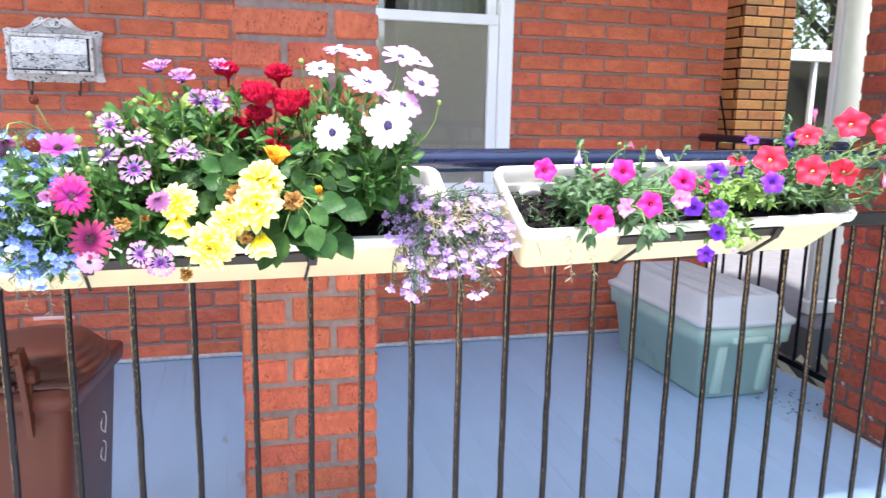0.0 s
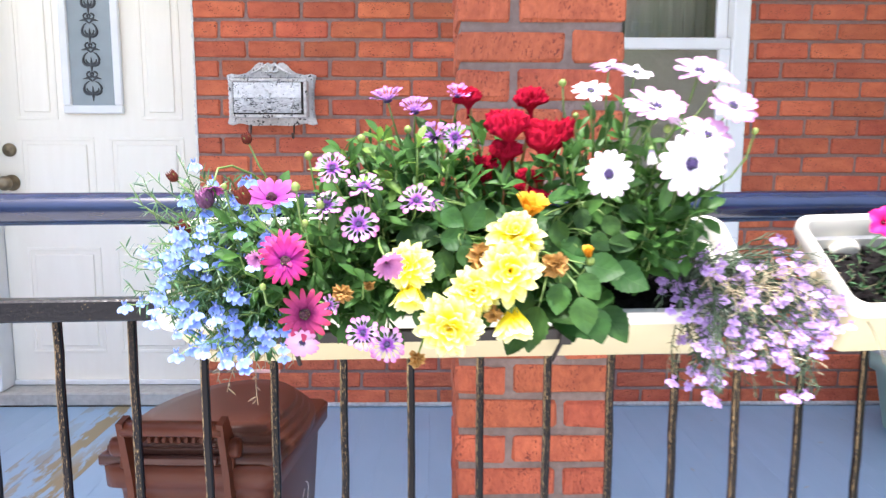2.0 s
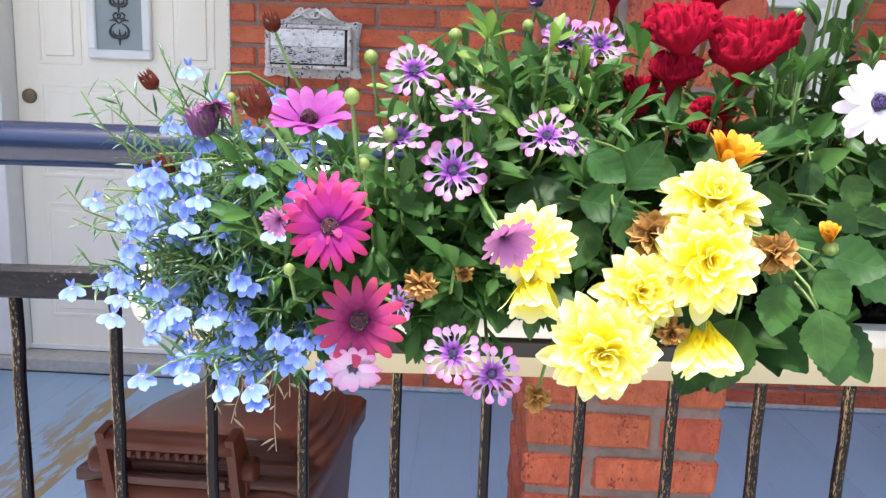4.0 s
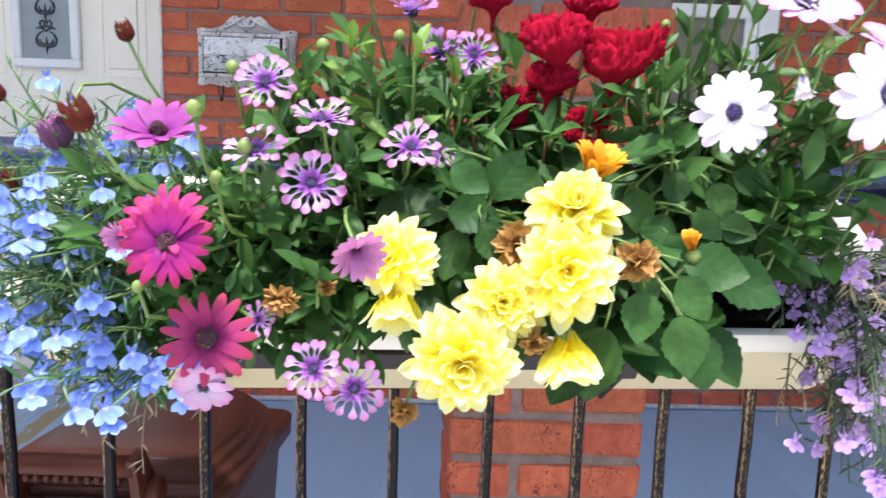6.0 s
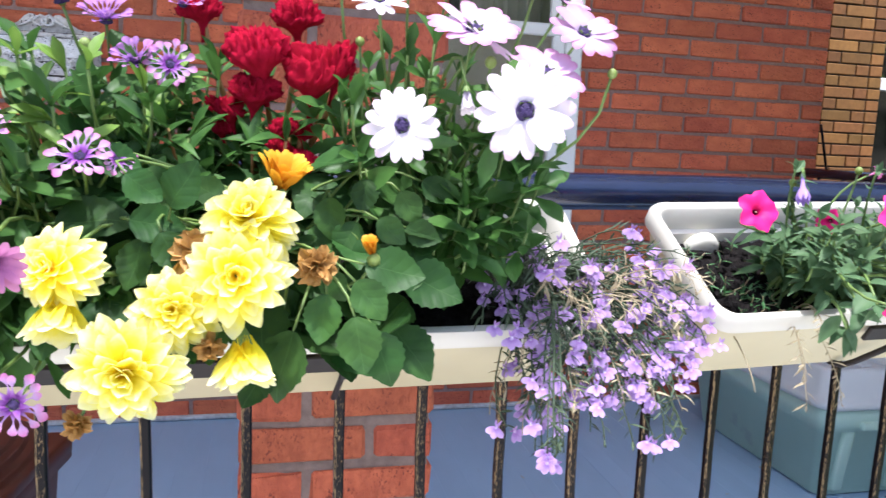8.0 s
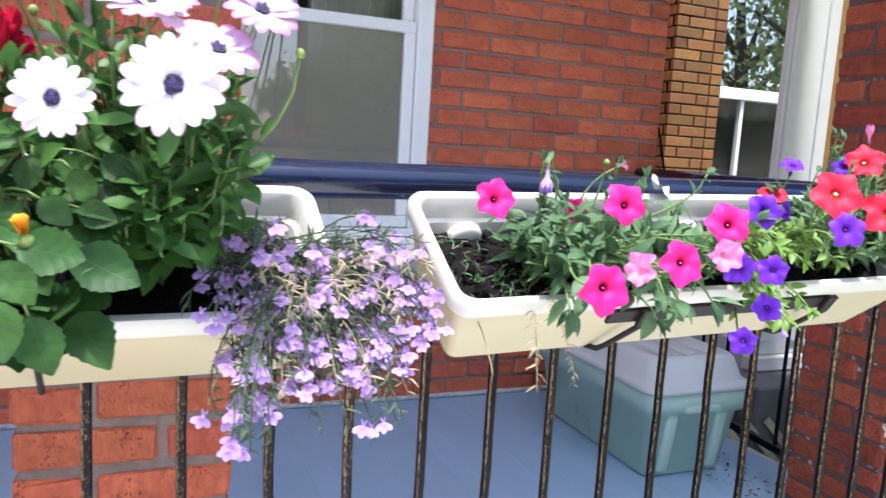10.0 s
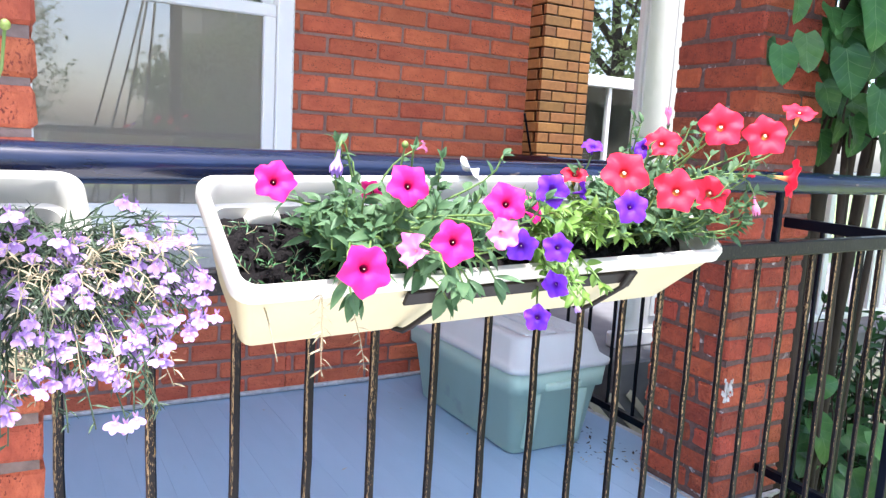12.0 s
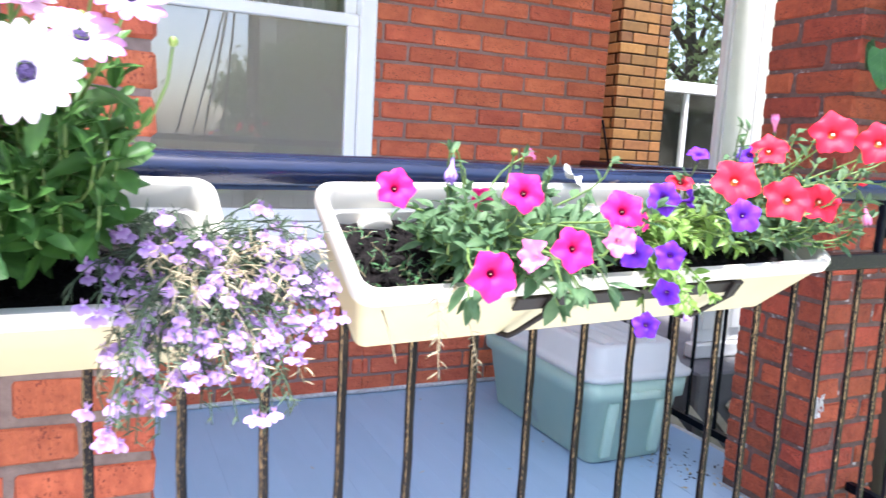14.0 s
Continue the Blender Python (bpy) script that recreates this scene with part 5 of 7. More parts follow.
def petunia_mesh(name, material, seed, ruffle=0.06, closed=1.0):
    """A five-lobed trumpet: throat, flaring limb with a wavy edge."""
    rg = random.Random(seed)
    ph = rg.uniform(0, 6)
    prof = ((0.05, -1.15), (0.08, -0.80), (0.11, -0.45), (0.16, -0.22), (0.26, -0.09), (0.42, -0.02), (0.62, 0.01), (0.82, 0.0), (1.0, -0.05))
    n, vs, fs = 60, [], []
    for j, (r, z) in enumerate(prof):
        t = max(0, (r - 0.2) / 0.8)
        for i in range(n):
            a = 2 * math.pi * i / n
            s5 = abs(math.sin(2.5 * a))
            lobe = 1 - t * t * (0.17 * s5 ** 0.85 + 0.07 * s5 ** 12)
            rr = r * lobe * (1 + 0.022 * t * math.sin(11 * a + ph) + 0.05 * t * math.sin(a + 2 * ph))
            zz = z - 0.045 * math.cos(5 * a) * t - 0.03 * t * (1 - s5) ** 4 + ruffle * t * t * math.sin(7 * a + ph) + 0.05 * t * math.sin(2 * a + ph)
            vs.append((rr * closed ** t * math.cos(a), rr * closed ** t * math.sin(a), zz + (1 - closed) * t * 0.8))
    for j in range(len(prof) - 1):
        for i in range(n):
            q = (i + 1) % n
            fs.append((j * n + i, j * n + q, (j + 1) * n + q, (j + 1) * n + i))
    fs.append(tuple(range(n - 1, -1, -1)))
    return mesh_of(vs, fs, name, material)


def calyx_mesh(name, material, r, h, z0):
    p = Pile()
    for k in range(5):
        v, f = leaf_data(h, r * 1.3, 0.4, -0.1, 4, "lance")
        p.add(v, f, Matrix.Translation((0, 0, z0)) @ Matrix.Rotation(2 * math.pi * k / 5, 4, "Z") @ Matrix.Translation((0, r * 0.4, 0)) @ Matrix.Rotation(1.15, 4, "X"))
    me = p.mesh(name)
    me.materials.append(material)
    return me


def lobelia_mesh(name, material, seed):
    rg, p = random.Random(seed), Pile()
    for a, ln, w in ((0.0, 0.98, 0.60), (0.86, 0.98, 0.58), (-0.86, 0.98, 0.58)):
        v, f = leaf_data(ln, w, -0.14, 0.10, 6, "dahlia")
        p.add(v, f, Matrix.Rotation(math.pi + a + rg.uniform(-0.1, 0.1), 4, "Z") @ Matrix.Rotation(0.12 + rg.uniform(-0.15, 0.15), 4, "X"))
    for a in (0.45, -0.45):
        v, f = leaf_data(0.72, 0.24, 0.3, -0.3, 4, "lance")
        p.add(v, f, Matrix.Rotation(a, 4, "Z") @ Matrix.Rotation(0.42, 4, "X"))
    p.tube([(0, 0.02, 0.02), (0, 0.10, -0.30), (0, 0.05, -0.7)], [0.10, 0.09, 0.05], 5)
    me = p.mesh(name)
    me.materials.append(material)
    me.polygons.foreach_set("use_smooth", [True] * len(me.polygons))
    return me


def celosia_mesh(name, material, seed):
    """A plush comb: a fan that flares from a narrow neck to a thick, finely folded crest."""
    rg = random.Random(seed)
    ph = [rg.uniform(0, 6.3) for _ in range(4)]
    n, vs, fs = 150, [], []
    prof = [(-1.7, 0.09), (-1.3, 0.12), (-1.0, 0.16), (-0.80, 0.23), (-0.62, 0.35), (-0.46, 0.52), (-0.32, 0.72), (-0.20, 0.88), (-0.08, 0.97), (0.06, 1.0), (0.20, 1.0), (0.30, 0.96),
            (0.38, 0.89), (0.45, 0.80), (0.50, 0.70), (0.54, 0.60), (0.57, 0.49), (0.59, 0.38), (0.60, 0.26), (0.61, 0.13)]
    lean, hook = rg.uniform(-0.35, 0.35), rg.uniform(-0.25, 0.25)
    for k, (z, r) in enumerate(prof):
        t = max(0.0, min(1.0, (z + 0.85) / 0.9))
        rim = max(0.0, min(1.0, (z + 0.50) / 0.5))
        for i in range(n):
            a = 2 * math.pi * i / n
            d = Vector((r * math.cos(a), r * math.sin(a) * (0.92 - 0.42 * t), z))
            q = Vector((d.x * 2.6 + ph[0] * 5, d.y * 3.4 + ph[1] * 5, z * 2.2 + ph[2] * 5))
            curl = (0.26 - abs(noise.noise(q * 1.5)) * 1.1) * rim + (0.13 - abs(noise.noise(q * 3.6)) * 0.65) * rim
            lobe = noise.noise(Vector((math.cos(a) * 1.3 + ph[1], math.sin(a) * 1.3 + ph[3], z * 0.9)))
            s_ = 1 + 0.30 * t * lobe + 0.07 * t * math.sin(5 * a + ph[2]) + 0.07 * rim * math.sin(17 * a + ph[0] + 7 * z) + curl * 0.7
            zz = z + 0.12 * t * math.sin(2 * a + ph[3]) * r + curl * 0.9 * min(1.0, max(0.0, 0.35 + z)) - 0.22 * t * d.x * d.x + 0.30 * t * r * lobe
            vs.append((d.x * s_ + lean * (z + 0.2) + hook * t * t, d.y * s_, zz + lean * 0.5 * d.x * t))
    m = len(prof)
    for k in range(m - 1):
        for i in range(n):
            q = (i + 1) % n
            fs.append((k * n + i, k * n + q, (k + 1) * n + q, (k + 1) * n + i))
    fs += [tuple(range(n - 1, -1, -1)), tuple((m - 1) * n + i for i in range(n))]
    return mesh_of(vs, fs, name, material)


def bud_mesh(name, material, long_=1.6):
    """A ribbed oval bud, narrower at its tip."""
    bm = lathe([(0.22, -1.0), (0.70, -0.75), (0.97, -0.25), (1.0, 0.15), (0.86, 0.5 * long_), (0.55, 0.82 * long_), (0.2, 0.98 * long_)], 14)
    for i, v in enumerate(bm.verts):
        k = 0.93 if i % 2 else 1.04
        v.co.x, v.co.y = v.co.x * k, v.co.y * k
    me = bpy.data.meshes.new(name)
    bm.to_mesh(me)
    bm.free()
    me.materials.append(material)
    me.polygons.foreach_set("use_smooth", [True] * len(me.polygons))
    return me


def shaggy_bud(name, material, seed):
    """A closed daisy head: rolled petals standing together, their tips parted."""
    rg, n = random.Random(seed), 44
    tip = [rg.uniform(1.5, 2.3) for _ in range(n // 4)]
    vs, fs = [], []
    for z, r in ((-1.0, 0.25), (-0.75, 0.62), (-0.4, 0.86), (0.1, 0.92), (0.6, 0.86), (0.85, 0.80), (1.0, 0.78)):
        for i in range(n):
            a = 2 * math.pi * i / n
            k = 1 + (0.10 if z > -0.6 else 0.03) * math.cos(a * n / 4) + 0.05 * math.sin(2 * a + seed)
            top = z if z < 0.5 else z * (0.5 + 0.5 * tip[i // 4] * (0.55 + 0.45 * math.cos(a * n / 4)))
            vs.append((r * k * math.cos(a) * (1.0 if z < 0.8 else 0.93), r * k * math.sin(a) * (1.0 if z < 0.8 else 0.93), top))
    for i in range(n):
        a = 2 * math.pi * i / n
        vs.append((0.40 * math.cos(a), 0.40 * math.sin(a), 0.75))
    for j in range(7):
        fs += [(n * j + i, n * j + (i + 1) % n, n * j + n + (i + 1) % n, n * j + n + i) for i in range(n)]
    fs += [tuple(range(n - 1, -1, -1)), tuple(7 * n + i for i in range(n))]
    return mesh_of(vs, fs, name, material)


def withered_mesh(name, material, seed):
    """A spent double flower: shrunken petals curling in all directions."""
    rg, p = random.Random(seed), Pile()
    for k in range(46):
        v, f = leaf_data(rg.uniform(0.8, 1.25), 0.62, 0.9, rg.uniform(-0.6, 0.6), 5, "dahlia")
        p.add(v, f, Matrix.Rotation(2.4 * k, 4, "Z") @ Matrix.Translation((0, 0.10, 0.012 * k)) @ Matrix.Rotation(rg.uniform(-0.6, 1.35), 4, "X") @ Matrix.Rotation(rg.uniform(-0.8, 0.8), 4, "Y"))
    return mesh_of(np.concatenate(p.v).tolist(), p.f, name, material)


F_MAG = [daisy_mesh("flower", P_MAGENTA, 18, 0.25, seed=i, cup=0.34, lift=0.08) for i in range(2)]
F_CRI = [daisy_mesh("flower", P_CRIMSON, 15, 0.25, seed=5 + i, cup=0.25, lift=0.02) for i in range(2)]
F_ORC = [daisy_mesh("flower", P_ORCHID, 15, 0.34, seed=3, cup=0.3, lift=0.42)]
F_SPO = [daisy_mesh("flower", P_SPOON, 16, 0.32, "spoon", seed=10 + i, cup=0.25, lift=0.24) for i in range(3)]
F_LID = [daisy_mesh("flower", P_LILAC, 20, 0.28, "spoon", seed=90 + i, cup=0.2, lift=0.60) for i in range(2)]
F_ROS = [daisy_mesh("flower", P_ROSE, 16, 0.30, seed=20, cup=0.5, lift=0.75)]
F_WHI = [daisy_mesh("flower", P_WHITE, 16, 0.36, seed=30 + i, cup=0.22, lift=0.08) for i in range(3)]
F_PWH = [daisy_mesh("flower", P_LILACWHITE, 16, 0.38, seed=40 + i, cup=0.30, lift=0.20) for i in range(2)]
F_WILT = [daisy_mesh("flower", P_WHITE, 11, 0.34, seed=50, cup=0.5, lift=1.25)]
F_DAH = [dahlia_mesh("flower", P_YELLOW, 60 + i) for i in range(3)]
F_DAHH = [daisy_mesh("flower", P_YELLOW, 16, 0.46, seed=70, cup=0.35, lift=1.02, inner=0.05)]
F_ORA = [daisy_mesh("flower", P_ORANGE, 24, 0.30, seed=71, cup=0.3, lift=1.0, inner=0.05)]
F_ORB = [daisy_mesh("flower", P_ORANGE, 10, 0.5, seed=75, cup=0.3, lift=1.2, inner=0.05)]
F_TAN = [withered_mesh("flower", P_TAN, 72 + i) for i in range(2)]
F_CEL = [celosia_mesh("flower_crest", P_CELOSIA, i) for i in range(5)]
F_BLU = [lobelia_mesh("flower", P_BLUELOB, i) for i in range(3)]
F_LIL = [lobelia_mesh("flower", P_LILACLOB, i + 5) for i in range(3)]
F_PNK = [petunia_mesh("flower", P_PINKPET, i) for i in range(3)]
F_PAL = [petunia_mesh("flower", P_PALEPET, 4, 0.14, 0.8)]
F_RED = [petunia_mesh("flower", P_REDPET, 6 + i, 0.08) for i in range(3)]
F_PUR = [petunia_mesh("flower", P_PURPET, 9 + i, 0.08) for i in range(2)]
F_FAD = [petunia_mesh("flower", P_FADED, 12, 0.16, 0.35)]
D_BLUE, D_RED = disc_mesh("disc", P_DISC, 0.225, 0.16), disc_mesh("disc", P_DISCRED, 0.23, 0.17)
D_TALL = disc_mesh("disc", P_DISCRED, 0.21, 0.42)

sp_ = Pile()
for k in range(6):
    a_ = 1.05 * k
    bx_ = bmesh.new()
    bmesh.ops.create_icosphere(bx_, subdivisions=1, radius=0.042)
    sp_.add([tuple(v.co) for v in bx_.verts], [tuple(v.index for v in f.verts) for f in bx_.faces], Matrix.Translation((0.06 * math.cos(a_) * (k > 0), 0.06 * math.sin(a_) * (k > 0), -0.14)))
    bx_.free()
S_PALE = sp_.mesh("stamens")
S_SMALL = sp_.mesh("stamens")
for v in S_SMALL.vertices:
    v.co = Vector((v.co.x * 0.32, v.co.y * 0.32, v.co.z * 0.4 - 0.15))
for v in S_PALE.vertices:
    v.co = Vector((v.co.x * 0.8, v.co.y * 0.8, v.co.z * 0.8))
S_PALE.materials.append(mat("pale_stamen", (0.78, 0.74, 0.45), (0.65, 0.60, 0.40), scale=8, rough=0.6, bump=0.0))
S_SMALL.materials.append(S_PALE.materials[0])
C_DAISY, C_PET = calyx_mesh("calyx", M_STEM, 0.20, 0.34, -0.12), calyx_mesh("calyx", M_GREYLEAF, 0.11, 0.5, -1.22)
B_BROWN, B_GREEN = shaggy_bud("bud", M_BUDBROWN, 3), bud_mesh("bud", M_BUDGREEN, 1.15)
C_BUD = calyx_mesh("calyx", M_STEM, 1.0, 1.7, -1.0)

L_LANCE = [leaf_data(1, 0.30, 0.35, d, 5, "lance") for d in (0.1, 0.35, 0.6)]
L_SPOON = [leaf_data(1, 0.36, 0.3, d, 5, "spoon") for d in (0.1, 0.3, 0.5)]
L_DAISY = [leaf_data(1, w, 0.32, d, 7, "spoon", 0.05) for w, d in ((0.36, 0.1), (0.42, 0.3), (0.34, 0.5), (0.30, 0.2))]
L_OVAL = [leaf_data(1, 0.52, 0.3, d, 5, "oval") for d in (0.1, 0.3, 0.5)]
L_THIN = [leaf_data(1, 0.16, 0.3, d, 3, "lance") for d in (0.1, 0.4)]


class Plant:
    """A plant in a flower box: stems and small leaves gather in piles, flowers are parts."""

    def __init__(self, name, root, label, leaf_material, stem_material=None, leaves=L_LANCE):
        self.root = Vector(root)
        self.ob = thing(name, Matrix.Translation(root), label, "flowering plant", "plants in the flower boxes")
        self.inv = Matrix.Translation(-self.root)
        self.stems, self.foliage, self.tpl = Pile(), Pile(), leaves
        self.lm, self.sm = leaf_material, stem_material or M_STEM

    def leaf(self, p, d, size, up=None):
        """A leaf at p that points along d and turns its face to the light."""
        d = Vector(d).normalized()
        up = Vector(up or (0, -0.55, 0.8)) + rvec(0.45)
        x = d.cross(up)
        x = x.normalized() if x.length > 1e-3 else d.orthogonal().normalized()
        z = x.cross(d)
        m = Matrix((x, d, z)).transposed().to_4x4()
        m.translation = Vector(p)
        v, f = random.choice(self.tpl)
        self.foliage.add(v, f, self.inv @ m @ Matrix.Scale(size, 4))

    def stem(self, p0, p1, out=None, r=0.0015, sag=0.0, n=8):
        p0, p1 = Vector(p0), Vector(p1)
        ln = (p1 - p0).length
        a = p0 + Vector((0, -0.15, 0.9)) * ln * 0.35 + (p1 - p0) * 0.15
        b = p1 - (Vector(out).normalized() if out else Vector((0, -0.3, 1)).normalized()) * ln * 0.3 + Vector((0, 0, -sag))
        pts = bez(p0, a, b, p1, n)
        self.stems.tube([self.inv @ q for q in pts], [r * (1.25 - 0.5 * i / n) for i in range(n + 1)], 5)
        return pts

    def leafy(self, pts, count, size, start=0.25, spread=0.9):
        for i in range(count):
            t = start + (1 - start) * (i + rnd(0, 0.8)) / count
            k = min(int(t * (len(pts) - 1)), len(pts) - 2)
            p = pts[k].lerp(pts[k + 1], t * (len(pts) - 1) - k)
            along = (pts[k + 1] - pts[k]).normalized()
            side = rvec(1)
            side = (side - along * side.dot(along)).normalized()
            self.leaf(p, along * rnd(0.2, 0.7) + side * spread + Vector((0, -0.25, 0.1)), size * rnd(0.65, 1.15))

    def shoot(self, tip, leaves, size, root=None, out=None, r=0.0014, start=0.25, tuft=3):
        root = Vector(root) if root else self.root + Vector((rnd(-0.03, 0.03), rnd(-0.02, 0.02), 0))
        pts = self.stem(root, tip, out, r)
        self.leafy(pts, leaves, size, start)
        for _ in range(tuft):
            self.leaf(pts[-1], (pts[-1] - pts[-3]).normalized() + rvec(0.7), size * rnd(0.6, 0.9))

    def flower(self, meshes, p, r, face=None, disc=None, calyx=None, name="flower", label="", stem=True, leaves=0, size=0.03, roll=None, root=None, stem_r=0.0014):
        p = Vector(p) + (Vector(face).normalized() * 0.010 if calyx is C_PET and face else Vector())
        d = Vector(face) if face else (EYE_SIDE - p).normalized() + rvec(0.22)
        m = aim(p, d, rnd(0, 6.3) if roll is None else roll, r)
        ob = new(name, random.choice(meshes))
        ob.parent = self.ob
        ob.matrix_local = self.inv @ m
        if label:
            tagged(ob, label)
        for me, nm in ((disc, "disc"), (calyx, "calyx"), ((S_PALE if meshes is F_RED else S_SMALL) if calyx is C_PET and meshes is not F_FAD else None, "stamens")):
            if me:
                c = new(nm, me)
                c.parent = ob
        if stem:
            back = p - Vector(d).normalized() * r * (1.15 if calyx is C_PET else 0.12)
            pts = self.stem(root or self.root + Vector((rnd(-0.02, 0.02), rnd(-0.015, 0.015), 0)), back, d, stem_r)
            if leaves:
                self.leafy(pts[:-2], leaves, size, 0.3)
        return ob

    def done(self):
        if self.stems.n:
            tagged(link("stem_tangle", self.stems.mesh("stem_tangle"), self.sm, self.ob), kind="stuff")
        if self.foliage.n:
            tagged(link("foliage", self.foliage.mesh("foliage"), self.lm, self.ob), kind="stuff")


def soil1(x, y=0.0):
    return BOX1 @ Vector((x + 0.03, y, -0.050))


def soil2(x, y=0.0):
    return BOX2 @ Vector((x - 0.77, y, -0.050))


# ---- first flower box, from one end to the other ----
# blue lobelia
pl = Plant("blue_lobelia", soil1(-0.30), "trailing lobelia with masses of small sky-blue flowers", M_DARKLEAF, leaves=L_THIN)
for i in range(106):
    c = Vector((-0.285, 0.952, 0.955)) + Vector((max(-0.045, min(0.075, random.gauss(0, 0.036))), rnd(-0.05, 0.045), rnd(-0.062, 0.075)))
    if i < 10:
        c = Vector((rnd(-0.335, -0.25), rnd(0.97, 1.04), rnd(1.0, 1.055)))
    elif i < 22:
        c = Vector((rnd(-0.325, -0.235), rnd(0.93, 0.98), rnd(0.885, 0.915)))
    elif i < 36:
        c = Vector((rnd(-0.278, -0.225), rnd(0.925, 0.95), rnd(0.882, 0.908)))
    pts = pl.stem(pl.root + Vector((rnd(-0.03, 0.04), rnd(-0.04, 0.03), 0)), c, (rnd(-0.6, 0.2), -0.7, rnd(-0.4, 0.7)), 0.0008)
    pl.leafy(pts, 20, 0.017, 0.3)
    for _ in range(1 if i < 10 or i % 3 == 0 else 2 if i % 3 == 1 else i % 2):
        q = pts[-1] + Vector((rnd(-0.018, 0.018), rnd(-0.012, 0.006), rnd(-0.018, 0.016)))
        q.z = max(q.z, 0.880 + 0.010 * math.sin(60 * q.x))
        pl.flower(F_BLU, q, rnd(0.0082, 0.0106), (EYE_SIDE - q).normalized() + Vector((rnd(-0.5, 0.3), 0, rnd(-0.1, 0.5))), stem=False, roll=rnd(-0.4, 0.4))
for i in range(40):
    tip = Vector((rnd(-0.375, -0.24), rnd(0.95, 1.03), rnd(0.93, 1.075)))
    pl.leafy(pl.stem(pl.root + Vector((rnd(-0.03, 0.03), rnd(-0.03, 0.03), 0)), tip, (rnd(-0.8, 0.1), -0.3, rnd(0.2, 0.9)), 0.0007), 16, 0.014, 0.4)
for i in range(30):
    tip = Vector((rnd(-0.375, -0.305), rnd(0.95, 1.03), rnd(0.918, 0.985)))
    pts = pl.stem(pl.root + Vector((rnd(-0.05, 0.0), rnd(-0.04, 0.03), 0)), tip, (-0.7, -0.4, rnd(-0.3, 0.4)), 0.0008)
    pl.leafy(pts, 18, 0.017, 0.3)
    if i % 3:
        pl.flower(F_BLU, tip, rnd(0.0078, 0.0102), (EYE_SIDE - tip).normalized() + Vector((rnd(-0.5, 0.1), 0, rnd(0, 0.4))), stem=False, roll=rnd(-0.4, 0.4))
for i in range(9):
    b = new("bud", B_GREEN)
    b.parent = pl.ob
    b.matrix_local = pl.inv @ aim((rnd(-0.34, -0.23), rnd(0.95, 1.01), rnd(0.89, 1.0)), rvec(1), 0, rnd(0.0015, 0.0024))
pl.done()
dry = Plant("dried_lobelia_stems", soil1(-0.27, -0.05), "withered brown lobelia stems hanging over the rim", M_DRY, M_DRY, L_THIN)
for i in range(14):
    tip = Vector((-0.285 + random.gauss(0, 0.028), 0.965 + rnd(-0.02, 0.03), 0.862 + rnd(-0.04, 0.025)))
    pts = dry.stem(dry.root + Vector((rnd(-0.02, 0.02), -0.01, 0.01)), tip, (rnd(-0.3, 0.3), -0.2, -1), 0.0004)
    dry.leafy(pts, 10, 0.012, 0.45)
dry.done()

# magenta and crimson daisies
BROWN_BUDS = (((-0.316, 0.950, 1.053), 0.0060, (-0.6, -0.2, 0.8)), ((-0.222, 0.842, 1.041), 0.0078, (-0.45, -0.1, 0.9)), ((-0.301, 0.931, 1.005), 0.0075, (-0.6, -0.3, 0.7)), ((-0.246, 0.957, 1.089), 0.0060, (-0.3, -0.1, 0.95)))
pl = Plant("magenta_daisy", soil1(-0.19), "cape daisy with magenta and crimson flowers and brown buds", M_GREENLEAF, leaves=L_DAISY)
pl.flower(F_ORC, (-0.216, 0.922, 1.031), 0.0265, (0.05, -0.55, 0.82), D_TALL, C_DAISY, leaves=5)
pl.flower(F_MAG, (-0.193, 0.862, 0.985), 0.0215, (0.10, -0.95, 0.22), D_RED, C_DAISY, leaves=6)
pl.flower(F_MAG, (-0.197, 0.870, 0.992), 0.0215, (-0.05, -0.8, 0.6), D_RED, C_DAISY, leaves=3)
pl.flower(F_CRI, (-0.181, 0.881, 0.934), 0.0240, (0.10, -0.98, 0.12), D_RED, C_DAISY, leaves=6)
pl.flower(F_PWH, (-0.184, 0.884, 0.908), 0.0160, (0.0, -0.9, -0.5), D_BLUE, C_DAISY)
pl.flower(F_ROS, (-0.222, 0.885, 0.985), 0.011, (-0.3, -0.8, -0.2), None, C_DAISY)
pl.flower(F_ORC, (-0.283, 0.965, 1.043), 0.013, (0.1, -0.4, -0.8), None, C_DAISY)
for p, s, d in BROWN_BUDS:
    pl.flower([B_BROWN], p, s * 0.84, d, None, C_BUD, name="bud", leaves=6, size=0.024, stem_r=0.0012)
pl.flower([shaggy_bud("flower", M_BUDPURPLE, 8)], (-0.290, 0.962, 1.030), 0.0085, (-0.2, -0.4, 0.8), None, C_BUD, label="withered purple flower head", stem_r=0.0017)
for p, s in (((-0.190, 0.974, 1.073), 0.0052), ((-0.188, 0.889, 1.047), 0.0050), ((-0.172, 0.925, 1.028), 0.0052), ((-0.185, 0.915, 1.012), 0.0042), ((-0.262, 0.93, 1.045), 0.0035), ((-0.222, 0.90, 0.955), 0.0040)):
    pl.flower([B_GREEN], p, s * 0.8, (rnd(-0.2, 0.2), -0.2, 1), name="bud", leaves=3, size=0.02)
for i in range(28):
    pl.shoot((rnd(-0.26, -0.12), rnd(0.92, 1.04), rnd(0.93, 1.03)), 8, 0.034)
pl.done()

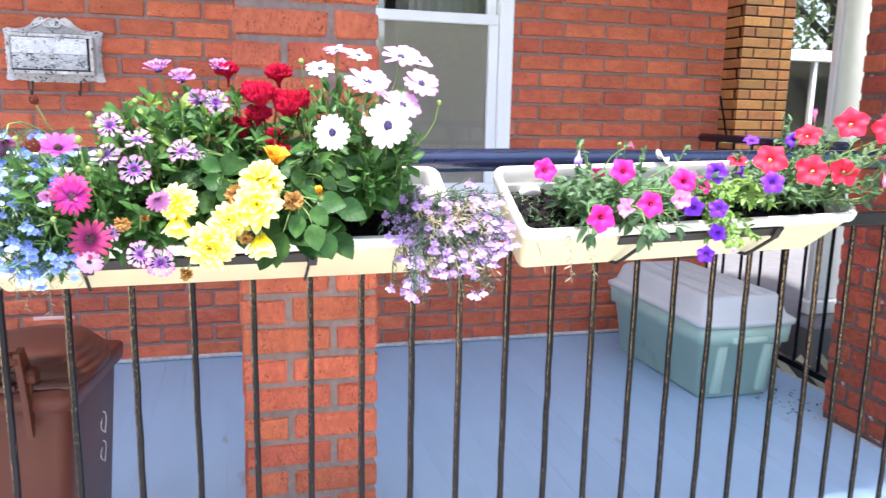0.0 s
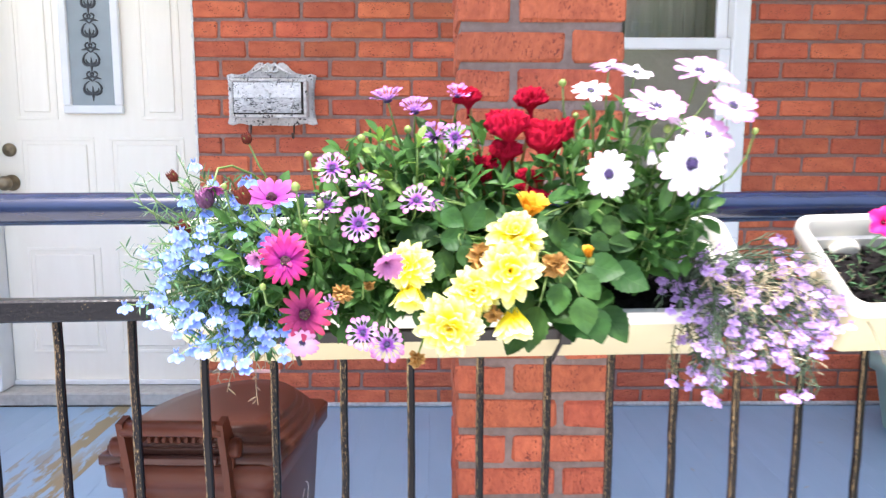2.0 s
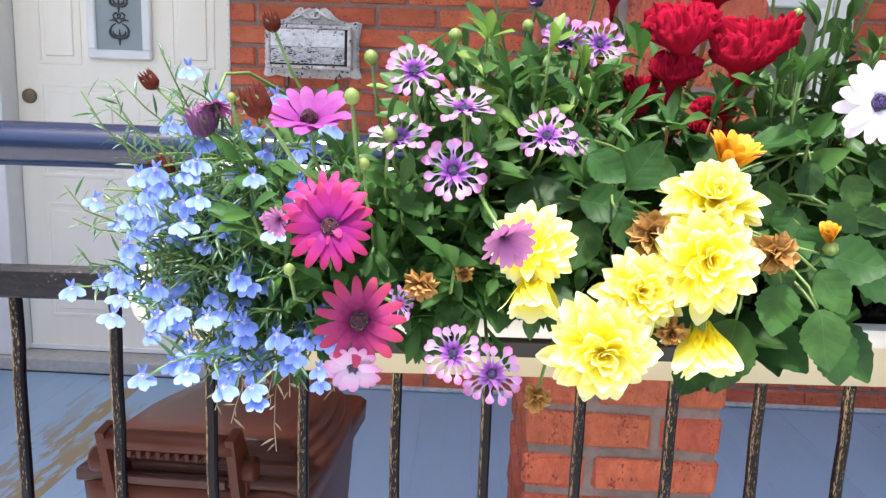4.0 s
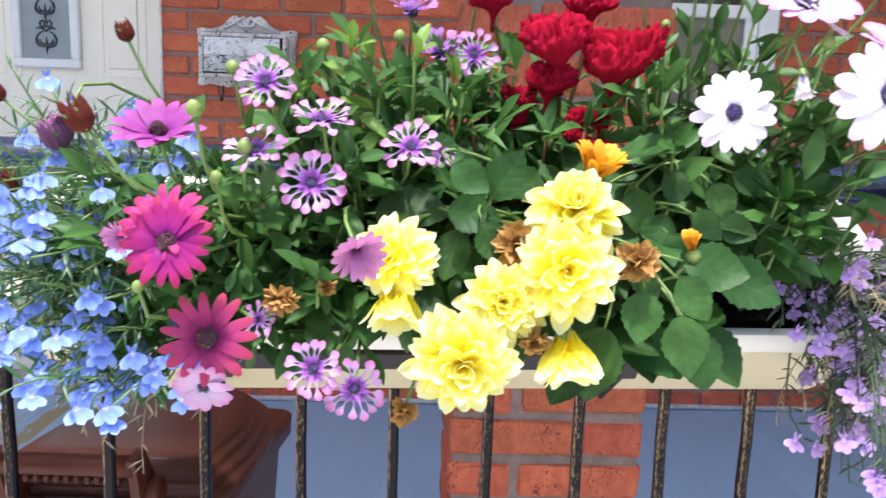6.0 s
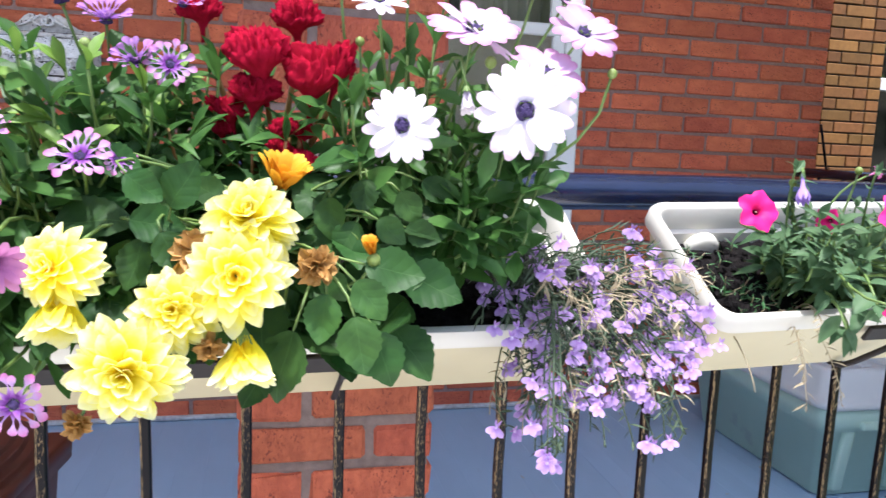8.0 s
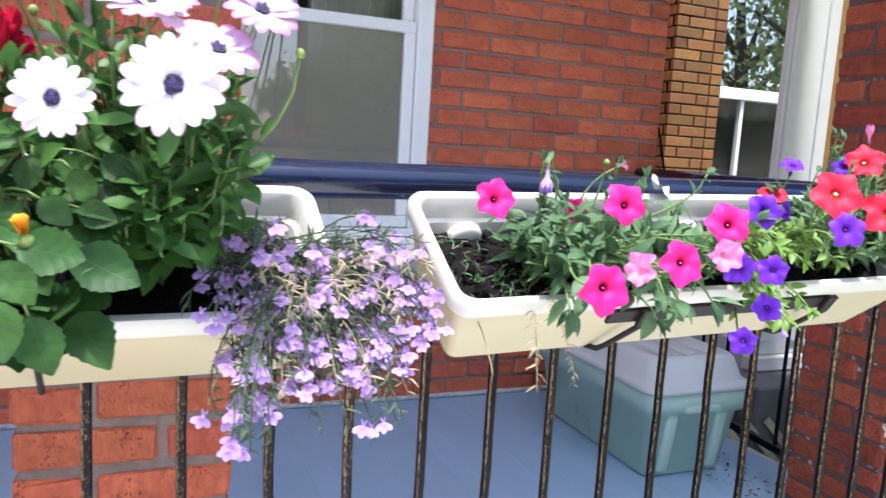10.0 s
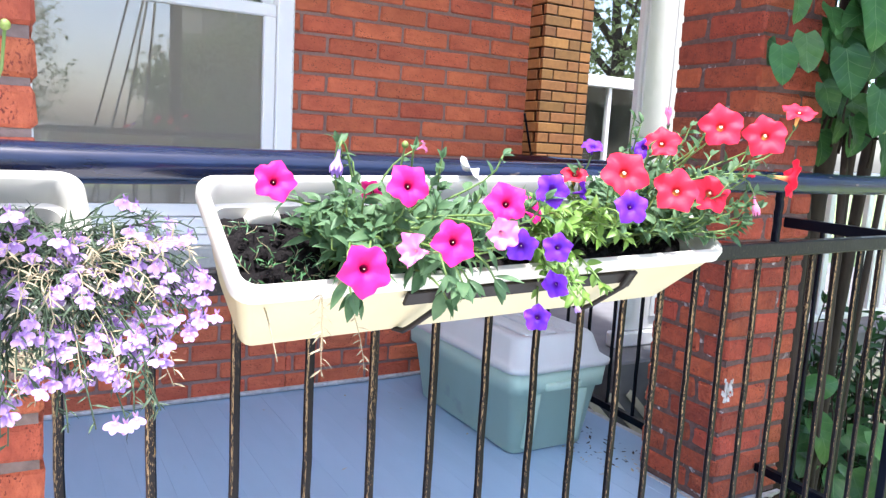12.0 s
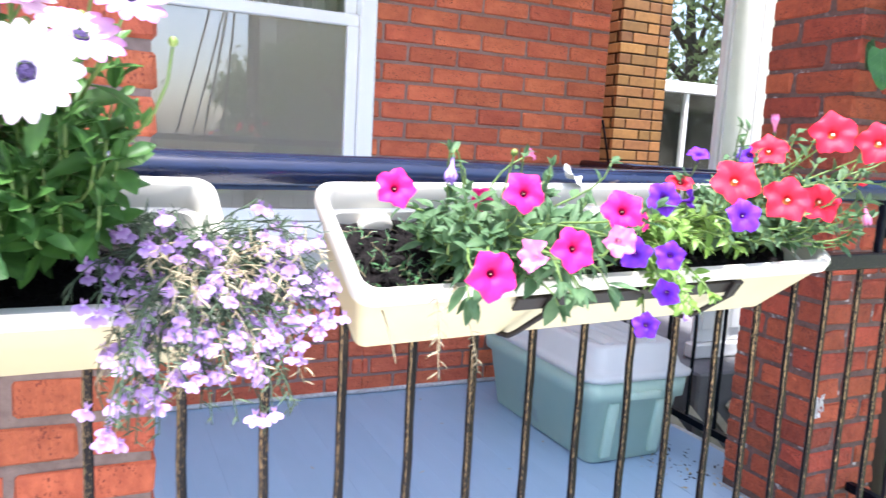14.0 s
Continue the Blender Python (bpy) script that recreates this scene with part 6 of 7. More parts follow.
low = Plant("low_daisy_shoots", soil1(-0.16, -0.03), "short leafy daisy shoots leaning over the box rim", M_GREENLEAF, leaves=L_DAISY)
for i in range(26):
    low.shoot((rnd(-0.25, -0.11), rnd(0.955, 1.0), rnd(0.915, 0.965)), 8, 0.031, root=soil1(rnd(-0.25, -0.08), rnd(-0.04, 0.0)), out=(0, -0.7, -0.2))
for i in range(14):
    low.shoot((rnd(-0.26, -0.15), rnd(0.955, 0.98), rnd(0.885, 0.92)), 6, 0.028, root=soil1(rnd(-0.25, -0.15), rnd(-0.06, -0.03)), out=(0, -0.5, -0.8))
for i in range(20):
    low.shoot((rnd(-0.15, -0.05), rnd(0.965, 1.0), rnd(0.915, 0.950)), 7, 0.030, root=soil1(rnd(-0.15, -0.05), rnd(-0.05, -0.01)), out=(0, -0.7, -0.4))
low.done()
# lilac spoon daisies
pl = Plant("spoon_daisy", soil1(-0.115), "cape daisy with lilac spoon-petalled flowers", M_GREENLEAF, leaves=L_DAISY)
for k, (x, y, z, r) in enumerate(((-0.159, 0.919, 1.062, 0.0165), (-0.132, 0.940, 1.043, 0.0185), (-0.167, 0.930, 1.025, 0.0185), (-0.137, 0.932, 1.009, 0.0195), (-0.083, 0.955, 1.029, 0.0185), (-0.066, 0.968, 1.028, 0.012),
                                  (-0.132, 0.912, 0.909, 0.0175), (-0.110, 0.915, 0.897, 0.0185), (-0.165, 0.920, 0.934, 0.011))):
    face = ((0.1, -0.85, 0.5), (0, -0.45, 0.9), (-0.2, -0.6, 0.7), (0.15, -0.95, 0.25), (0.0, -0.75, 0.65), (0.4, -0.7, 0.5), (-0.25, -0.9, 0.25), (0.05, -0.98, 0.1), (0.7, -0.6, 0.1))[k]
    pl.flower(F_SPO, (x, y, z), r, face, D_BLUE, C_DAISY, leaves=7, size=0.034)
pl.flower(F_ROS, (-0.109, 0.893, 0.981), 0.0195, (0.30, -0.75, -0.35), None, C_DAISY, leaves=3)
for i in range(30):
    pl.shoot((rnd(-0.18, -0.10), rnd(0.95, 1.09), rnd(0.93, 1.06)), 7, 0.036)
for i in range(18):
    pl.shoot((rnd(-0.11, -0.02), rnd(1.0, 1.09), rnd(0.98, 1.075)), 7, 0.036)
for i in range(9):
    pl.shoot((rnd(-0.17, -0.05), rnd(0.985, 1.06), rnd(1.05, 1.095)), 7, 0.034)
pl.flower(F_TAN, (-0.152, 0.925, 0.947), 0.0081, (0, -0.6, -0.6), stem=False, label="withered brown flower head")
pl.flower(F_TAN, (-0.128, 0.935, 0.951), 0.0048, (0, -0.6, -0.3), stem=False, label="withered brown flower head")
pl.done()
lime = Plant("lime_shoots", soil1(-0.10, 0.03), "fresh yellow-green daisy shoots", M_LIMELEAF, leaves=L_SPOON)
for i in range(16):
    lime.shoot((rnd(-0.18, -0.04), rnd(0.97, 1.07), rnd(1.03, 1.09)), 5, 0.030)
lime.done()
pl = Plant("lilac_daisy", soil1(-0.07, 0.04), "tall cape daisy with lilac flowers", M_GREENLEAF, leaves=L_DAISY)
for k, (x, y, z, r) in enumerate(((-0.116, 1.060, 1.131, 0.019), (-0.086, 1.050, 1.119, 0.0175), (-0.039, 1.080, 1.138, 0.014), (-0.065, 1.040, 1.091, 0.0165), (-0.043, 1.035, 1.091, 0.016))):
    pl.flower(F_LID if k < 4 else F_SPO, (x, y, z), r * 1.15, ((-0.2, -0.35, 0.9), (0.1, -0.55, 0.8), (0.1, -0.5, 0.8), (-0.2, -0.6, 0.7), (0.2, -0.9, 0.4))[k], D_BLUE, C_DAISY, leaves=6, size=0.034)
for p, s in (((-0.093, 1.02, 1.10), 0.004), ((-0.14, 1.0, 1.09), 0.0045)):
    pl.flower([B_GREEN], p, s, (0, -0.2, 1), name="bud", leaves=4)
for i in range(26):
    pl.shoot((rnd(-0.13, 0.01), rnd(1.02, 1.12), rnd(1.0, 1.10)), 7, 0.038)
pl.done()

# yellow dahlia
pl = Plant("yellow_dahlia", soil1(0.02, -0.01), "dwarf dahlia with pale yellow double flowers and large dark leaves", M_DARKLEAF, leaves=L_OVAL)
for k, (x, y, z, r) in enumerate(((-0.090, 0.930, 0.968, 0.0255), (-0.051, 0.908, 0.917, 0.0315), (-0.028, 0.926, 0.945, 0.0255), (0.012, 0.942, 0.994, 0.0310), (0.006, 0.924, 0.966, 0.0325))):
    pl.flower(F_DAH, (x, y, z), r, ((-0.3, -0.8, 0.35), (-0.05, -0.98, 0.0), (-0.1, -0.9, 0.3), (-0.05, -0.78, 0.62), (-0.05, -0.97, 0.15))[k], None, C_DAISY, stem_r=0.0022)
pl.flower(F_DAHH, (0.008, 0.928, 0.930), 0.036, (0.12, -0.35, -0.93), None, C_DAISY, roll=3.0)
pl.flower(F_DAHH, (-0.090, 0.928, 0.956), 0.032, (0.05, -0.45, -0.9), None, C_DAISY, roll=3.3)
pl.flower(F_ORA, (0.030, 0.980, 1.010), 0.029, (0.25, -0.35, 0.9), None, C_DAISY, label="fading orange-yellow dahlia flower")
pl.flower(F_TAN, (0.052, 0.947, 0.968), 0.0110, (0.0, -1.0, 0.1), None, C_DAISY, label="withered tan dahlia head")
pl.flower(F_TAN, (-0.018, 0.950, 0.974), 0.0125, (-0.2, -0.8, 0.2), None, C_DAISY, label="withered tan dahlia head")
pl.flower(F_TAN, (-0.009, 0.925, 0.925), 0.0073, (-0.2, -0.8, -0.3), None, None, label="withered tan dahlia head")
pl.flower(F_TAN, (-0.082, 0.93, 0.880), 0.0073, (-0.2, -0.8, -0.6), None, None, label="withered tan dahlia head")
pl.flower([B_GREEN], (0.089, 0.955, 0.970), 0.0045, (0.2, -0.4, 0.8), name="bud", label="orange-green dahlia bud")
pl.flower(F_ORB, (0.088, 0.955, 0.974), 0.013, (-0.2, -0.3, 0.9), stem=False)
big_leaves = []
for k in range(4):
    v, f = leaf_data(1, 0.78, 0.20, (0.03, 0.08, 0.15, 0.22)[k], 15, "oval", 0.05)
    rg = random.Random(k)
    v = [(x, y, z + 0.03 * math.sin(7 * y + 4 * x + k) + rg.uniform(-0.006, 0.006)) for x, y, z in v]
    big_leaves.append(mesh_of(v, f, "leaf", M_BROADLEAF))


def big_leaf(plant, p, d, size, up=(0, -0.6, 0.75), meshes=None, jit=0.3):
    d = Vector(d).normalized()
    up = Vector(up) + rvec(jit)
    x = d.cross(up).normalized()
    m = Matrix((x, d, x.cross(d))).transposed().to_4x4()
    m.translation = Vector(p)
    ob = new("leaf", random.choice(meshes or big_leaves))
    ob.parent = plant.ob
    ob.matrix_local = plant.inv @ m @ Matrix.Scale(size, 4)
    return ob


for x, y, z, turn_, s in ((0.059, 0.945, 0.950, -100, 0.030), (0.076, 0.940, 0.959, -50, 0.029), (0.084, 0.955, 0.967, -10, 0.037), (0.113, 0.975, 0.959, -25, 0.042), (0.075, 0.930, 0.939, -80, 0.034),
                       (0.090, 0.950, 0.924, -70, 0.036), (0.039, 0.955, 0.924, -110, 0.044), (0.024, 0.960, 0.905, -120, 0.033), (0.115, 0.985, 0.988, -20, 0.024), (0.094, 0.975, 0.994, -40, 0.023),
                       (0.088, 0.990, 1.020, -100, 0.023), (0.059, 0.965, 0.962, -60, 0.023), (-0.104, 0.980, 0.988, 10, 0.044), (-0.058, 0.950, 1.021, -35, 0.025), (-0.034, 0.955, 1.002, 60, 0.032),
                       (-0.059, 0.968, 0.992, -5, 0.031), (-0.076, 0.970, 1.032, -20, 0.026), (-0.003, 0.965, 1.006, 150, 0.024), (-0.039, 0.950, 0.987, -60, 0.027), (-0.051, 0.968, 0.980, -110, 0.031),
                       (0.082, 0.980, 0.980, -60, 0.027), (0.081, 0.985, 0.991, -120, 0.027), (0.063, 0.990, 1.007, -90, 0.027), (0.111, 0.990, 1.012, -60, 0.024), (0.128, 1.000, 1.019, -30, 0.025)):
    a = radians(turn_)
    big_leaf(pl, (x, y, z), (math.cos(a), -0.22, math.sin(a)), s * 1.05, (-0.1, -0.85, 0.5), None, 0.30)
    pl.stem((rnd(-0.02, 0.08), 1.03, 0.95), (x, y + 0.002, z), (math.cos(a), -0.3, math.sin(a)), 0.0011)
for x, s in ((-0.135, 0.036), (-0.105, 0.042), (-0.078, 0.040), (-0.045, 0.044), (-0.018, 0.042), (0.018, 0.046), (-0.06, 0.036), (-0.12, 0.034)):
    big_leaf(pl, (x, rnd(0.975, 0.99), rnd(0.925, 0.94)), (rnd(-0.4, 0.4), -0.8, -0.55), s, (0, -0.6, 0.8), None, 0.3)
for i in range(16):
    big_leaf(pl, (rnd(0.03, 0.13), rnd(0.99, 1.03), rnd(0.905, 0.985)), (rnd(-0.3, 0.8), -0.6, rnd(-0.7, 0.2)), rnd(0.034, 0.046))
for i in range(84):
    p = Vector((rnd(-0.10, 0.14), rnd(1.0, 1.09), rnd(0.90, 1.03)))
    big_leaf(pl, p, (rnd(-0.8, 0.8), -0.6, rnd(-0.5, 0.5)), rnd(0.034, 0.046))
for i in range(14):
    pl.stem(pl.root + Vector((rnd(-0.04, 0.04), 0, 0)), (rnd(-0.07, 0.11), rnd(0.98, 1.05), rnd(0.92, 1.0)), None, 0.002)
pl.done()

# red celosia
pl = Plant("red_celosia", soil1(0.025, 0.045), "cockscomb celosia with deep crimson plush crests", M_GREENLEAF, M_REDSTEM)
for k, (x, y, z, r) in enumerate(((-0.026, 1.085, 1.138, 0.0145), (0.040, 1.070, 1.135, 0.0165), (0.014, 1.045, 1.104, 0.0225), (0.054, 1.030, 1.092, 0.0245), (0.071, 1.040, 1.090, 0.012), (0.012, 1.050, 1.077, 0.0155), (-0.006, 1.055, 1.064, 0.012), (0.032, 1.035, 1.052, 0.0095), (0.046, 1.035, 1.050, 0.0085), (0.032, 1.035, 1.038, 0.0085), (0.047, 1.030, 1.028, 0.012), (-0.012, 1.06, 1.05, 0.008))):
    pl.flower(F_CEL, (x, y, z), r, (rnd(-0.2, 0.2), -0.25, 1.0), name="flower_crest", leaves=7 if k < 5 else 3, size=0.042, roll=rnd(-0.4, 0.4) + (math.pi if k % 2 else 0), stem_r=0.0026)
for i in range(22):
    pl.shoot((rnd(-0.06, 0.09), rnd(1.02, 1.09), rnd(1.0, 1.075)), 6, 0.042)
pl.done()

# white cape daisies
pl = Plant("white_daisy", soil1(0.165, 0.03), "tall cape daisy with white flowers and violet centres", M_GREENLEAF, leaves=L_DAISY + L_OVAL[:1])
for k, (x, y, z, r) in enumerate(((0.094, 1.000, 1.138, 0.021), (0.121, 1.040, 1.165, 0.020), (0.153, 1.050, 1.161, 0.0205), (0.155, 0.980, 1.120, 0.032), (0.204, 1.000, 1.157, 0.0285), (0.238, 1.030, 1.154, 0.021), (0.224, 0.960, 1.121, 0.025),
                                  (0.104, 0.952, 1.056, 0.0250), (0.170, 0.911, 1.067, 0.0295), (0.196, 0.948, 1.092, 0.027))):
    face = ((-0.1, -0.5, 0.8), (0, -0.35, 0.9), (0.1, -0.45, 0.85), (0.0, -0.5, 0.8), (0.0, -0.5, 0.8), (0.3, -0.4, 0.8), (0.15, -0.7, 0.65), (-0.12, -0.97, 0.05), (-0.2, -0.95, 0.1), (0.2, -0.6, 0.75))[k]
    pl.flower(F_PWH if k in (1, 3, 4, 5, 6, 9) else F_WHI, (x, y, z), r, face, D_BLUE, C_DAISY, leaves=8, size=0.034)
pl.flower(F_WHI, (0.164, 0.985, 1.117), 0.024, (0.5, -0.4, 0.7), D_BLUE, C_DAISY)
pl.flower(F_WILT, (0.147, 0.962, 1.082), 0.017, (0.05, -0.25, -0.95), None, C_DAISY, label="wilted white flower")
for p, s in (((0.072, 1.04, 1.150), 0.004), ((0.085, 1.03, 1.115), 0.0033), ((0.252, 0.97, 1.098), 0.0033), ((0.165, 0.97, 1.10), 0.004), ((0.196, 0.985, 1.11), 0.0036)):
    pl.flower([B_GREEN], p, s, (0, -0.2, 1), name="bud", leaves=5, size=0.024)
for i in range(26):
    pl.shoot((rnd(0.07, 0.22), rnd(0.98, 1.11), rnd(0.98, 1.075)), 7, 0.033)
for i in range(14):
    pl.shoot((rnd(0.08, 0.19), rnd(1.0, 1.10), rnd(1.05, 1.12)), 8, 0.030)
for i in range(30):
    pl.shoot((rnd(0.10, 0.225), rnd(0.985, 1.10), rnd(0.965, 1.035)), 8, 0.034)
pl.done()

# lilac lobelia
pl = Plant("lilac_lobelia", soil1(0.27), "trailing lobelia with small lilac flowers spilling over the rim", M_LOBLEAF, M_LOBLEAF, leaves=L_THIN)
for i in range(150):
    u, w = rnd(0, 1), rnd(0, 1)
    tip = Vector((0.20 + 0.20 * u + rnd(-0.02, 0.02), 1.0 + 0.07 * (1 - w) + rnd(-0.03, 0.03) + 0.04 * u, 0.960 - 0.140 * w * (1 - 0.35 * u) + rnd(-0.01, 0.01)))
    tip.x = min(tip.x, 0.39)
    if tip.z < 0.87:
        tip.x = min(tip.x, 0.37)
    pts = pl.stem(pl.root + Vector((rnd(-0.04, 0.03), rnd(-0.04, 0.03), 0)), tip, (rnd(-0.3, 0.6), -0.6, -0.6), 0.0008)
    pl.leafy(pts, 13, 0.016, 0.3)
    for _ in range((1, 1, 2, 2, 1)[i % 5]):
        q = pts[-1] + Vector((rnd(-0.014, 0.014), rnd(-0.010, 0.004), rnd(-0.012, 0.012)))
        pl.flower(F_LIL, q, rnd(0.0080, 0.0104), (EYE_SIDE - q).normalized() + Vector((rnd(-0.3, 0.6), 0, rnd(-0.1, 0.6))), stem=False, roll=rnd(-0.5, 0.5))
for i in range(34):
    tip = Vector((rnd(0.215, 0.35), 1.0 + rnd(-0.012, 0.02), rnd(0.805, 0.865)))
    pts = pl.stem(pl.root + Vector((rnd(-0.03, 0.03), -0.05, 0.0)), tip, (rnd(-0.3, 0.4), -0.3, -1), 0.0008)
    pl.leafy(pts, 14, 0.014, 0.35)
    for _ in range(3 if i % 5 == 0 else 0):
        q = pts[-1] + Vector((rnd(-0.015, 0.015), rnd(-0.010, 0.004), rnd(0.005, 0.022)))
        pl.flower(F_LIL, q, rnd(0.0080, 0.0100), (EYE_SIDE - q).normalized() + Vector((rnd(-0.3, 0.5), 0, rnd(-0.1, 0.5))), stem=False, roll=rnd(-0.5, 0.5))
for k in range(4):
    pts = pl.stem(pl.root + Vector((0.0, -0.05, 0.0)), (0.209 + 0.004 * k, 0.938, 0.840), (rnd(-0.2, 0.2), -0.3, -1), 0.0008)
    pl.leafy(pts, 14, 0.014, 0.35)
for k in range(5):
    q = Vector((0.213 + rnd(-0.012, 0.012), 0.936 + rnd(-0.008, 0.008), 0.835 + rnd(-0.006, 0.006)))
    pl.flower(F_LIL, q, 0.0085, (EYE_SIDE - q).normalized() + Vector((0, 0, -0.35)), stem=False, roll=rnd(-0.5, 0.5))
for i in range(5):
    pl.leaf((rnd(0.30, 0.36), rnd(1.06, 1.10), rnd(0.93, 0.96)), (rnd(-0.2, 0.9), -0.4, rnd(0.1, 0.8)), rnd(0.02, 0.04))
pl.done()
dry = Plant("dried_lilac_stems", soil1(0.28, -0.04), "withered tan lobelia stems among the lilac flowers", M_DRY, M_DRY, L_THIN)
for i in range(44):
    tip = Vector((0.30 + rnd(-0.10, 0.09), 1.01 + rnd(-0.02, 0.05), 0.885 + rnd(-0.065, 0.06)))
    pts = dry.stem(dry.root + Vector((rnd(-0.02, 0.02), -0.01, 0.01)), tip, (rnd(-0.3, 0.5), -0.2, -1), 0.0005)
    dry.leafy(pts, 9, 0.013, 0.4)
dry.done()

# ---- second flower box: petunias ----
pl = Plant("pink_petunia", soil2(0.60), "petunia with hot pink trumpet flowers", M_GREYLEAF, leaves=L_OVAL + L_OVAL + L_LANCE)
for k, (x, y, z, r) in enumerate(((0.463, 1.096, 0.993, 0.0215), (0.581, 1.052, 0.995, 0.0226), (0.489, 0.942, 0.939, 0.0226), (0.585, 0.970, 0.953, 0.0220), (0.657, 0.994, 0.984, 0.0218))):
    pl.flower(F_PNK, (x, y, z), r, ((-0.1, -0.9, 0.35), (-0.2, -0.9, 0.3), (-0.1, -0.98, 0.15), (-0.1, -0.9, 0.3), (-0.45, -0.8, 0.35))[k], None, C_PET, leaves=8, size=0.026)
pl.flower(F_PAL, (0.648, 0.985, 0.960), 0.0208, (-0.3, -0.7, 0.0), None, C_PET)
pl.flower(F_PNK, (0.757, 1.095, 0.966), 0.0185, (0.3, -0.8, 0.4), None, C_PET)
pl.flower(F_PAL, (0.554, 0.968, 0.947), 0.0211, (-0.95, -0.25, 0.15), None, C_PET)
pl.flower(F_PNK, (0.590, 1.14, 0.985), 0.016, (-0.8, -0.4, -0.2), None, C_PET)
pl.flower(F_PAL, (0.648, 1.165, 1.030), 0.010, (0.8, -0.3, 0.4), None, C_PET)
pl.flower(F_FAD, (0.541, 1.130, 1.020), 0.020, (-0.3, -0.5, -0.7), None, C_PET, label="half-furled lilac flower")
for i in range(66):
    pl.shoot((rnd(0.50, 0.75), rnd(1.04, 1.17), rnd(0.93, 0.990)), 10, 0.026, root=soil2(rnd(0.53, 0.72), rnd(-0.03, 0.03)))
for i in range(9):
    pl.shoot((rnd(0.54, 0.74), rnd(1.10, 1.17), rnd(0.99, 1.035)), 7, 0.020, root=soil2(rnd(0.55, 0.70), 0.0))
for i in range(12):
    pl.shoot((rnd(0.50, 0.68), rnd(0.99, 1.04), rnd(0.885, 0.93)), 6, 0.028, root=soil2(rnd(0.55, 0.65), -0.04), out=(0, -0.5, -0.8))
for i in range(6):
    pl.leaf(soil2(rnd(0.47, 0.56), rnd(-0.06, 0.05)) + Vector((0, 0, 0.008)), (rnd(-1, 1), rnd(-1, 0.2), rnd(0.1, 0.8)), rnd(0.018, 0.03))
for x in (0.553, 0.632):
    pl.flower([B_GREEN], (x, 1.16, 1.035 if x > 0.6 else 1.02), 0.004, (0, -0.2, 1), name="bud")
pl.done()
dry = Plant("dried_petunia_stems", soil2(0.53, -0.05), "withered pale petunia stems hanging in front of the box", M_DRY, M_DRY, L_THIN)
for i in range(4):
    tip = Vector((0.505 + rnd(-0.02, 0.05), 1.04 + rnd(-0.01, 0.01), 0.87 + rnd(-0.06, 0.02)))
    pts = dry.stem(dry.root + Vector((rnd(-0.02, 0.02), -0.01, 0.012)), tip, (rnd(-0.1, 0.1), -0.1, -1), 0.0005)
    dry.leafy(pts, 14, 0.013, 0.45)
dry.stem(soil2(0.46, -0.05), (0.462, 1.065, 0.83), (0.2, 0, -1), 0.0008)
dry.done()

pl = Plant("violet_petunia", soil2(0.83, -0.01), "petunia with violet trumpet flowers and lime-green trailing shoots", M_LIMELEAF, leaves=L_OVAL)
for k, (x, y, z, r) in enumerate(((0.754, 1.051, 0.994, 0.0204), (0.686, 1.005, 0.946, 0.0182), (0.740, 1.015, 0.939, 0.0168), (0.753, 1.024, 0.900, 0.0166), (0.750, 1.052, 0.855, 0.0161), (0.844, 1.025, 0.979, 0.0207), (0.894, 1.150, 1.038, 0.015), (1.000, 1.168, 1.044, 0.017), (0.835, 1.105, 0.989, 0.016))):
    pl.flower(F_PUR, (x, y, z), r, ((-0.35, -0.9, 0.25), (-0.4, -0.7, -0.2), (-0.5, -0.8, 0.1), (-0.9, -0.5, -0.2), (-0.5, -0.7, 0.2), (-0.4, -0.9, 0.3), (-0.3, -0.5, 0.8), (-0.6, -0.6, 0.5), (0.7, -0.4, 0.1))[k], None, C_PET, leaves=4, size=0.018)
for i in range(30):
    pl.shoot((rnd(0.76, 0.86), rnd(1.03, 1.10), rnd(0.87, 0.97)), 9, 0.017, root=soil2(rnd(0.79, 0.86), -0.03), out=(0, -0.6, -0.5))
for i in range(12):
    pl.shoot((rnd(0.78, 0.93), rnd(1.08, 1.15), rnd(0.95, 1.0)), 9, 0.017)
pl.flower(F_FAD, (0.795, 1.045, 0.875), 0.010, (0.1, -0.4, -0.9), None, C_PET, label="closed violet flower")
pl.done()

pl = Plant("red_petunia", soil2(1.0), "petunia with coral red trumpet flowers on long stems", M_GREYLEAF, leaves=L_OVAL)
for k, (x, y, z, r) in enumerate(((0.864, 1.059, 1.014, 0.0300), (1.047, 1.083, 1.077, 0.0304), (1.126, 1.075, 1.070, 0.0307), (1.213, 1.090, 1.102, 0.0256), (1.160, 1.060, 1.017, 0.0291), (0.960, 1.066, 0.994, 0.0303), (1.057, 1.100, 0.990, 0.0289), (1.016, 1.150, 1.050, 0.027))):
    pl.flower(F_RED, (x, y, z), r, ((-0.45, -0.8, 0.4), (-0.6, -0.75, 0.3), (-0.65, -0.7, 0.3), (-0.3, -0.4, 0.85), (0.75, -0.6, -0.1), (-0.5, -0.8, 0.35), (-0.3, -0.85, 0.4), (-0.6, -0.5, 0.6))[k], None, C_PET, leaves=9, size=0.022)
pl.flower(F_RED, (0.868, 1.150, 1.002), 0.019, (-0.2, -0.3, 0.5), None, C_PET)
pl.flower([petunia_mesh("flower", P_REDPET, 20, 0.2, 0.5)], (1.148, 1.120, 1.014), 0.013, (0.5, -0.6, 0.4), None, C_PET, label="crumpled red flower")
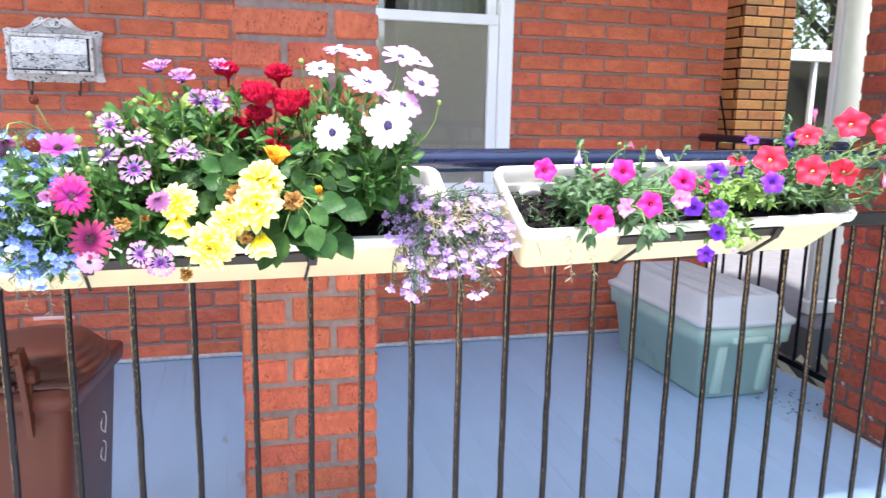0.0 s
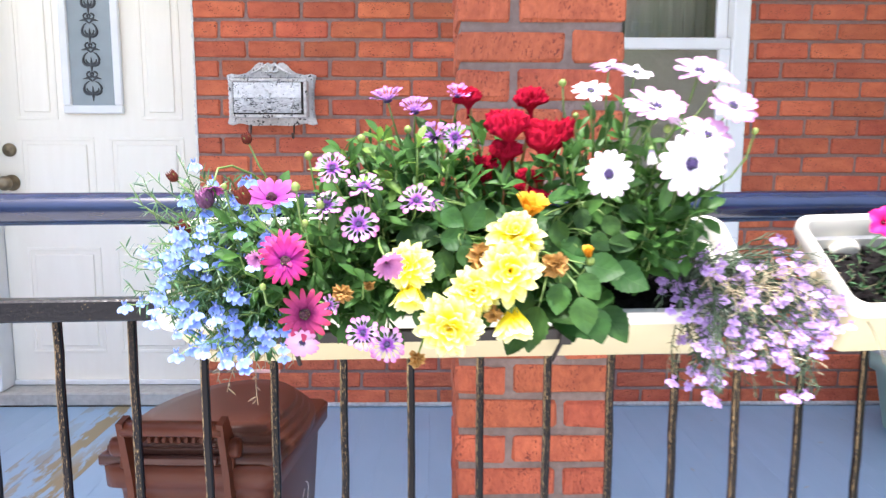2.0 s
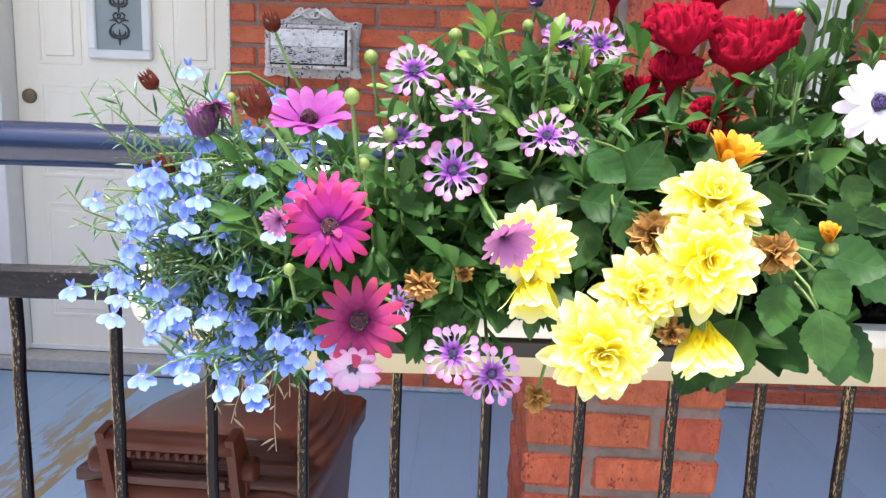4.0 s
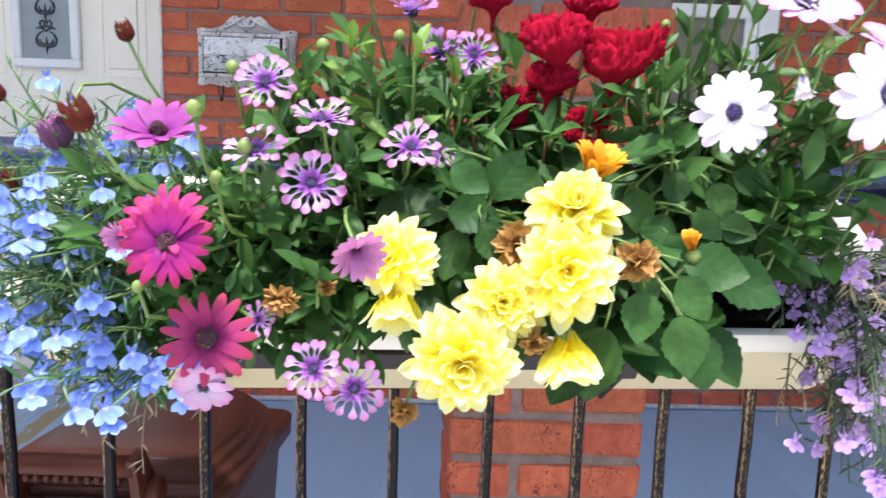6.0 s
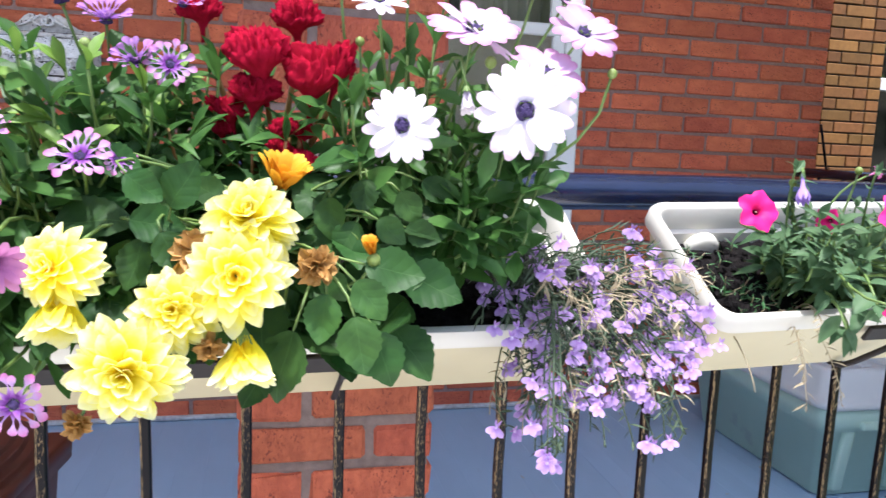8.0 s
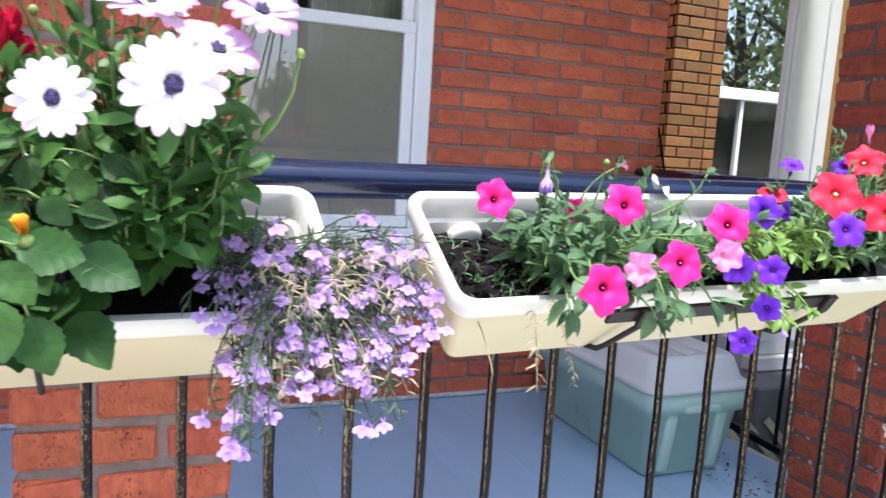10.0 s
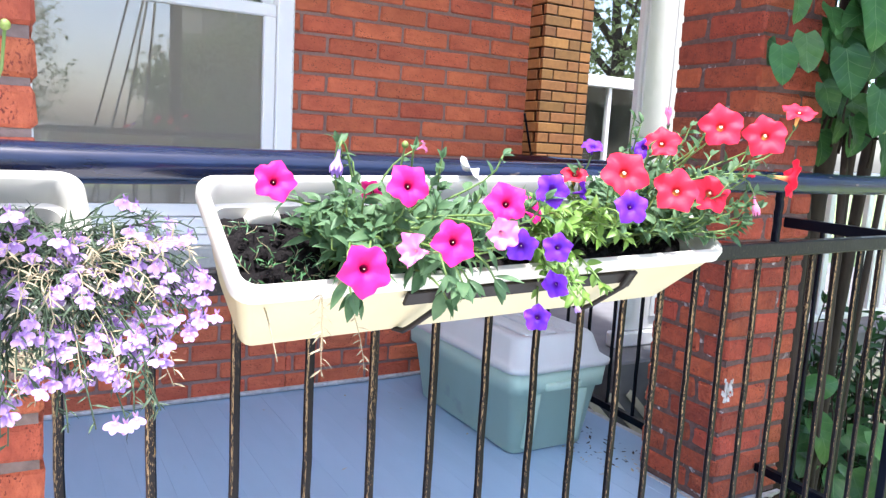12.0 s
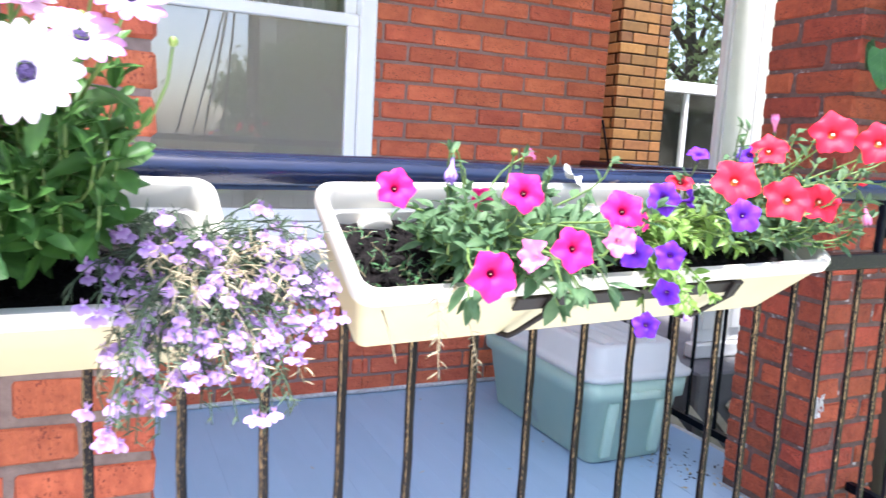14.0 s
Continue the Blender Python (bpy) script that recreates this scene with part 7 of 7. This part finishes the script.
pl.flower([petunia_mesh("flower", P_PALEPET, 21, 0.2, 0.3)], (1.154, 1.100, 0.984), 0.018, (0.1, -0.2, -0.95), None, C_PET, label="wilted pale pink flower")
pl.flower([petunia_mesh("flower", P_PALEPET, 22, 0.2, 0.3)], (1.045, 1.17, 1.085), 0.016, (-0.2, -0.1, 0.95), None, C_PET, label="closed pink flower")
for i in range(64):
    pl.shoot((rnd(0.86, 1.13), rnd(1.07, 1.18), rnd(0.95, 1.02)), 10, 0.020, root=soil2(rnd(0.92, 1.07), rnd(-0.03, 0.03)))
for i in range(14):
    pl.shoot((rnd(0.95, 1.18), rnd(1.12, 1.19), rnd(1.03, 1.085)), 8, 0.018, root=soil2(rnd(0.95, 1.05), 0.02))
for i in range(6):
    pl.shoot((rnd(1.10, 1.20), rnd(1.10, 1.15), rnd(0.97, 1.05)), 6, 0.020, root=soil2(1.05, 0.0))
pl.done()

sprig = Plant("soil_sprigs", soil2(0.50, 0.0), "small withered sprigs and leaves on the bare soil", M_DARKLEAF, M_DRY, L_THIN + L_LANCE[:1])
for i in range(38):
    q = soil2(rnd(0.44, 0.56), rnd(-0.055, 0.05)) + Vector((0, 0, 0.006))
    pts = sprig.stem(q, q + Vector((rnd(-0.02, 0.02), rnd(-0.02, 0.01), rnd(0.004, 0.022))), None, 0.0005, n=4)
    sprig.leafy(pts, 5, 0.011, 0.2)
sprig.done()
v, f = leaf_data(0.034, 0.024, 0.5, -0.5, 7, "dahlia")
petal = tagged(link("fallen_petal", mesh_of([(x, y, z + 0.004 * math.sin(300 * x + 200 * y)) for x, y, z in v], f, "fallen_petal", M_VINYL), None), "crumpled white petal lying on the box rim", "petal")
petal.matrix_world = BOX2 @ pose(0.012, 0.083, 0.003, 0, 0, 80)
litter = Pile()
for i in range(60):
    q = (rnd(1.86, 2.06), rnd(2.05, 2.55), 0.0035) if i < 46 else (rnd(0.6, 1.8), rnd(1.9, 3.1), 0.0035)
    v, f = leaf_data(rnd(0.006, 0.022), rnd(0.004, 0.010), 0.3, -0.2, 3, "oval")
    litter.add(v, f, Matrix.Translation(q) @ Matrix.Rotation(rnd(0, 6.3), 4, "Z"))
crumbs_ = Pile()
for i in range(90):
    v, f = leaf_data(rnd(0.006, 0.02), rnd(0.004, 0.010), 0.4, -0.3, 3, "oval")
    crumbs_.add(v, f, Matrix.Translation((rnd(1.90, 2.12), rnd(2.12, 2.62), rnd(0.003, 0.009))) @ Matrix.Rotation(rnd(0, 6.3), 4, "Z"))
tagged(link("dark_litter", crumbs_.mesh("dark_litter"), M_BARK), "dark leaf mould in the corner behind the column", "litter", kind="stuff")
tagged(link("leaf_litter", litter.mesh("leaf_litter"), M_DRY), "scattered dry leaf scraps on the porch floor", "litter", kind="stuff")

# ---- climbing vine by the brick column ----
vine = Plant("climbing_vine", (2.56, 1.98, GROUND), "leafy climbing vine with grey twisted trunks and heart-shaped leaves", M_VINELEAF, M_BARK)
heart = []
for k in range(4):
    v, f = leaf_data(1, 0.92, (0.18, 0.25, 0.34, 0.22)[k], (0.10, 0.22, 0.34, 0.45)[k], 12, "heart")
    v = [(x, y - 0.10 * (1 - min(1, y * 6)) * min(1, abs(x) * 4), z + 0.03 * math.sin(8 * y + 5 * x + k)) for x, y, z in v]
    heart.append(mesh_of(v, f, "leaf", M_HEARTLEAF))
for x, y, r, lean, ph in ((2.52, 1.93, 0.034, -0.02, 0.0), (2.67, 2.02, 0.040, 0.03, 1.3), (2.88, 2.0, 0.020, 0.02, 2.1), (2.60, 1.86, 0.011, -0.05, 4.0), (2.76, 1.94, 0.014, 0.0, 0.7), (2.80, 1.88, 0.010, 0.03, 1.9)):
    p = Pile()
    p.tube([(x + lean * z + 0.025 * math.sin(z * 3 + ph), y + 0.03 * math.sin(z * 2.1 + ph), z) for z in np.linspace(GROUND, 2.4, 26)], [r * (1.15 - 0.16 * i / 25 + 0.10 * math.sin(i * 1.9 + ph)) for i in range(26)], 10)
    t = link("trunk", p.mesh("trunk"), M_BARK, vine.ob)
    t.matrix_local = vine.inv
for x, y, z, s in ((2.07, 1.70, 1.375, 0.135), (1.99, 1.71, 1.335, 0.125), (2.19, 1.66, 1.345, 0.165), (2.30, 1.62, 1.245, 0.165), (2.22, 1.68, 1.44, 0.14), (2.20, 1.72, 1.26, 0.125), (2.22, 1.62, 1.49, 0.18), (2.42, 1.66, 1.13, 0.15), (2.26, 1.66, 1.17, 0.12), (2.36, 1.60, 1.20, 0.13), (2.16, 1.70, 1.40, 0.11), (2.05, 1.72, 1.49, 0.11), (2.33, 1.66, 1.40, 0.16), (2.38, 1.62, 1.33, 0.16), (2.46, 1.66, 1.26, 0.15)):
    big_leaf(vine, (x, y, z), (rnd(-0.5, 0.35), -0.3, -0.9), s * 0.80, (-0.35, -0.85, 0.35), heart, 0.3)
    big_leaf(vine, (x + rnd(0.03, 0.10), y + rnd(0.0, 0.05), z + rnd(-0.04, 0.06)), (rnd(-0.9, 0.7), -0.3, rnd(-0.9, -0.1)), s * 0.72, (-0.35, -0.85, 0.4), heart, 0.4)
for i in range(60):
    big_leaf(vine, (rnd(2.38, 3.1), rnd(1.62, 2.0), rnd(1.10, 2.0)), (rnd(-0.5, 0.5), -0.3, -0.9), rnd(0.10, 0.14), (-0.3, -0.85, 0.4), heart, 0.45)
for i in range(60):
    big_leaf(vine, (rnd(2.16, 2.62), rnd(1.62, 1.76), rnd(1.40, 2.1)), (rnd(-0.9, 0.9), -0.4, rnd(-0.95, 0.0)), rnd(0.10, 0.135), (-0.3, -0.8, 0.5), heart, 0.45)
for i in range(24):
    big_leaf(vine, (rnd(2.55, 3.3), rnd(1.55, 2.1), rnd(-0.35, 0.26)), (rnd(-0.7, 0.7), -0.5, rnd(-0.7, 0.4)), rnd(0.09, 0.15), (-0.3, -0.6, 0.7), heart, 0.35)
for x, y, z, s in ((2.47, 1.60, 0.25, 0.15), (2.56, 1.62, 0.14, 0.14), (2.40, 1.66, 0.10, 0.11), (2.62, 1.56, 0.30, 0.13)):
    big_leaf(vine, (x, y, z), (rnd(-0.5, 0.5), -0.4, -0.4), s, (-0.3, -0.7, 0.6), heart, 0.2)
shade_canopy = [leaf_data(0.15, 0.14, 0.28, 0.3, 5, "heart")]
# overhead leaves added to shade the trunks below
for i in range(900):
    p = Vector((rnd(2.3, 4.0), rnd(0.95, 1.95), rnd(1.85, 2.75)))
    m = aim(p, (rnd(-0.5, 0.5), -0.4, 0.8), rnd(0, 6.3), rnd(0.8, 1.3))
    vine.foliage.add(*shade_canopy[0], vine.inv @ m)
# more added leaves, placed to keep sun off the neighbour's pickets
for i in range(420):
    p = Vector((rnd(2.95, 4.3), rnd(1.9, 2.5), rnd(1.95, 2.75)))
    vine.foliage.add(*shade_canopy[0], vine.inv @ aim(p, (rnd(-0.5, 0.5), -0.4, 0.8), rnd(0, 6.3), rnd(0.8, 1.3)))
for i in range(16):
    vine.stem((rnd(2.5, 2.7), rnd(1.85, 1.98), rnd(0.9, 1.3)), (rnd(2.36, 2.6), rnd(1.70, 1.78), rnd(1.1, 1.6)), None, 0.004)
vine.done()

bush = Plant("garden_bush", (3.0, 2.2, GROUND), "dense dark green bush behind the vine trunks", M_BUSHLEAF, M_BARK, L_OVAL)
for i in range(150):
    tip = Vector((rnd(2.62, 4.2), rnd(2.12, 2.5), rnd(-0.40, 0.42)))
    bush.shoot(tip, 9, 0.075, root=(tip.x + rnd(-0.1, 0.1), tip.y, GROUND), r=0.004)
bush.done()

# ---- the neighbour's porch front: lattice and white pickets ----
lat = thing("lattice_panel", pose(2.44, 2.60, GROUND), "white wooden lattice below the neighbour's porch", "lattice")
for k in range(26):
    for s, yy in ((1, 0.0), (-1, 0.008)):
        ob = part("lath", box(-0.016, 0.016, -0.004, 0.003, -0.45, 0.45, 0.001), M_CREAM, lat, smooth=False)
        ob.matrix_local = pose(0.13 + 0.11 * k, yy, 0.17, 0, 45 * s, 0)
pk = thing("picket_railing", pose(2.86, 2.68, 0.17), "white wooden picket railing on the neighbour's porch", "railing")
solid("top_rail", 0, 3.4, -0.03, 0.03, 0.78, 0.83, M_WHITE, pk, 0.006)
solid("bottom_rail", 0, 3.4, -0.02, 0.02, 0.06, 0.10, M_WHITE, pk, 0.004)
for x in (0.03, 1.7, 3.37):
    solid("newel", x - 0.03, x + 0.03, -0.035, 0.035, 0.0, 0.86, M_WHITE, pk, 0.004)
for k in range(30):
    solid("picket", 0.06 + 0.11 * k, 0.10 + 0.11 * k, -0.015, 0.015, 0.101, 0.779, M_WHITE, pk, 0.003)

# ---- trees and houses across the street ----


def tree(x, y, h, spread, seed, label):
    rg = random.Random(seed)
    t = thing("tree", pose(x, y, GROUND), label, "tree", "street trees")
    p = Pile()
    p.tube([(0.15 * math.sin(i * 0.9 + seed), 0.1 * math.cos(i + seed), h * 0.62 * i / 8) for i in range(9)], [0.26 * h / 9 * (1.25 - 0.11 * i) for i in range(9)], 10)
    for k in range(9):
        a = 2.4 * k + seed
        z0 = h * (0.16 + 0.04 * k)
        p.tube([(0, 0, z0), (math.cos(a) * spread * 0.4, math.sin(a) * spread * 0.4, z0 + h * 0.12), (math.cos(a) * spread * 0.8, math.sin(a) * spread * 0.8, z0 + h * 0.2)], [0.09, 0.06, 0.02], 6)
    link("trunk", p.mesh("trunk"), M_BARK, t)
    c = Pile()
    v, f = leaf_data(1, 0.6, 0.3, 0.3, 2, "oval")
    for k in range(95):
        a, e = rg.uniform(0, 6.3), rg.uniform(-0.9, 1.5)
        q = rg.uniform(0.45, 1.0)
        o = Vector((math.cos(a) * math.cos(e) * spread * q, math.sin(a) * math.cos(e) * spread * q, h * 0.52 + math.sin(e) * h * 0.42 * q))
        for j in range(90):
            d = Vector((rg.gauss(0, 1), rg.gauss(0, 1), rg.gauss(0, 1)))
            m = aim(o + d * spread * 0.13, (rg.uniform(-1, 1), rg.uniform(-1, 1), rg.uniform(-1, 1)), rg.uniform(0, 6), rg.uniform(0.08, 0.17))
            c.add(v, f, m)
    tagged(link("crown", c.mesh("crown"), M_TREELEAF, t, smooth=False), kind="stuff")


tree(-6.5, -5.6, 7.5, 2.2, 1, "leafy street tree at the kerb")
tree(-0.6, -15.5, 6.2, 2.0, 7, "leafy street tree across the road")
tree(6.6, -12.9, 6.0, 2.2, 8, "leafy street tree across the road")
tree(-4.2, -15.2, 7.0, 2.4, 2, "leafy street tree across the road")
tree(4.0, -13.2, 3.7, 1.3, 11, "young leafy street tree across the road")
tree(5.6, -13.6, 4.2, 1.5, 12, "young leafy street tree across the road")
tree(9.5, -13.8, 10.0, 3.4, 3, "leafy street tree across the road")
tree(-9.5, -14.2, 10.0, 3.5, 4, "leafy street tree across the road")
tree(11.0, -3.2, 7.5, 2.6, 9, "leafy street tree at the kerb")
tree(9.5, 1.5, 8.0, 2.6, 5, "leafy garden tree beside the house next door")
tree(12.5, 5.5, 9.0, 3.0, 6, "leafy garden tree beside the house next door")


def house(x, y, w, h, label, siding=M_HOUSE):
    t = thing("house", pose(x, y, GROUND), label, "house", "houses across the street")
    solid("wall", -w / 2, w / 2, -4, 0, 0, h, siding, t)
    bm = bmesh.new()
    vs = [bm.verts.new(c) for c in ((-w / 2 - 0.3, 0.4, h), (w / 2 + 0.3, 0.4, h), (w / 2 + 0.3, -4.4, h), (-w / 2 - 0.3, -4.4, h), (-w / 2 - 0.3, -2, h + 2.2), (w / 2 + 0.3, -2, h + 2.2))]
    for f in ((0, 1, 5, 4), (2, 3, 4, 5), (1, 2, 5), (3, 0, 4), (3, 2, 1, 0)):
        bm.faces.new([vs[i] for i in f])
    part("roof", bm, M_SHINGLE, t, smooth=False)
    for i in range(3):
        for z in (1.2, 3.9):
            xx = -w / 2 + w * (i + 0.5) / 3
            wd = solid("window", xx - 0.5, xx + 0.5, 0.001, 0.05, z, z + 1.4, M_VINYL, t)
            solid("pane", xx - 0.43, xx + 0.43, 0.051, 0.06, z + 0.07, z + 1.33, M_FROST, wd)


house(-12.5, -17.5, 8, 6.0, "pale two-storey house across the street")
house(9.2, -16.5, 8.4, 6.4, "beige brick two-storey house across the street", M_BEIGE)
house(15.5, -17.5, 8, 6.0, "pale two-storey house across the street")

pole = thing("utility_pole", pose(2.1, -4.35, GROUND + 0.03), "grey wooden utility pole with slack cables at the kerb", "utility pole")
tube_obj("shaft", [(0, 0, 0), (0.02, 0, 3.5), (0.05, 0, 7.5)], [0.085, 0.075, 0.06], M_BARK, pole, sides=12)
for k, (dx, dy) in enumerate(((-1.15, 0.1), (-0.9, 0.05), (-1.35, 0.0), (-0.55, 0.1))):
    tube_obj("cable", [(dx * (1 - u) ** 1.25, dy * (1 - u), 0.002 + (5.2 + 0.4 * k) * u) for u in (i / 10 for i in range(11))], 0.016, M_BLACK, pole, sides=6)

# ---- pieces of walls and floor ----
for w_, a_, b_, z0_, z1_, s_ in ((w1, -3.2, DOOR_L, 0.0, 3.1, 0.05), (w2, DOOR_R, WIN_L, 0.0, 3.1, 0.11), (w3, WIN_L, WIN_R, 0.0, 0.52, 0.03), (w4, WIN_R, WALL_R, 0.0, 3.1, 0.07),
                                (w5, DOOR_L, DOOR_R, 2.14, 3.1, 0.0), (w6, WIN_L, WIN_R, 2.05, 3.1, 0.0)):
    brick_field(w_, a_, b_, z0_, z1_, WALL, COURSE, PITCH, 0.0125, M_BRICK, s_, tag=int(s_ * 100))

PLANK = 0.089
cache_p = []
for k in range(4):
    bm = box(-PLANK / 2 + 0.0001, PLANK / 2 - 0.0001, 1.10, WALL + 0.006, -0.02, 0.0, 0.0003)
    me = bpy.data.meshes.new("plank")
    bm.to_mesh(me)
    bm.free()
    me.materials.append(M_FLOOR)
    cache_p.append(me)
worn = cache_p[0].copy()
worn.materials[0] = M_FLOORWORN
x = -2.75 + PLANK / 2
while x < 2.26:
    ob = new("plank", worn if -1.46 < x < -1.24 else cache_p[random.randrange(4)])
    ob.parent = deck
    ob.location = (x, 0, rnd(-0.0005, 0.0))
    x += PLANK
